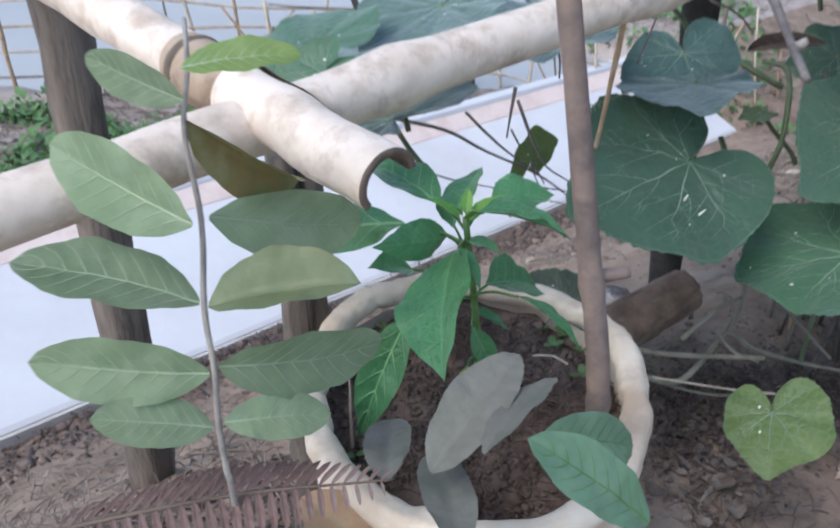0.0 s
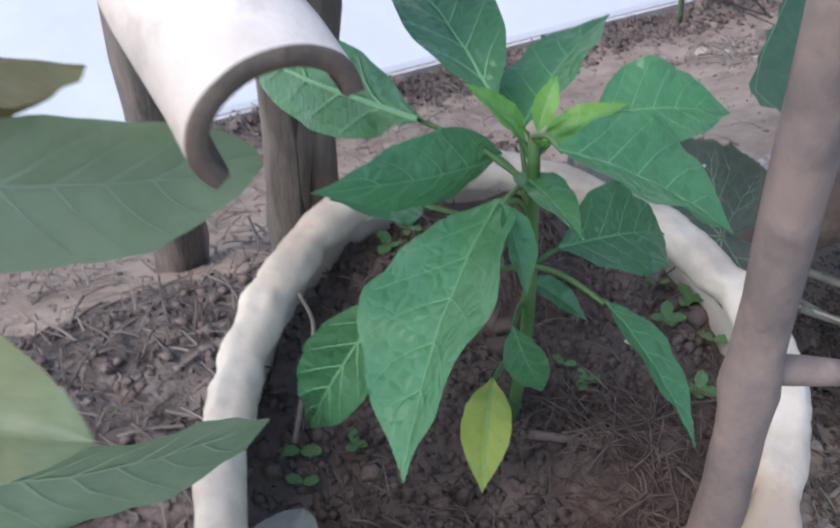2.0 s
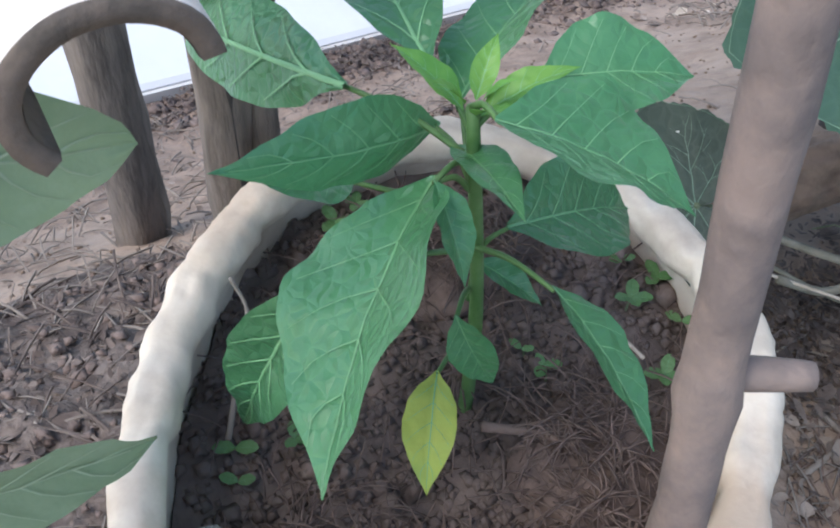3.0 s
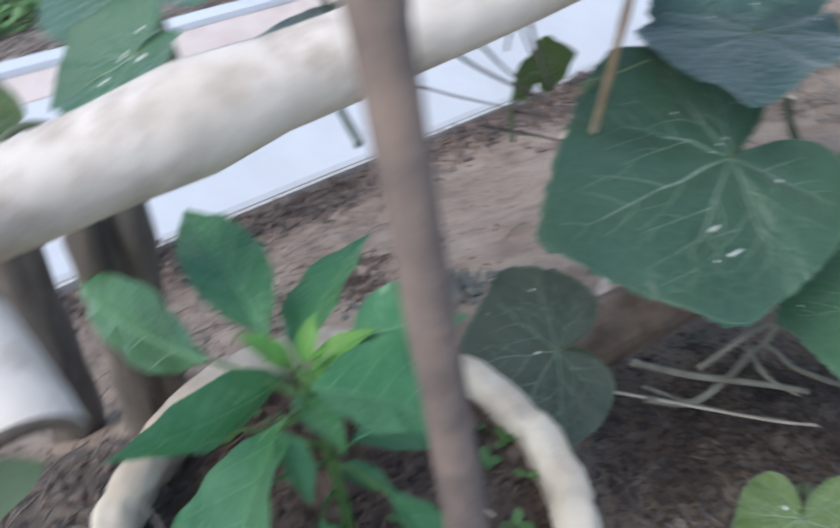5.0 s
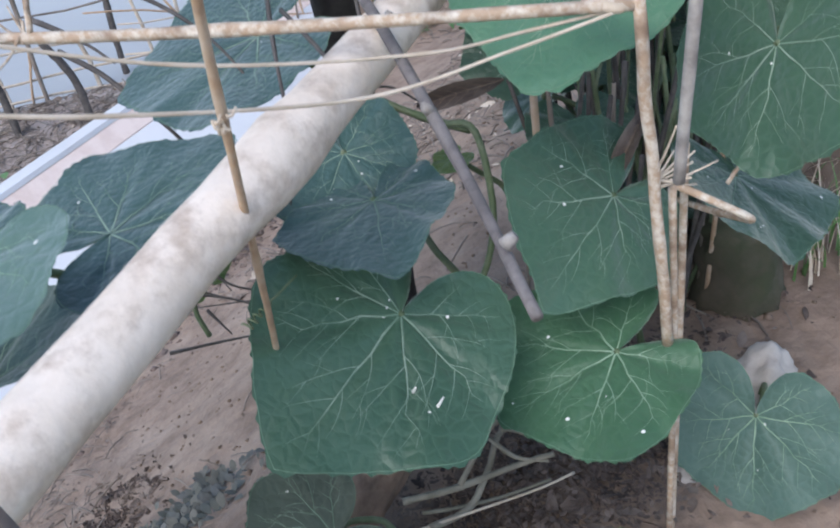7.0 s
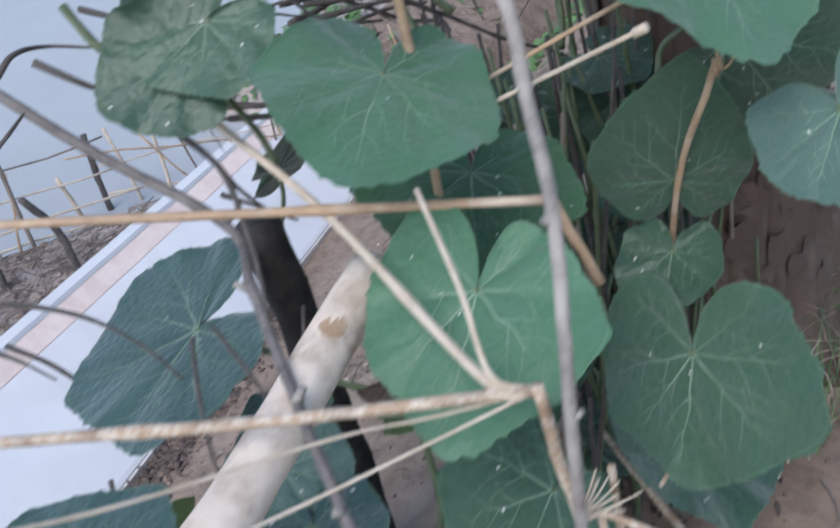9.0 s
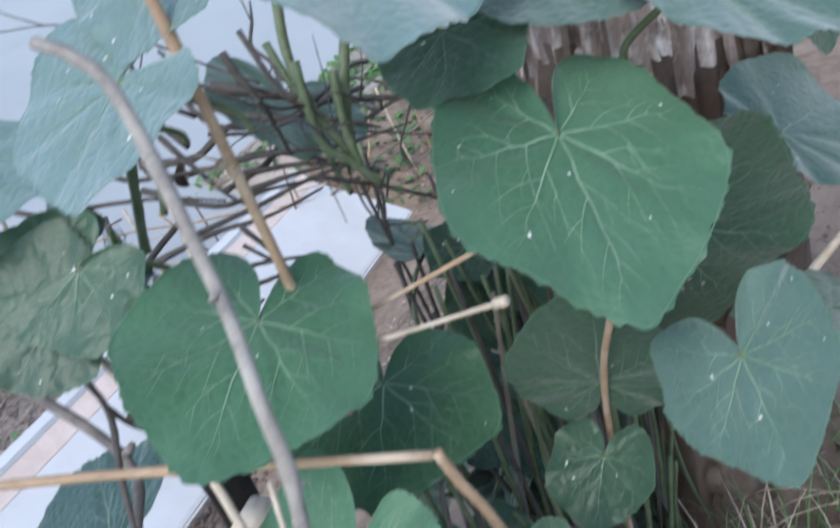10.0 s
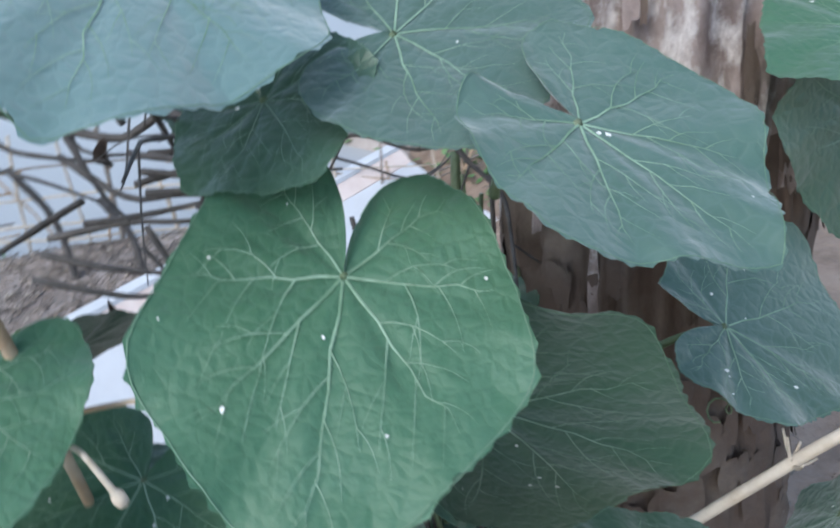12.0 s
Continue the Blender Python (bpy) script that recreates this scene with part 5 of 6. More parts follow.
dark_stem([(0.2470, 1.2004, 0.7379), (0.2759, 1.1889, 0.7114), (0.3136, 1.1730, 0.6796), (0.3340, 1.1517, 0.6551)], .0040)
vine_stem([(0.4603, 1.2407, 0.7825), (0.4444, 1.2157, 0.7403), (0.4297, 1.1933, 0.6964)], .0050)
vine_stem([(0.2893, 1.2164, 0.7708), (0.3001, 1.1948, 0.7381), (0.3174, 1.1682, 0.7130)], .0045)
vine_stem([(0.4756, 1.1827, 0.7797), (0.4686, 1.1690, 0.7571), (0.4595, 1.1578, 0.7352)], .0040)
dark_stem([(0.3110, 1.4084, 0.7288), (0.3509, 1.3857, 0.7063), (0.4053, 1.3880, 0.6913), (0.4662, 1.3506, 0.6820), (0.5239, 1.3222, 0.6604)], .0040)
dark_stem([(0.4931, 1.3753, 0.7372), (0.5094, 1.3496, 0.7009), (0.5286, 1.3238, 0.6645), (0.5486, 1.3057, 0.6430)], .0040)
dark_stem([(0.4205, 1.4012, 0.7218), (0.4453, 1.3713, 0.7084), (0.4911, 1.3529, 0.6985), (0.5395, 1.3373, 0.6926)], .0035)
dark_stem([(0.0979, 1.2774, 0.4603), (0.1300, 1.2528, 0.4320), (0.1604, 1.2212, 0.3913), (0.1850, 1.1896, 0.3529), (0.1862, 1.1693, 0.3207)], .0035)
dark_stem([(0.4146, 1.4461, 0.5624), (0.4749, 1.4230, 0.5462), (0.5438, 1.4002, 0.5361), (0.6012, 1.3798, 0.5247)], .0050)
dark_stem([(0.5345, 1.4279, 0.5805), (0.5563, 1.3980, 0.5383), (0.5776, 1.3775, 0.4715)], .0040)


def tendril(start, ahead, radius=0.008, turns=3.0, length=0.05):
    """A thin corkscrew at the end of a short stalk."""
    s, d = Vector(start), Vector(ahead).normalized()
    u = d.cross(Vector((0.2, 0.1, 0.95))).normalized()
    w = d.cross(u)
    pts = [s + d * length * 0.5 * i / 4 for i in range(4)]
    for i in range(int(turns * 10)):
        q, f = i * math.tau / 10, i / (turns * 10)
        pts.append(s + d * length * (0.5 + 0.5 * f) + (u * math.cos(q) + w * math.sin(q)) * radius * (0.3 + 0.7 * f))
    part("tendril", tube(pts, 0.0008, 5), GREEN_STEM, vine, "pale curled tendril")


tendril((0.1993, 0.8134, 0.4134), (-0.8, -0.3, -0.25), 0.004, 5)
tendril((0.6629, 1.1086, 0.6285), (-0.5, -0.5, 0.5), 0.010, 2)
tendril((0.4115, 0.9410, 0.0652), (-0.6, 0.2, 0.5), 0.008, 2)
tendril((0.3078, 0.9589, 0.0155), (0.4, -0.3, 0.6), 0.007, 2)
tendril((1.0005, 0.9932, 0.5532), (-0.6, -0.3, 0.3), 0.010, 1.5)


# ---- frayed ends and knots of the canes ----
def bristles(ob, at, ahead, count, length, radius, material, name, label, spreadout=0.7, seed=1):
    rng = random.Random(seed)
    for _ in range(count):
        d = (Vector(ahead).normalized() + spreadout * Vector((rng.uniform(-1, 1), rng.uniform(-1, 1), rng.uniform(-1, 1)))).normalized()
        ln = length * rng.uniform(0.4, 1.0)
        p = Vector(at) + 0.004 * Vector((rng.uniform(-1, 1), rng.uniform(-1, 1), rng.uniform(-1, 1)))
        part(name, tube(smooth_path((p, p + d * ln * 0.5 + Vector((0, 0, -0.002)), p + d * ln), 3), radius * rng.uniform(0.6, 1.1), 6, end=radius * 0.5, rough=0.2), material, ob, label)


top = bpy.data.objects["upright_cane.002"]
bristles(top, (0.5087, 1.0059, 0.9507), (0, 0, 1), 16, 0.028, 0.0016, CANE_SPECKLED, "splinter", "frayed fibre", 0.5, 2)
bristles(top, (0.5169, 1.0169, 0.7992), (-0.7, -0.3, 0.1), 9, 0.03, 0.0015, CANE_SPECKLED, "side_twig", "broken side twig", 0.8, 3)
bristles(bpy.data.objects["bent_cane"], (0.4631, 0.7700, 0.4061), (0.75, 0.05, 0.2), 11, 0.055, 0.0014, STRAW, "side_twig", "dry side twig", 0.75, 4)
bristles(bpy.data.objects["bent_cane"], (0.0911, 0.9482, 0.5758), (-0.3, 0.3, 0.4), 6, 0.03, 0.0013, CANE_SPECKLED, "side_twig", "dry side twig", 0.9, 5)
bristles(bpy.data.objects["upright_cane.003"], (0.7128, 0.8909, 0.6286), (0.2, 0.0, 1), 9, 0.018, 0.0018, CANE, "splinter", "splintered top", 0.6, 6)
bristles(bpy.data.objects["dry_reed"], (0.1679, 0.6973, 0.5890), (0.4, -0.4, 0.2), 7, 0.010, 0.0012, STRAW, "leaf_scar", "pale leaf scar", 0.9, 7)
knob = bpy.data.objects["dry_twig.002"]
part("knob", tube(straight((0.6113, 0.8563, 0.7024), (0.6153, 0.8472, 0.7071), 4), 0.0036, 8, rough=0.2), STRAW, knob, "pale knobbed tip")
side = rod("dry_twig", ((0.9226, 0.9788, 0.4486), (1.0085, 0.9480, 0.5351), (1.0718, 0.9374, 0.5788)), 0.0045, STRAW, "straw-coloured forked twig beside the leaves", "twig")
bristles(side, (1.0085, 0.9480, 0.5351), (0.5, -0.2, 0.7), 6, 0.03, 0.0018, STRAW, "side_twig", "short side twig", 0.8, 8)


# ---- tree, stump, stone ----
def build_tree():
    tree = thing("tree", "old tree trunk with flaking pinkish grey bark", "tree")
    n, bm, rings = 120, bmesh.new(), []
    for j in range(70):
        z = -0.12 + j * 0.026
        base = 0.148 + 0.05 * math.exp(-(z + 0.1) / 0.16)
        ring = []
        for i in range(n):
            q = math.tau * i / n
            c, s = math.cos(q), math.sin(q)
            ridge = abs(noise.noise((c * 7, s * 7, z * 1.3))) * 0.030 + 0.016 * noise.noise((c * 18, s * 18, z * 3)) + 0.010 * noise.noise((c * 30, s * 30, z * 16))
            root = 0.04 * max(0, math.sin(4 * q + 0.6)) * math.exp(-(z + 0.1) / 0.12)
            r = base - ridge + root
            ring.append(bm.verts.new((1.03 + 0.03 * z + r * c, 1.27 + 0.02 * z + r * s, z)))
        rings.append(ring)
    for j, (a, b) in enumerate(zip(rings, rings[1:])):
        for i in range(n):
            face = bm.faces.new((a[i], a[(i + 1) % n], b[(i + 1) % n], b[i]))
            # lower bark is reddish, and darkened to include the shade beneath the leaves
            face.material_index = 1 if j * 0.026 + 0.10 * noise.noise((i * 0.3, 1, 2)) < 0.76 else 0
    bm.faces.new(rings[-1])
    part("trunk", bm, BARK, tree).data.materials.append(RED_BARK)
    rng = random.Random(11)
    for _ in range(300):
        q, z = rng.uniform(2.4, 6.0), rng.choice((rng.uniform(-0.02, 0.6), rng.uniform(0.55, 1.15)))
        r = 0.150 + 0.05 * math.exp(-(z + 0.1) / 0.16) + 0.002
        w, h, lift = rng.uniform(0.04, 0.11), rng.uniform(0.02, 0.09), rng.uniform(0.002, 0.009)
        if z < 0.60:
            w, h, lift = w * 2.4, h * 0.6, lift * 0.4
        bm = bmesh.new()
        grid = []
        for j in range(4):
            row = []
            for i in range(4):
                a = q + w * (i / 3 - 0.5) * (1 - 0.25 * abs(j - 1.5))
                rr = r - 0.004 + lift * (j / 3) ** 2 + 0.003 * rng.random()
                zz = z - h * (j / 3) + 0.006 * rng.uniform(-1, 1)
                row.append(bm.verts.new((1.03 + 0.03 * z + rr * math.cos(a), 1.27 + 0.02 * z + rr * math.sin(a), zz)))
            grid.append(row)
        for a, b in zip(grid, grid[1:]):
            for i in range(3):
                bm.faces.new((a[i], b[i], b[i + 1], a[i + 1]))
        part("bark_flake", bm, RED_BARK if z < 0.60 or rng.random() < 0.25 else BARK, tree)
    return tree


build_tree()


def blob(name, centre, size, material, label, category, rough=0.25, seed=0, kind=""):
    bm = bmesh.new()
    bmesh.ops.create_icosphere(bm, subdivisions=4, radius=1)
    for v in bm.verts:
        k = 1 + rough * noise.noise(v.co * 1.6 + Vector((seed, 0, 0))) + rough * 0.35 * noise.noise(v.co * 5 + Vector((seed, 0, 0)))
        v.co = Vector((v.co.x * size[0], v.co.y * size[1], v.co.z * size[2])) * k + Vector(centre)
    return tagged(part(name, bm, material), label, category, kind=kind)


blob("stone", (0.685, 0.872, -0.002), (0.042, 0.034, 0.045), STONE, "pale rough stone lying on the soil", "stone", 0.35, 3)
blob("stone", (0.56, 0.83, -0.03), (0.022, 0.018, 0.016), STONE, "small grey stone lying on the soil", "stone", 0.35, 5)
blob("coconut_husk", (0.012, 0.610, 0.238), (0.034, 0.028, 0.022), COIR, "brown coconut husk piece on the potting soil", "coconut husk", 0.2, 6)
blob("coconut_husk", (0.098, 0.535, 0.226), (0.042, 0.036, 0.022), COIR, "brown fibrous coconut husk sunk in the potting soil", "coconut husk", 0.2, 8)
blob("coconut_husk", (0.0, 0.455, 0.218), (0.036, 0.024, 0.020), COIR, "brown coconut husk piece beside the bag's wall", "coconut husk", 0.2, 9)

stump = tagged(part("stump", tube(straight((0.80, 1.05, -0.12), (0.79, 1.04, 0.10), 10, 0.004, 3), 0.062, 28, end=0.05, rough=0.3), MOSSY), "short mossy stump in the soil", "stump")


def build_log(a, b, radius):
    """A weathered log with pits along its grain, leaning on the soil under the leaves."""
    a, b = Vector(a), Vector(b)
    axis = (b - a).normalized()
    u = axis.cross(Vector((0, 0, 1))).normalized()
    w = u.cross(axis)
    bm, rings, n, m = bmesh.new(), [], 60, 44
    for i in range(n + 1):
        f = i / n
        ring = []
        for k in range(m):
            q = math.tau * k / m
            grain = noise.noise((math.cos(q) * 4, math.sin(q) * 4, f * 2.2))
            pit = max(0.0, noise.noise((math.cos(q) * 6 + 9, math.sin(q) * 6, f * 7)) - 0.25)
            r = radius * (1.12 - 0.22 * f) * (1 + 0.16 * grain - 0.55 * pit + 0.05 * noise.noise((math.cos(q) * 14, math.sin(q) * 14, f * 9)))
            ring.append(bm.verts.new(a.lerp(b, f) + (u * math.cos(q) + w * math.sin(q)) * r))
        rings.append(ring)
    for r0, r1 in zip(rings, rings[1:]):
        for k in range(m):
            bm.faces.new((r0[k], r0[(k + 1) % m], r1[(k + 1) % m], r1[k]))
    bm.faces.new(rings[0][::-1])
    bm.faces.new(rings[-1])
    tagged(part("log", bm, LOG_WOOD), "brown pitted weathered log leaning on the soil under the leaves", "log")


build_log((0.165, 0.912, 0.022), (0.352, 1.012, 0.078), 0.032)
rod("dry_twig", ((0.190, 0.853, 0.061), (0.235, 0.856, 0.052), (0.375, 0.859, 0.023), (0.43, 0.865, 0.012)), 0.0014, STRAW, "long thin white dry twig under the leaves", "twig")
stump = tagged(part("stump", tube(straight((0.268, 1.06, -0.14), (0.258, 1.048, 0.05), 10, 0.004, 5), 0.030, 20, end=0.024, rough=0.35), BARK), "short weathered stump under the leaves", "stump")


# ---- the far fence by the water ----
def fence_foot(x, back=0.0):
    y = 3.84 + 0.12 * x + back
    return Vector((x, y, height(x, y)))


def build_far_fence():
    fence = thing("bamboo_fence", "low rough fence of thin bamboo sticks by the water", "fence")
    rng = random.Random(21)
    x = -2.2
    while x < 1.9:
        foot = fence_foot(x, rng.uniform(-0.04, 0.04))
        tall = rng.uniform(0.30, 0.58)
        way = Vector((rng.uniform(-0.07, 0.07), rng.uniform(-0.05, 0.05), tall))
        part("picket", tube(straight(foot - Vector((0, 0, 0.05)), foot + way, 6, 0.012, x * 7), rng.uniform(0.004, 0.010), 7, rough=0.25), rng.choice((TWIG, STRAW, CANE, STRAW)), fence)
        x += rng.uniform(0.10, 0.24)
    for z in (0.06, 0.15, 0.25, 0.36):
        for k in range(5):
            a = -2.2 + k * 0.8 + rng.uniform(-0.1, 0.1)
            p, q = fence_foot(a, -0.015), fence_foot(a + 0.95, -0.015)
            part("fence_rail", tube(straight(p + Vector((0, 0, z + rng.uniform(-0.03, 0.03))), q + Vector((0, 0, z + rng.uniform(-0.04, 0.04))), 9, 0.022, k + z * 30), rng.uniform(0.0035, 0.0065), 7, rough=0.25), rng.choice((TWIG, STRAW, CANE)), fence)
    for k in range(10):
        a = rng.uniform(-1.4, 1.5)
        part("brace", tube(straight(fence_foot(a, -0.03), fence_foot(a + rng.uniform(-0.35, 0.35), -0.03) + Vector((0, 0, 0.34)), 6, 0.014, k), 0.005, 7, rough=0.2), CANE, fence)


build_far_fence()
for s, d, tall, lean in ((2.09, 2.74, 0.46, -0.09), (2.24, 2.54, 0.34, -0.07), (1.6, 2.72, 0.40, 0.05), (2.75, 2.85, 0.5, 0.03)):
    p = land(s, d)
    rod("thin_post", (p - Vector((0, 0, 0.06)), p + Vector((0.0, 0.0, tall * 0.5)), p + ALONG * lean + Vector((0, 0, tall))), 0.013, DARK_STEM, "thin dark stick post beyond the slab", "post", rough=0.3, group="thin posts")


# ---- litter on the ground ----
def scatter(name, count, build, material, label, category, seed):
    rng = random.Random(seed)
    verts, faces = [], []
    for _ in range(count):
        v, f = build(rng)
        k = len(verts)
        verts += v
        faces += [tuple(i + k for i in q) for q in f]
    data = bpy.data.meshes.new(name)
    data.from_pydata(verts, [], faces)
    data.materials.append(material)
    data.shade_smooth()
    tagged(new(name, data), label, category, kind="stuff")


def dry_place(rng, patchy=0.0):
    """A place on the open ground, off the slab and the bag."""
    while True:
        s, d = rng.uniform(-1.5, 2.6), rng.uniform(-0.35, 3.1)
        p = land(s, d)
        if lip_line(s)[0] - 0.03 < d < coping_line(s)[0] + 0.02 or math.hypot(p.x - BAG_X, p.y - BAG_Y) < 0.15:
            continue
        if patchy and p.x > 0.12 and d < 0.6 and rng.random() < 0.7:
            continue
        if patchy and p.x > -0.12 and 0.6 < d < lip_line(s)[0] - 0.10 and rng.random() < 0.88:
            continue
        if patchy and noise.noise((p.x * 1.7, p.y * 1.7, 7)) < rng.uniform(-0.25, 0.35) * patchy and d < 2.2 and p.x > -0.15:
            continue
        return p


def straw_bit(rng):
    p = dry_place(rng, 1.0)
    q, tilt, ln, r = rng.uniform(0, math.tau), rng.uniform(-0.1, 0.35), rng.uniform(0.015, 0.085), rng.uniform(0.0006, 0.0019)
    d = Vector((math.cos(q), math.sin(q), tilt))
    side = Vector((-math.sin(q), math.cos(q), 0))
    bend = side * rng.uniform(-0.2, 0.2) * ln
    out, faces = [], []
    for i in range(4):
        f = i / 3
        c = p + d * ln * (f - 0.4) + bend * f * f + Vector((0, 0, 0.002 + r + 0.006 * math.sin(f * 3)))
        for k in range(3):
            a = math.tau * k / 3
            out.append(tuple(c + side * r * math.cos(a) + Vector((0, 0, r * math.sin(a)))))
    for i in range(3):
        for k in range(3):
            faces.append((i * 3 + k, i * 3 + (k + 1) % 3, i * 3 + 3 + (k + 1) % 3, i * 3 + 3 + k))
    return out, faces


def leaf_bit(rng):
    p = dry_place(rng, 1.0)
    q, ln = rng.uniform(0, math.tau), rng.uniform(0.003, 0.012) * (2.6 if rng.random() < 0.05 else 1)
    w, curl, tip = ln * rng.uniform(0.2, 0.42), rng.uniform(-0.5, 0.7), rng.uniform(-0.25, 0.3)
    ax, ay = Vector((math.cos(q), math.sin(q), tip)), Vector((-math.sin(q), math.cos(q), rng.uniform(-0.4, 0.4)))
    out, faces = [], []
    for i in range(5):
        f = i / 4
        half = w * math.sin(math.pi * (0.06 + 0.88 * f))
        for u in (-1, 0, 1):
            z = 0.004 + curl * half * abs(u) + 0.25 * curl * ln * (f - 0.5) ** 2
            out.append(tuple(p + ax * ln * (f - 0.5) + ay * half * u * rng.uniform(0.8, 1.1) + Vector((0, 0, z))))
    for i in range(4):
        for k in range(2):
            a = i * 3 + k
            faces.append((a, a + 1, a + 4, a + 3))
    return out, faces


def crumb_bit(rng):
    p = dry_place(rng)
    r = rng.uniform(0.0012, 0.0045) * (1.8 if rng.random() < 0.06 else 1)
    out = [tuple(p + Vector((x * r * rng.uniform(0.6, 1.3), y * r * rng.uniform(0.6, 1.3), z * r * rng.uniform(0.5, 1.0) + r * 0.3)))
           for x, y, z in ((1, 0, 0), (-1, 0, 0), (0, 1, 0), (0, -1, 0), (0, 0, 1), (0, 0, -1))]
    return out, [(0, 2, 4), (2, 1, 4), (1, 3, 4), (3, 0, 4), (2, 0, 5), (1, 2, 5), (3, 1, 5), (0, 3, 5)]


scatter("straw_litter", 7000, straw_bit, TWIG, "grey dry straw and twigs strewn on the soil", "straw", 31)
scatter("leaf_litter", 7500, leaf_bit, LITTER, "brown curled dry leaves strewn on the soil", "dry leaves", 32)
scatter("soil_crumbs", 7000, crumb_bit, CRUMB, "crumbs of brown soil", "soil crumbs", 33)


# ---- on the potting soil ----
def bag_place(rng, reach=0.9):
    q, r = rng.uniform(0, math.tau), BAG_R * reach * math.sqrt(rng.random())
    x, y = BAG_X + r * math.cos(q), BAG_Y + r * math.sin(q)
    return Vector((x, y, soil_z(x, y)))


def fibre_bit(rng):
    if rng.random() < 0.62:
        c = rng.choice(((0.098, 0.535), (0.012, 0.61), (0.0, 0.455), (0.105, 0.505)))
        x, y = c[0] + rng.gauss(0, 0.020), c[1] + rng.gauss(0, 0.018)
        if math.hypot(x - BAG_X, y - BAG_Y) > BAG_R * 0.93:
            x, y = BAG_X, BAG_Y
        p = Vector((x, y, soil_z(x, y) + 0.010))
    else:
        p = bag_place(rng)
    q, ln, r = rng.uniform(0, math.tau), rng.uniform(0.008, 0.035), rng.uniform(0.00025, 0.0006)
    d, side = Vector((math.cos(q), math.sin(q), rng.uniform(-0.2, 0.5))), Vector((-math.sin(q), math.cos(q), 0))
    bend, out, faces = rng.uniform(-0.5, 0.5) * ln, [], []
    for i in range(5):
        f = i / 4
        c = p + d * ln * (f - 0.5) + side * bend * f * f + Vector((0, 0, 0.004 + 0.006 * math.sin(f * 3.1)))
        for k in range(3):
            a = math.tau * k / 3
            out.append(tuple(c + side * r * math.cos(a) + Vector((0, 0, r * math.sin(a)))))
    for i in range(4):
        for k in range(3):
            faces.append((i * 3 + k, i * 3 + (k + 1) % 3, i * 3 + 3 + (k + 1) % 3, i * 3 + 3 + k))
    return out, faces


def clod_bit(rng):
    p = bag_place(rng, 0.95)
    r = rng.uniform(0.001, 0.0045) * (2.0 if rng.random() < 0.05 else 1)
    out = [tuple(p + Vector((x * r * rng.uniform(0.6, 1.3), y * r * rng.uniform(0.6, 1.3), z * r * rng.uniform(0.5, 1.0) + r * 0.2)))
           for x, y, z in ((1, 0, 0), (-1, 0, 0), (0, 1, 0), (0, -1, 0), (0, 0, 1), (0, 0, -1))]
    return out, [(0, 2, 4), (2, 1, 4), (1, 3, 4), (3, 0, 4), (2, 0, 5), (1, 2, 5), (3, 1, 5), (0, 3, 5)]


scatter("coir_fibres", 1100, fibre_bit, COIR, "loose brown coir fibres on the potting soil", "coir fibres", 41)
scatter("soil_clods", 3200, clod_bit, DARK_SOIL, "dark clods of potting soil", "soil clods", 42)


def seedling(x, y, size, leaves, seed):
    weed = thing("weed_seedling", "tiny green weed seedling in the potting soil", "seedling", "weed seedlings")
    rng = random.Random(seed)
    size *= 0.72
    z = soil_z(x, y)
    top = Vector((x + rng.uniform(-0.004, 0.004), y + rng.uniform(-0.004, 0.004), z + size * 0.7))
    part("stalk", tube(smooth_path(((x, y, z - 0.004), (x, y, z + size * 0.4), top), 3), 0.0006, 6), GREEN_STEM, weed)
    for k in range(leaves):
        q = math.tau * k / leaves + rng.uniform(-0.4, 0.4)
        long_leaf(weed, tuple(top), (math.cos(q), math.sin(q), rng.uniform(0.1, 0.5)), (-0.3 * math.cos(q), -0.3 * math.sin(q), 1), size * rng.uniform(0.8, 1.1), 1.5, WEED, PEPPER_VEIN, SAPLING_OUT, 3, 0.05, 0.04, k)


for k, (x, y, size, leaves) in enumerate(((-0.056, 0.503, 0.016, 2), (-0.03, 0.512, 0.012, 3), (0.002, 0.478, 0.010, 3), (0.105, 0.612, 0.014, 4), (0.128, 0.612, 0.013, 2),
                                          (-0.035, 0.632, 0.012, 4), (-0.02, 0.625, 0.016, 4), (0.128, 0.575, 0.014, 4), (0.137, 0.572, 0.010, 3), (0.072, 0.565, 0.012, 3),
                                          (0.06, 0.575, 0.010, 2), (0.118, 0.632, 0.016, 3), (0.13, 0.50, 0.016, 4), (0.10, 0.64, 0.012, 3), (-0.045, 0.62, 0.014, 3), (-0.05, 0.49, 0.012, 2))):
    seedling(x, y, size, leaves, 50 + k)
rod("dry_root", ((0.048, 0.53, 0.245), (0.075, 0.528, 0.252), (0.098, 0.522, 0.250)), 0.0024, COIR, "brown dry root across the potting soil", "root", end=0.0010)
rod("dry_root", ((0.085, 0.585, 0.262), (0.10, 0.578, 0.266), (0.112, 0.572, 0.262)), 0.0009, STRAW, "thin pale root on the potting soil", "root")
rod("dry_strip", ((-0.070, 0.548, 0.288), (-0.062, 0.543, 0.272), (-0.060, 0.522, 0.256), (-0.058, 0.50, 0.238)), 0.0008, TWIG, "dry grey leaf strip hanging from the bag's rim", "dry strip", end=0.0014)


# ---- dry fern frond and fallen leaf in front ----
FROND = mat("dried fern", (0.23, 0.15, 0.135), 0.8, (0.16, 0.10, 0.09), 50, 0.3, 90, (0.32, 0.23, 0.21), 25, translucent=0.2)


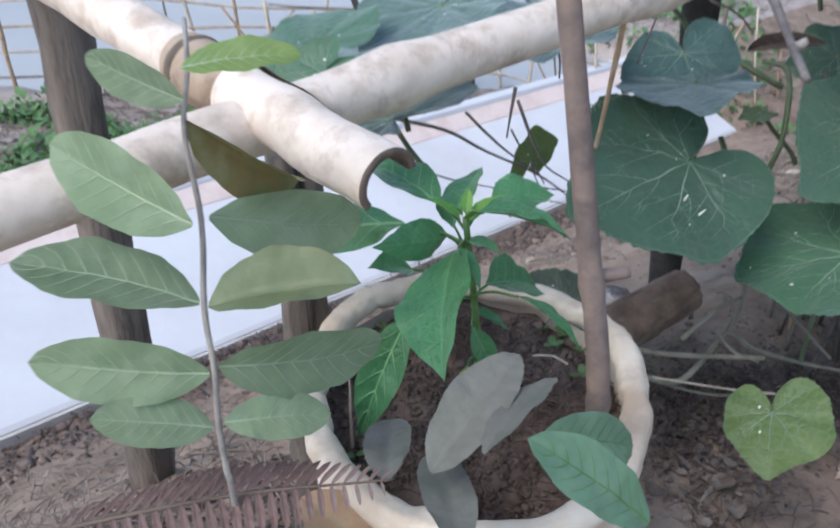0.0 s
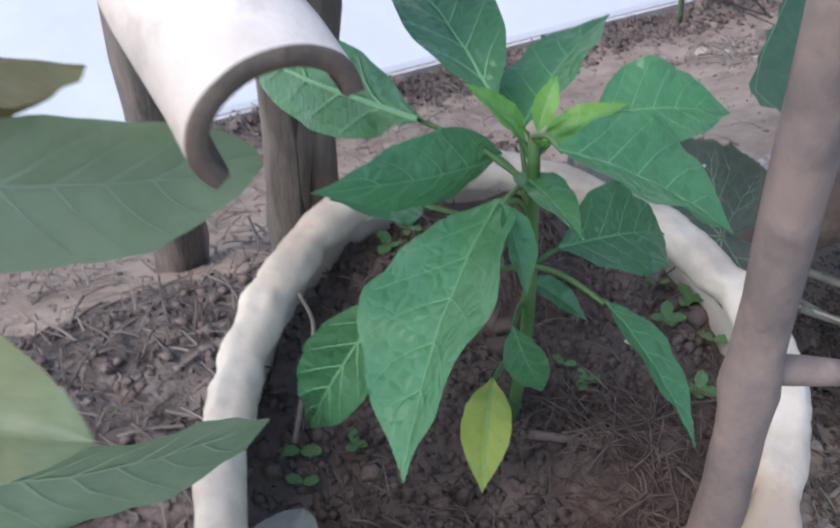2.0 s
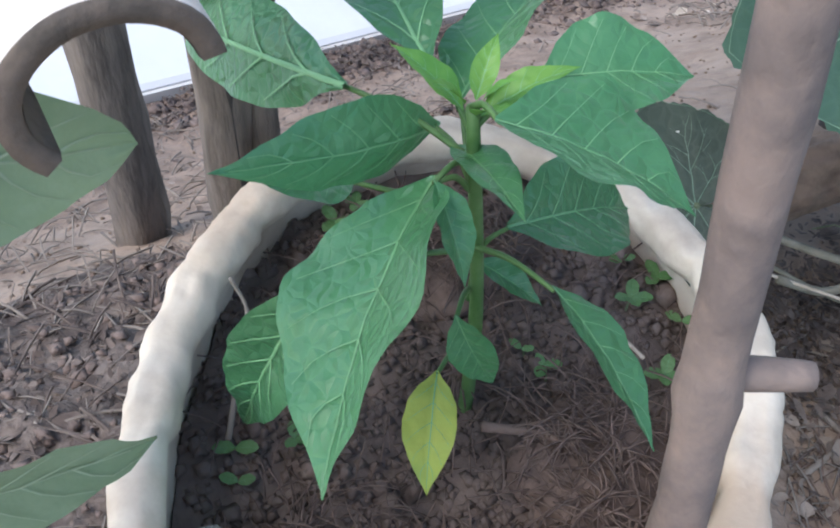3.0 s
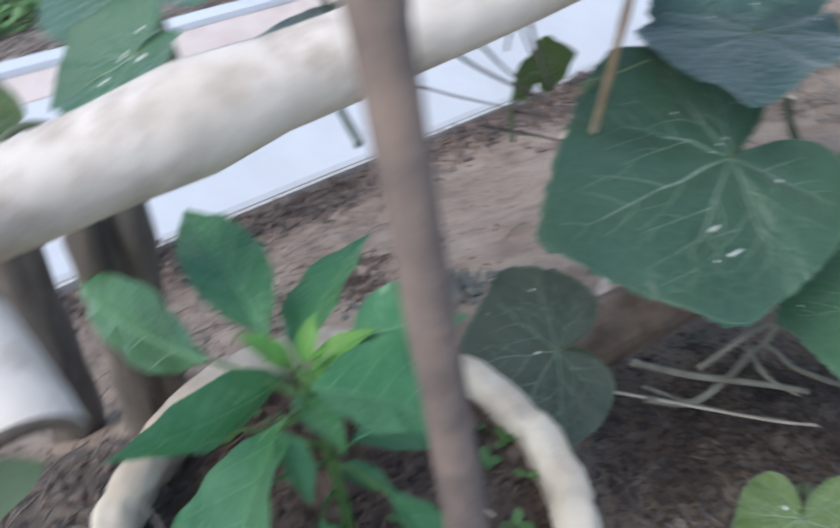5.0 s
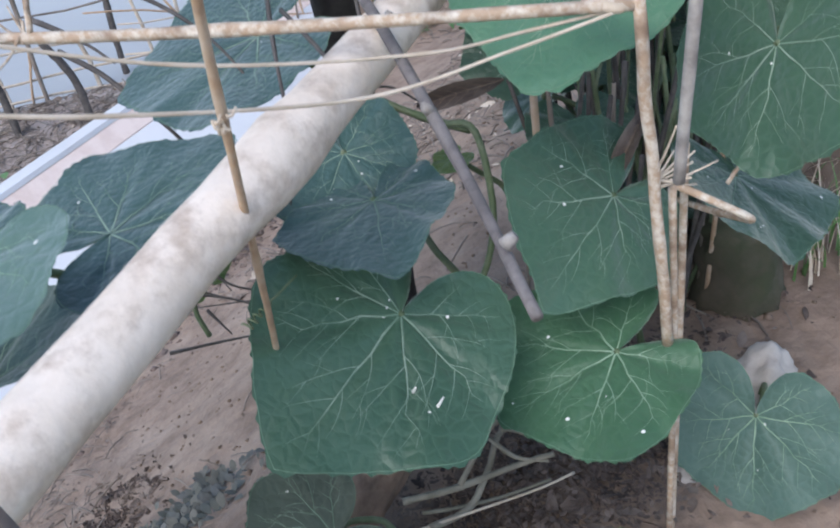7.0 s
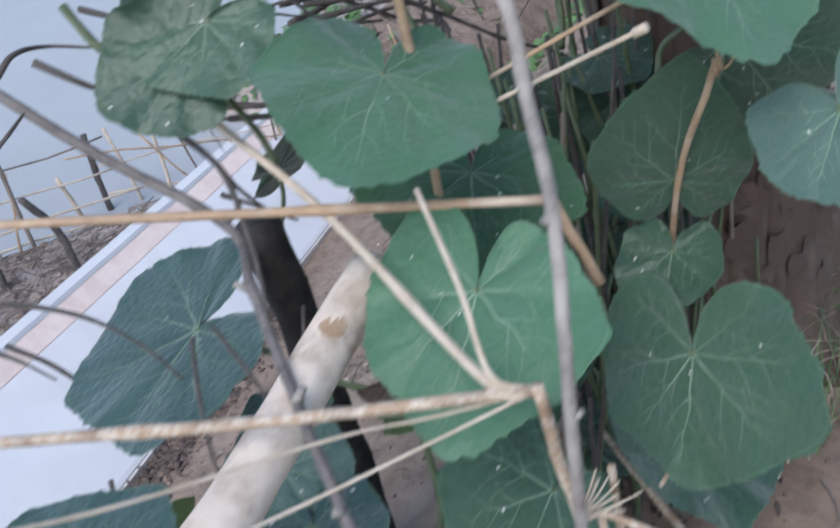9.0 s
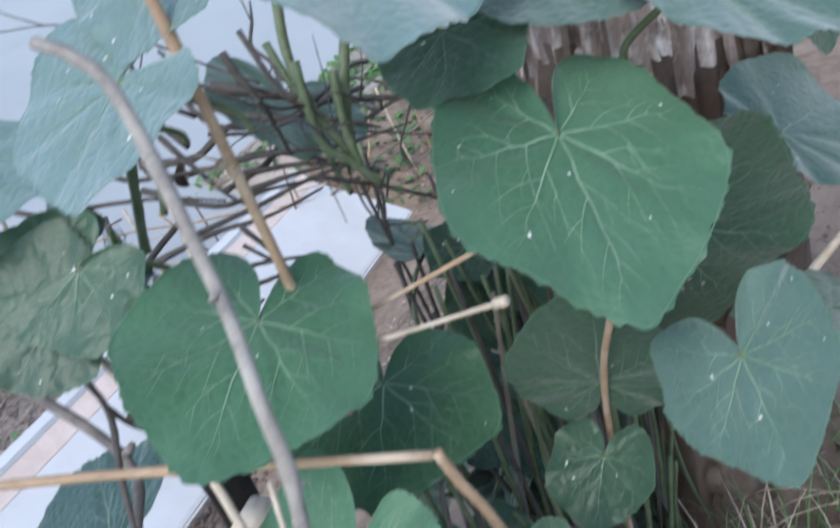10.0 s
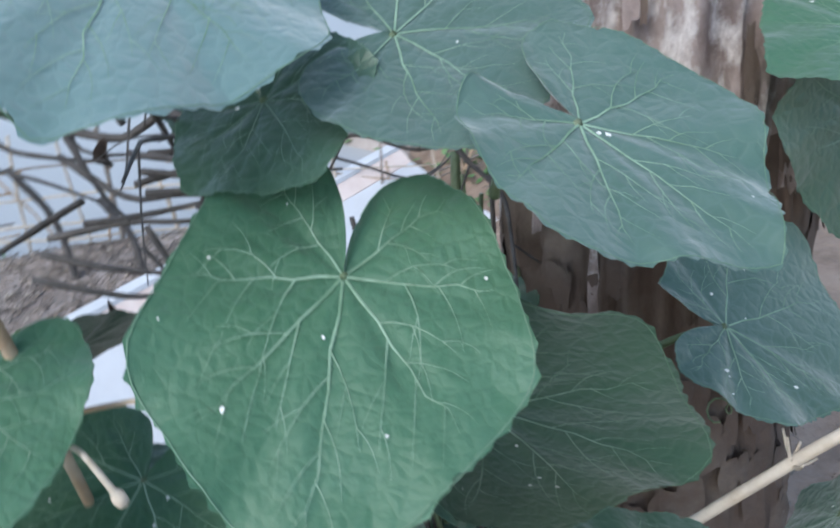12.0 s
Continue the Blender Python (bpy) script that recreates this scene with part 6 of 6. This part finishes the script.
def build_frond(points, label, seed):
    frond = thing("dry_frond", label, "dry frond")
    path = smooth_path(points, 14)
    part("midrib", tube(path, 0.0016, 6, end=0.0006), RED_BARK, frond)
    for i in range(2, len(path) - 1):
        d = (path[i + 1] - path[i - 1]).normalized()
        side = d.cross(Vector((0, 0, 1))).normalized()
        for sign in (-1, 1):
            ln = 0.034 * math.sin(math.pi * (0.15 + 0.8 * i / len(path)))
            long_leaf(frond, tuple(path[i]), tuple(side * sign + d * 0.35 + Vector((0, 0, -0.15))), (0.1, -0.2, 1), ln, 0.36, FROND, FROND, SAPLING_OUT, 2, 0.1, 0.03, i + seed)


build_frond(((-0.2258, 0.3485, 0.3036), (-0.1180, 0.3540, 0.3260), (-0.0210, 0.3440, 0.3470)), "reddish brown dried fern frond beside the grow bag", 1)
fallen = thing("fallen_leaf", "curled peach-brown fallen leaf beside the grow bag", "dry leaf")
DRY_PEACH = mat("peach dry leaf", (0.50, 0.33, 0.21), 0.7, (0.40, 0.25, 0.15), 30, 0.3, 90, translucent=0.2)
long_leaf(fallen, (-0.0280, 0.3860, 0.2420), (-0.6, 0.25, 0.35), (0.3, -0.7, 0.7), 0.068, 1.3, DRY_PEACH, SAPLING_VEIN, SAPLING_OUT, 6, 0.25, 0.08, 3)


# ---- low weeds round about ----
def weed_bit(rng):
    while True:
        s, d = rng.uniform(0.0, 2.2), rng.uniform(2.48, 3.6)
        p = land(s, d)
        if noise.noise((p.x * 1.9, p.y * 1.9, 17)) > 0.10 + 0.25 * ease(s - 1.2) and math.hypot(p.x - BAG_X, p.y - BAG_Y) > 0.2:
            break
    out, faces = [], []
    q, ln, up = rng.uniform(0, math.tau), rng.uniform(0.02, 0.06), rng.uniform(0.1, 1.8)
    p = p + Vector((0, 0, 0.10 * rng.random() ** 2 * rng.random()))
    ax, ay = Vector((math.cos(q), math.sin(q), up)).normalized(), Vector((-math.sin(q), math.cos(q), 0))
    for i in range(4):
        f = i / 3
        half = ln * 0.25 * math.sin(math.pi * (0.08 + 0.86 * f))
        for u in (-1, 1):
            out.append(tuple(p + ax * ln * f + ay * half * u + Vector((0, 0, -0.3 * ln * f * f))))
    for i in range(3):
        faces.append((i * 2, i * 2 + 1, i * 2 + 3, i * 2 + 2))
    return out, faces


scatter("low_weeds", 4200, weed_bit, WEED, "low green weeds among the litter", "weeds", 61)


# ---- dark rubble along the slab's foot, stalks under the leaves ----
def rubble_bit(rng):
    s = rng.uniform(-1.6, 2.4)
    d = lip_line(s)[0] - abs(rng.gauss(0, 0.07))
    p = land(s, d)
    r = rng.uniform(0.003, 0.012) * (1.7 if rng.random() < 0.1 else 1)
    out = [tuple(p + Vector((x * r * rng.uniform(0.4, 1.9), y * r * rng.uniform(0.4, 1.9), z * r * rng.uniform(0.2, 0.8) + r * 0.2)))
           for x, y, z in ((1, 0, 0), (-1, 0, 0), (0, 1, 0), (0, -1, 0), (0, 0, 1), (0, 0, -1))]
    return out, [(0, 2, 4), (2, 1, 4), (1, 3, 4), (3, 0, 4), (2, 0, 5), (1, 2, 5), (3, 1, 5), (0, 3, 5)]


scatter("dark_rubble", 3200, rubble_bit, DARK_SOIL, "dark clods along the foot of the slab", "clods", 71)


def build_stalks():
    """Leaf stalks and dry stems that stand close together under the leaves."""
    rng = random.Random(81)
    for k in range(95):
        x, y = rng.uniform(0.50, 1.0), rng.uniform(0.0, 1.0)
        y = 0.82 + 0.42 * x + 0.16 * (y - 0.5)
        z, tall = height(x, y), rng.uniform(0.25, 0.62)
        lean = Vector((rng.uniform(-0.07, 0.07), rng.uniform(-0.07, 0.07), tall))
        p = Vector((x, y, z - 0.02))
        path = smooth_path((p, p + lean * 0.5 + Vector((rng.uniform(-0.02, 0.02), rng.uniform(-0.02, 0.02), 0)), p + lean), 4)
        part("leaf_stalk", tube(path, rng.uniform(0.0025, 0.005), 7, end=0.0025, rough=0.2), rng.choice((GREEN_STEM, GREEN_STEM, TWIG, DARK_STEM)), vine, "upright stalk under the leaves")
    # a thicket of taller stems behind them
    for k in range(34):
        p = Vector((rng.uniform(0.69, 0.92), rng.uniform(1.16, 1.40), 0))
        p.z = height(p.x, p.y) - 0.02
        top = Vector((p.x + rng.uniform(-0.08, 0.08), p.y + rng.uniform(-0.06, 0.06), rng.uniform(0.45, 0.64)))
        path = smooth_path((p, p.lerp(top, 0.5) + Vector((rng.uniform(-0.03, 0.03), rng.uniform(-0.02, 0.02), 0)), top), 4)
        part("leaf_stalk", tube(path, rng.uniform(0.003, 0.006), 7, end=0.0025, rough=0.2), rng.choice((GREEN_STEM, DARK_STEM, DARK_STEM)), vine, "upright stalk under the leaves")


build_stalks()


# ---- flower bud and marks among the leaves ----
def bud(at, ahead, size):
    at, d = Vector(at), Vector(ahead).normalized()
    stem = part("flower_bud", tube([at + d * size * f for f in (0, 0.12, 0.3, 0.5, 0.7, 0.85, 0.97)], size * 0.2, 10, end=size * 0.1, nodes=(0.5,), rough=0.3), WEED, vine, "pale green unopened flower bud")
    for k in range(5):
        q = math.tau * k / 5
        u = d.cross(Vector((0.2, 0.4, 0.9))).normalized()
        w = u * math.cos(q) + d.cross(u) * math.sin(q)
        part("sepal", tube([at + d * size * 0.2 + w * size * 0.2, at + d * size * 0.6 + w * size * 0.34, at + d * size * 1.1 + w * size * 0.22], size * 0.05, 5, end=size * 0.01), GREEN_STEM, stem, "thin green sepal")


bud((0.4069, 1.2473, 0.6812), (0.1, 0.1, 1), 0.03)
bud((0.3281, 1.1495, 0.7038), (-0.3, 0.2, 1), 0.018)
bud((0.3174, 1.1543, 0.7185), (-0.6, 0.2, 0.8), 0.014)
bud((0.3397, 1.1459, 0.6989), (0.3, -0.4, 0.6), 0.012)


def grass_blade(rng):
    x, y = rng.uniform(0.86, 1.14), rng.uniform(0.0, 1.0)
    y = 0.80 + 0.20 * x + 0.22 * y
    p, q, ln, w = Vector((x, y, height(x, y))), rng.uniform(0, math.tau), rng.uniform(0.05, 0.24), rng.uniform(0.0012, 0.003)
    lean, side = Vector((math.cos(q), math.sin(q), 0)) * rng.uniform(0.1, 0.7), Vector((-math.sin(q), math.cos(q), 0))
    out = []
    for i in range(6):
        f = i / 5
        c = p + lean * ln * f * f + Vector((0, 0, ln * f * (1 - 0.3 * f)))
        out += [tuple(c - side * w * (1.02 - f)), tuple(c + side * w * (1.02 - f) + Vector((0, 0, 0.0006)))]
    return out, [(2 * i, 2 * i + 1, 2 * i + 3, 2 * i + 2) for i in range(5)]


scatter("grass_blades", 160, grass_blade, WEED, "thin green grass under the squash leaves", "grass", 91)
scatter("dry_grass", 120, grass_blade, STRAW, "thin dry straw-coloured grass under the squash leaves", "dry grass", 92)


# ---- dark humus, dead leaves and white marks under and on the squash leaves ----
HUMUS = mat("dark leaf mould", (0.115, 0.086, 0.074), 0.95, (0.06, 0.046, 0.042), 30, 0.5, 90, (0.22, 0.175, 0.15), 12)


def humus_bit(rng):
    while True:
        u, v = rng.gauss(0, 0.5), rng.gauss(0, 0.5)
        x, y = 0.42 + 0.26 * u - 0.02 * v, 0.90 + 0.07 * u + 0.12 * v
        if math.hypot(x - BAG_X, y - BAG_Y) > 0.17:
            break
    q, ln = rng.uniform(0, math.tau), rng.uniform(0.003, 0.010) * (2.4 if rng.random() < 0.05 else 1)
    w = ln * rng.uniform(0.10, 0.42)
    p = Vector((x, y, height(x, y) + rng.uniform(0.0, 0.018)))
    ax, ay = Vector((math.cos(q), math.sin(q), rng.uniform(-0.4, 0.4))), Vector((-math.sin(q), math.cos(q), rng.uniform(-0.5, 0.5)))
    out, curl = [], rng.uniform(-0.4, 0.6)
    for i in range(5):
        f = i / 4
        half = w * math.sin(math.pi * (0.06 + 0.88 * f))
        for k in (-1, 0, 1):
            out.append(tuple(p + ax * ln * (f - 0.5) + ay * half * k * rng.uniform(0.7, 1.1) + Vector((0, 0, curl * half * abs(k)))))
    return out, [(i * 3 + k, i * 3 + k + 1, i * 3 + k + 4, i * 3 + k + 3) for i in range(4) for k in range(2)]


scatter("leaf_mould", 7000, humus_bit, HUMUS, "dark rotting leaf mould under the squash leaves", "leaf mould", 95)


def build_dead_leaf(base, tip, normal, length, width, label):
    leaf = thing("dead_leaf", label, "dead leaf")
    long_leaf(leaf, base, tip, normal, length, width * 0.6, HUMUS, CRUMB, SAPLING_OUT, 6, 0.9, 0.22, base[0] * 40)


build_dead_leaf((0.4584, 0.9895, 0.4115), (-0.860, 0.465, -0.211), (-0.510, -0.760, 0.403), 0.0860, 0.9, "dark brown dead leaf hanging on the vine")
build_dead_leaf((0.5439, 0.8911, 0.3923), (-0.549, -0.028, -0.835), (-0.612, -0.668, 0.424), 0.0737, 0.9, "withered brown leaf hanging beside the cane")
build_dead_leaf((0.5128, 1.4913, 0.6702), (-0.175, 0.155, -0.972), (-0.490, -0.870, -0.050), 0.0406, 1.6, "shrivelled dark leaf on a dry twig")
build_dead_leaf((0.4821, 1.3885, 0.5236), (0.224, 0.264, -0.938), (0.228, -0.950, -0.213), 0.0288, 1.2, "dark shrivelled leaf hanging from a twig")
for c, along in (((0.2478, 0.7559, 0.3254), (0.1, -0.3, 0.5)), ((0.2613, 0.7442, 0.3151), (0.4, 0.1, 0.3))):
    c, d = Vector(c), Vector(along).normalized()
    bm = tube([c - d * 0.004, c - d * 0.001, c + d * 0.002, c + d * 0.0045], 0.0014, 7, end=0.0006, rough=0.5, seed=3)
    part("white_mark", bm, PETAL, vine, "white dropping on the leaf")


def build_tangle(a, b, count, seed, reach=(0.10, 0.32)):
    """Thin dry stems that cross and fork between two points."""
    rng = random.Random(seed)
    a, b = Vector(a), Vector(b)
    for _ in range(count):
        p = a.lerp(b, rng.random()) + Vector((rng.gauss(0, 0.05), rng.gauss(0, 0.05), rng.gauss(0, 0.05)))
        way = ((b - a).normalized() * rng.choice((-1, 1)) + Vector((rng.gauss(0, 0.5), rng.gauss(0, 0.5), rng.gauss(0, 0.45)))).normalized()
        step, pts = rng.uniform(*reach) / 5, [p]
        for _ in range(5):
            way = (way + 0.35 * Vector((rng.gauss(0, 1), rng.gauss(0, 1), rng.gauss(0, 0.8)))).normalized()
            pts.append(pts[-1] + way * step)
        dark_stem(pts, rng.uniform(0.0018, 0.0048))
        for k in (2, 4):
            side = (way + Vector((rng.gauss(0, 0.9), rng.gauss(0, 0.9), rng.gauss(0, 0.9)))).normalized()
            dark_stem([pts[k], pts[k] + side * step * 0.8, pts[k] + side * step * 1.3 + Vector((0, 0, rng.uniform(-0.02, 0.02)))], 0.0012)


build_tangle((0.5207, 1.3793, 0.8196), (0.6045, 1.3786, 0.7356), 4, 1)
build_tangle((0.5819, 1.3926, 0.7490), (0.7562, 1.3884, 0.6536), 5, 2, (0.2, 0.42))
build_tangle((0.4768, 1.4219, 0.7033), (0.6847, 1.5002, 0.6019), 6, 3, (0.2, 0.45))
build_tangle((0.4748, 1.4996, 0.6665), (0.6402, 1.4839, 0.6451), 3, 4, (0.2, 0.4))


def build_hidden_leaves():
    """Smaller leaves in the shade of the large ones."""
    rng = random.Random(101)
    for _ in range(26):
        x = rng.uniform(0.56, 0.98)
        y = 0.90 + 0.42 * x + rng.uniform(-0.10, 0.12)
        z = height(x, y) + rng.uniform(0.08, 0.42)
        q = rng.uniform(0, math.tau)
        squash_leaf((x, y, z), (math.cos(q), math.sin(q), rng.uniform(-0.6, 0.1)), (rng.uniform(-0.5, 0.3), rng.uniform(-0.8, -0.1), 0.8), rng.uniform(0.055, 0.10), rng.uniform(0.85, 1.1))
    for _ in range(13):
        q = rng.uniform(0, math.tau)
        squash_leaf((rng.uniform(0.70, 0.90), rng.uniform(1.20, 1.38), rng.uniform(0.22, 0.52)), (math.cos(q), math.sin(q), rng.uniform(-0.7, 0.0)), (rng.uniform(-0.5, 0.3), rng.uniform(-0.9, -0.3), 0.6), rng.uniform(0.06, 0.095), rng.uniform(0.85, 1.1))


build_hidden_leaves()


MULCH = mat("dark garden mulch", (0.125, 0.096, 0.084), 0.95, (0.20, 0.158, 0.135), 34, 1.0, 60, (0.06, 0.047, 0.043), 18, deep=0.012)


def mulch_height(x, y):
    """A thin heap of mulch beside the bag that runs out into the soil."""
    q = math.hypot((x + 0.26) / 0.33, (y - 0.62) / 0.36) + 0.22 * noise.noise((x * 7, y * 7, 2))
    lumps = 0.010 * noise.noise((x * 28, y * 28, 4)) + 0.006 * noise.noise((x * 70, y * 70, 9)) + 0.003 * noise.noise((x * 160, y * 160, 5))
    return height(x, y) - 0.012 + (0.026 + lumps) * ease((1.1 - q) / 0.35)


def build_mulch():
    n, verts = 110, []
    for j in range(n + 1):
        for i in range(n + 1):
            x, y = -0.68 + 0.84 * i / n, 0.16 + 0.92 * j / n
            verts.append((x, y, mulch_height(x, y)))
    w = n + 1
    data = bpy.data.meshes.new("mulch")
    data.from_pydata(verts, [], [(j * w + i, j * w + i + 1, (j + 1) * w + i + 1, (j + 1) * w + i) for j in range(n) for i in range(n)])
    data.materials.append(MULCH)
    data.shade_smooth()
    tagged(new("mulch", data), "dark crumbly mulch on the soil beside the grow bag", "mulch", kind="stuff")


build_mulch()


def left_place(rng):
    q, r = rng.uniform(0, math.tau), math.sqrt(rng.random())
    x, y = -0.25 + 0.25 * r * math.cos(q), 0.62 + 0.32 * r * math.sin(q)
    return Vector((x, y, mulch_height(x, y) + rng.uniform(0.000, 0.006)))


def left_mould(rng):
    out, faces = humus_bit(rng)
    shift = left_place(rng)
    c = Vector(out[7])
    return [tuple((Vector(v) - c) * 1.2 + shift) for v in out], faces


def left_clod(rng):
    out, faces = rubble_bit(rng)
    c, shift = sum((Vector(v) for v in out), Vector()) / len(out), left_place(rng)
    return [tuple((Vector(v) - c) * 0.6 + shift) for v in out], faces


def left_straw(rng):
    out, faces = straw_bit(rng)
    shift = left_place(rng) - Vector(out[4])
    return [tuple(Vector(v) + shift) for v in out], faces


scatter("leaf_mould", 2200, left_mould, HUMUS, "dark rotting leaf mould beside the grow bag", "leaf mould", 96)
scatter("dark_rubble", 700, left_clod, DARK_SOIL, "dark clods of soil beside the grow bag", "clods", 94)
scatter("straw_litter", 300, left_straw, TWIG, "grey dry fibres and twigs beside the grow bag", "straw", 98)
scatter("dry_fibres", 350, left_straw, HUMUS, "brown dry fibres beside the grow bag", "fibres", 99)


def foot_mould(rng):
    """Dark mould that has gathered along the slab's lower edge."""
    out, faces = humus_bit(rng)
    s = rng.uniform(-0.4, 2.4)
    if noise.noise((s * 5, 3, 1)) < rng.uniform(-0.5, 0.3):
        s = rng.uniform(0.55, 1.3)
    shift = land(s, lip_line(s)[0] - abs(rng.gauss(0, 0.075)) - 0.006, 0.045 * rng.random() * max(0.15, 0.6 + noise.noise((s * 7, 1, 4))))
    c = Vector(out[7])
    return [tuple((Vector(v) - c) * 1.5 + shift) for v in out], faces


def slope_mould(rng):
    out, faces = humus_bit(rng)
    x, y = -0.12 + rng.gauss(0, 0.055), 1.40 + rng.gauss(0, 0.07)
    c = Vector(out[7])
    return [tuple((Vector(v) - c) * 1.3 + Vector((x, y, height(x, y) + rng.uniform(0.001, 0.008)))) for v in out], faces


scatter("leaf_mould", 600, slope_mould, HUMUS, "dark patch of leaf mould on the bare slope", "leaf mould", 93)
scatter("leaf_mould", 3000, foot_mould, HUMUS, "dark leaf mould along the foot of the slab", "leaf mould", 95)


def tuft_bit(rng):
    x, y = 0.03 + rng.gauss(0, 0.045), 1.22 + rng.gauss(0, 0.035)
    p, q, ln = Vector((x, y, height(x, y))), rng.uniform(0, math.tau), rng.uniform(0.010, 0.026)
    ax, ay = Vector((math.cos(q), math.sin(q), rng.uniform(0.2, 1.6))).normalized(), Vector((-math.sin(q), math.cos(q), 0))
    out = []
    for i in range(4):
        f = i / 3
        half = ln * 0.24 * math.sin(math.pi * (0.08 + 0.86 * f))
        for u in (-1, 1):
            out.append(tuple(p + ax * ln * (f + 0.2) + ay * half * u + Vector((0, 0, -0.3 * ln * f * f))))
    return out, [(i * 2, i * 2 + 1, i * 2 + 3, i * 2 + 2) for i in range(3)]


scatter("low_weeds", 420, tuft_bit, SAPLING_DULL, "small grey-green weeds on the slope before the slab", "weeds", 97)


# ---- litter on the far bank and beyond the slab's end ----
def far_place(rng):
    if rng.random() < 0.6:
        while True:
            p = land(rng.uniform(0.2, 3.4), rng.uniform(2.46, 3.6))
            if p.y < 3.85:
                return p
    if rng.random() < 0.5:
        return land(rng.uniform(3.45, 5.4), rng.uniform(1.3, 3.0))
    return land(rng.uniform(1.6, 3.4), rng.uniform(0.75, 1.58))


def moved(build):
    def bit(rng):
        out, faces = build(rng)
        c = sum((Vector(v) for v in out), Vector()) / len(out)
        p = far_place(rng)
        return [tuple((Vector(v) - c) * 1.5 + p + Vector((0, 0, 0.006))) for v in out], faces
    return bit


scatter("straw_litter", 4200, moved(straw_bit), TWIG, "dry straw and twigs on the far bank", "straw", 111)
scatter("leaf_litter", 3000, moved(leaf_bit), LITTER, "brown dry leaves on the far bank", "dry leaves", 112)
scatter("leaf_litter", 1500, moved(leaf_bit), STRAW, "pale dry leaves on the far bank", "dry leaves", 113)
scatter("leaf_mould", 2400, moved(humus_bit), HUMUS, "dark rotting leaves on the far bank", "leaf mould", 114)


def end_weed(rng):
    out, faces = weed_bit(rng)
    while True:
        p = land(rng.uniform(3.5, 5.6), rng.uniform(1.0, 3.2))
        if noise.noise((p.x * 1.6, p.y * 1.6, 21)) > 0.0:
            break
    c = Vector(out[0])
    return [tuple((Vector(v) - c) * 1.3 + p) for v in out], faces


scatter("low_weeds", 1500, end_weed, WEED, "low green weeds past the end of the slab", "weeds", 115)


# ---- roots and fibres on the bare soil beside the bag ----
def on_soil(points, up=0.003):
    return [Vector((x, y, height(x, y) + up)) for x, y in points]


rod("dry_root", on_soil(((0.319, 0.787), (0.338, 0.767), (0.320, 0.745), (0.302, 0.724), (0.301, 0.705))), 0.0030, TWIG, "crooked pale brown root on the soil", "root", end=0.0018)
rod("dry_root", on_soil(((0.322, 0.686), (0.341, 0.675), (0.370, 0.668), (0.42, 0.66))), 0.0022, STRAW, "pale dry root on the soil", "root", end=0.0014)
rod("dry_root", on_soil(((0.315, 0.780), (0.318, 0.733), (0.334, 0.691))), 0.0016, COIR, "thin dark root on the soil", "root", end=0.001)
rod("dry_root", on_soil(((0.281, 0.835), (0.310, 0.854), (0.344, 0.847)), 0.006), 0.0016, TWIG, "thin grey root on the soil", "root", end=0.001)
rod("dry_root", on_soil(((0.257, 0.810), (0.319, 0.878)), 0.008), 0.0014, TWIG, "straight thin grey stalk on the soil", "root", end=0.001)


def beside_straw(rng):
    out, faces = straw_bit(rng)
    x, y = 0.285 + abs(rng.gauss(0, 0.07)), 0.74 + rng.gauss(0, 0.10)
    shift = Vector((x, y, height(x, y) + rng.uniform(0.0, 0.006))) - Vector(out[4])
    c = Vector(out[4]) + shift
    return [tuple(c + (Vector(v) + shift - c) * 0.6) for v in out], faces


def beside_leaf(rng):
    out, faces = leaf_bit(rng)
    x, y = 0.275 + abs(rng.gauss(0, 0.05)), 0.76 + rng.gauss(0, 0.07)
    c = Vector(out[7])
    shift = Vector((x, y, height(x, y) + rng.uniform(0.001, 0.006)))
    return [tuple((Vector(v) - c) * 1.5 + shift) for v in out], faces


scatter("straw_litter", 170, beside_straw, TWIG, "grey dry fibres on the soil beside the grow bag", "straw", 121)
scatter("dry_fibres", 200, beside_straw, COIR, "brown dry fibres on the soil beside the grow bag", "fibres", 123)
scatter("leaf_litter", 170, beside_leaf, LITTER, "brown scraps of dry leaves beside the grow bag", "dry leaves", 122)
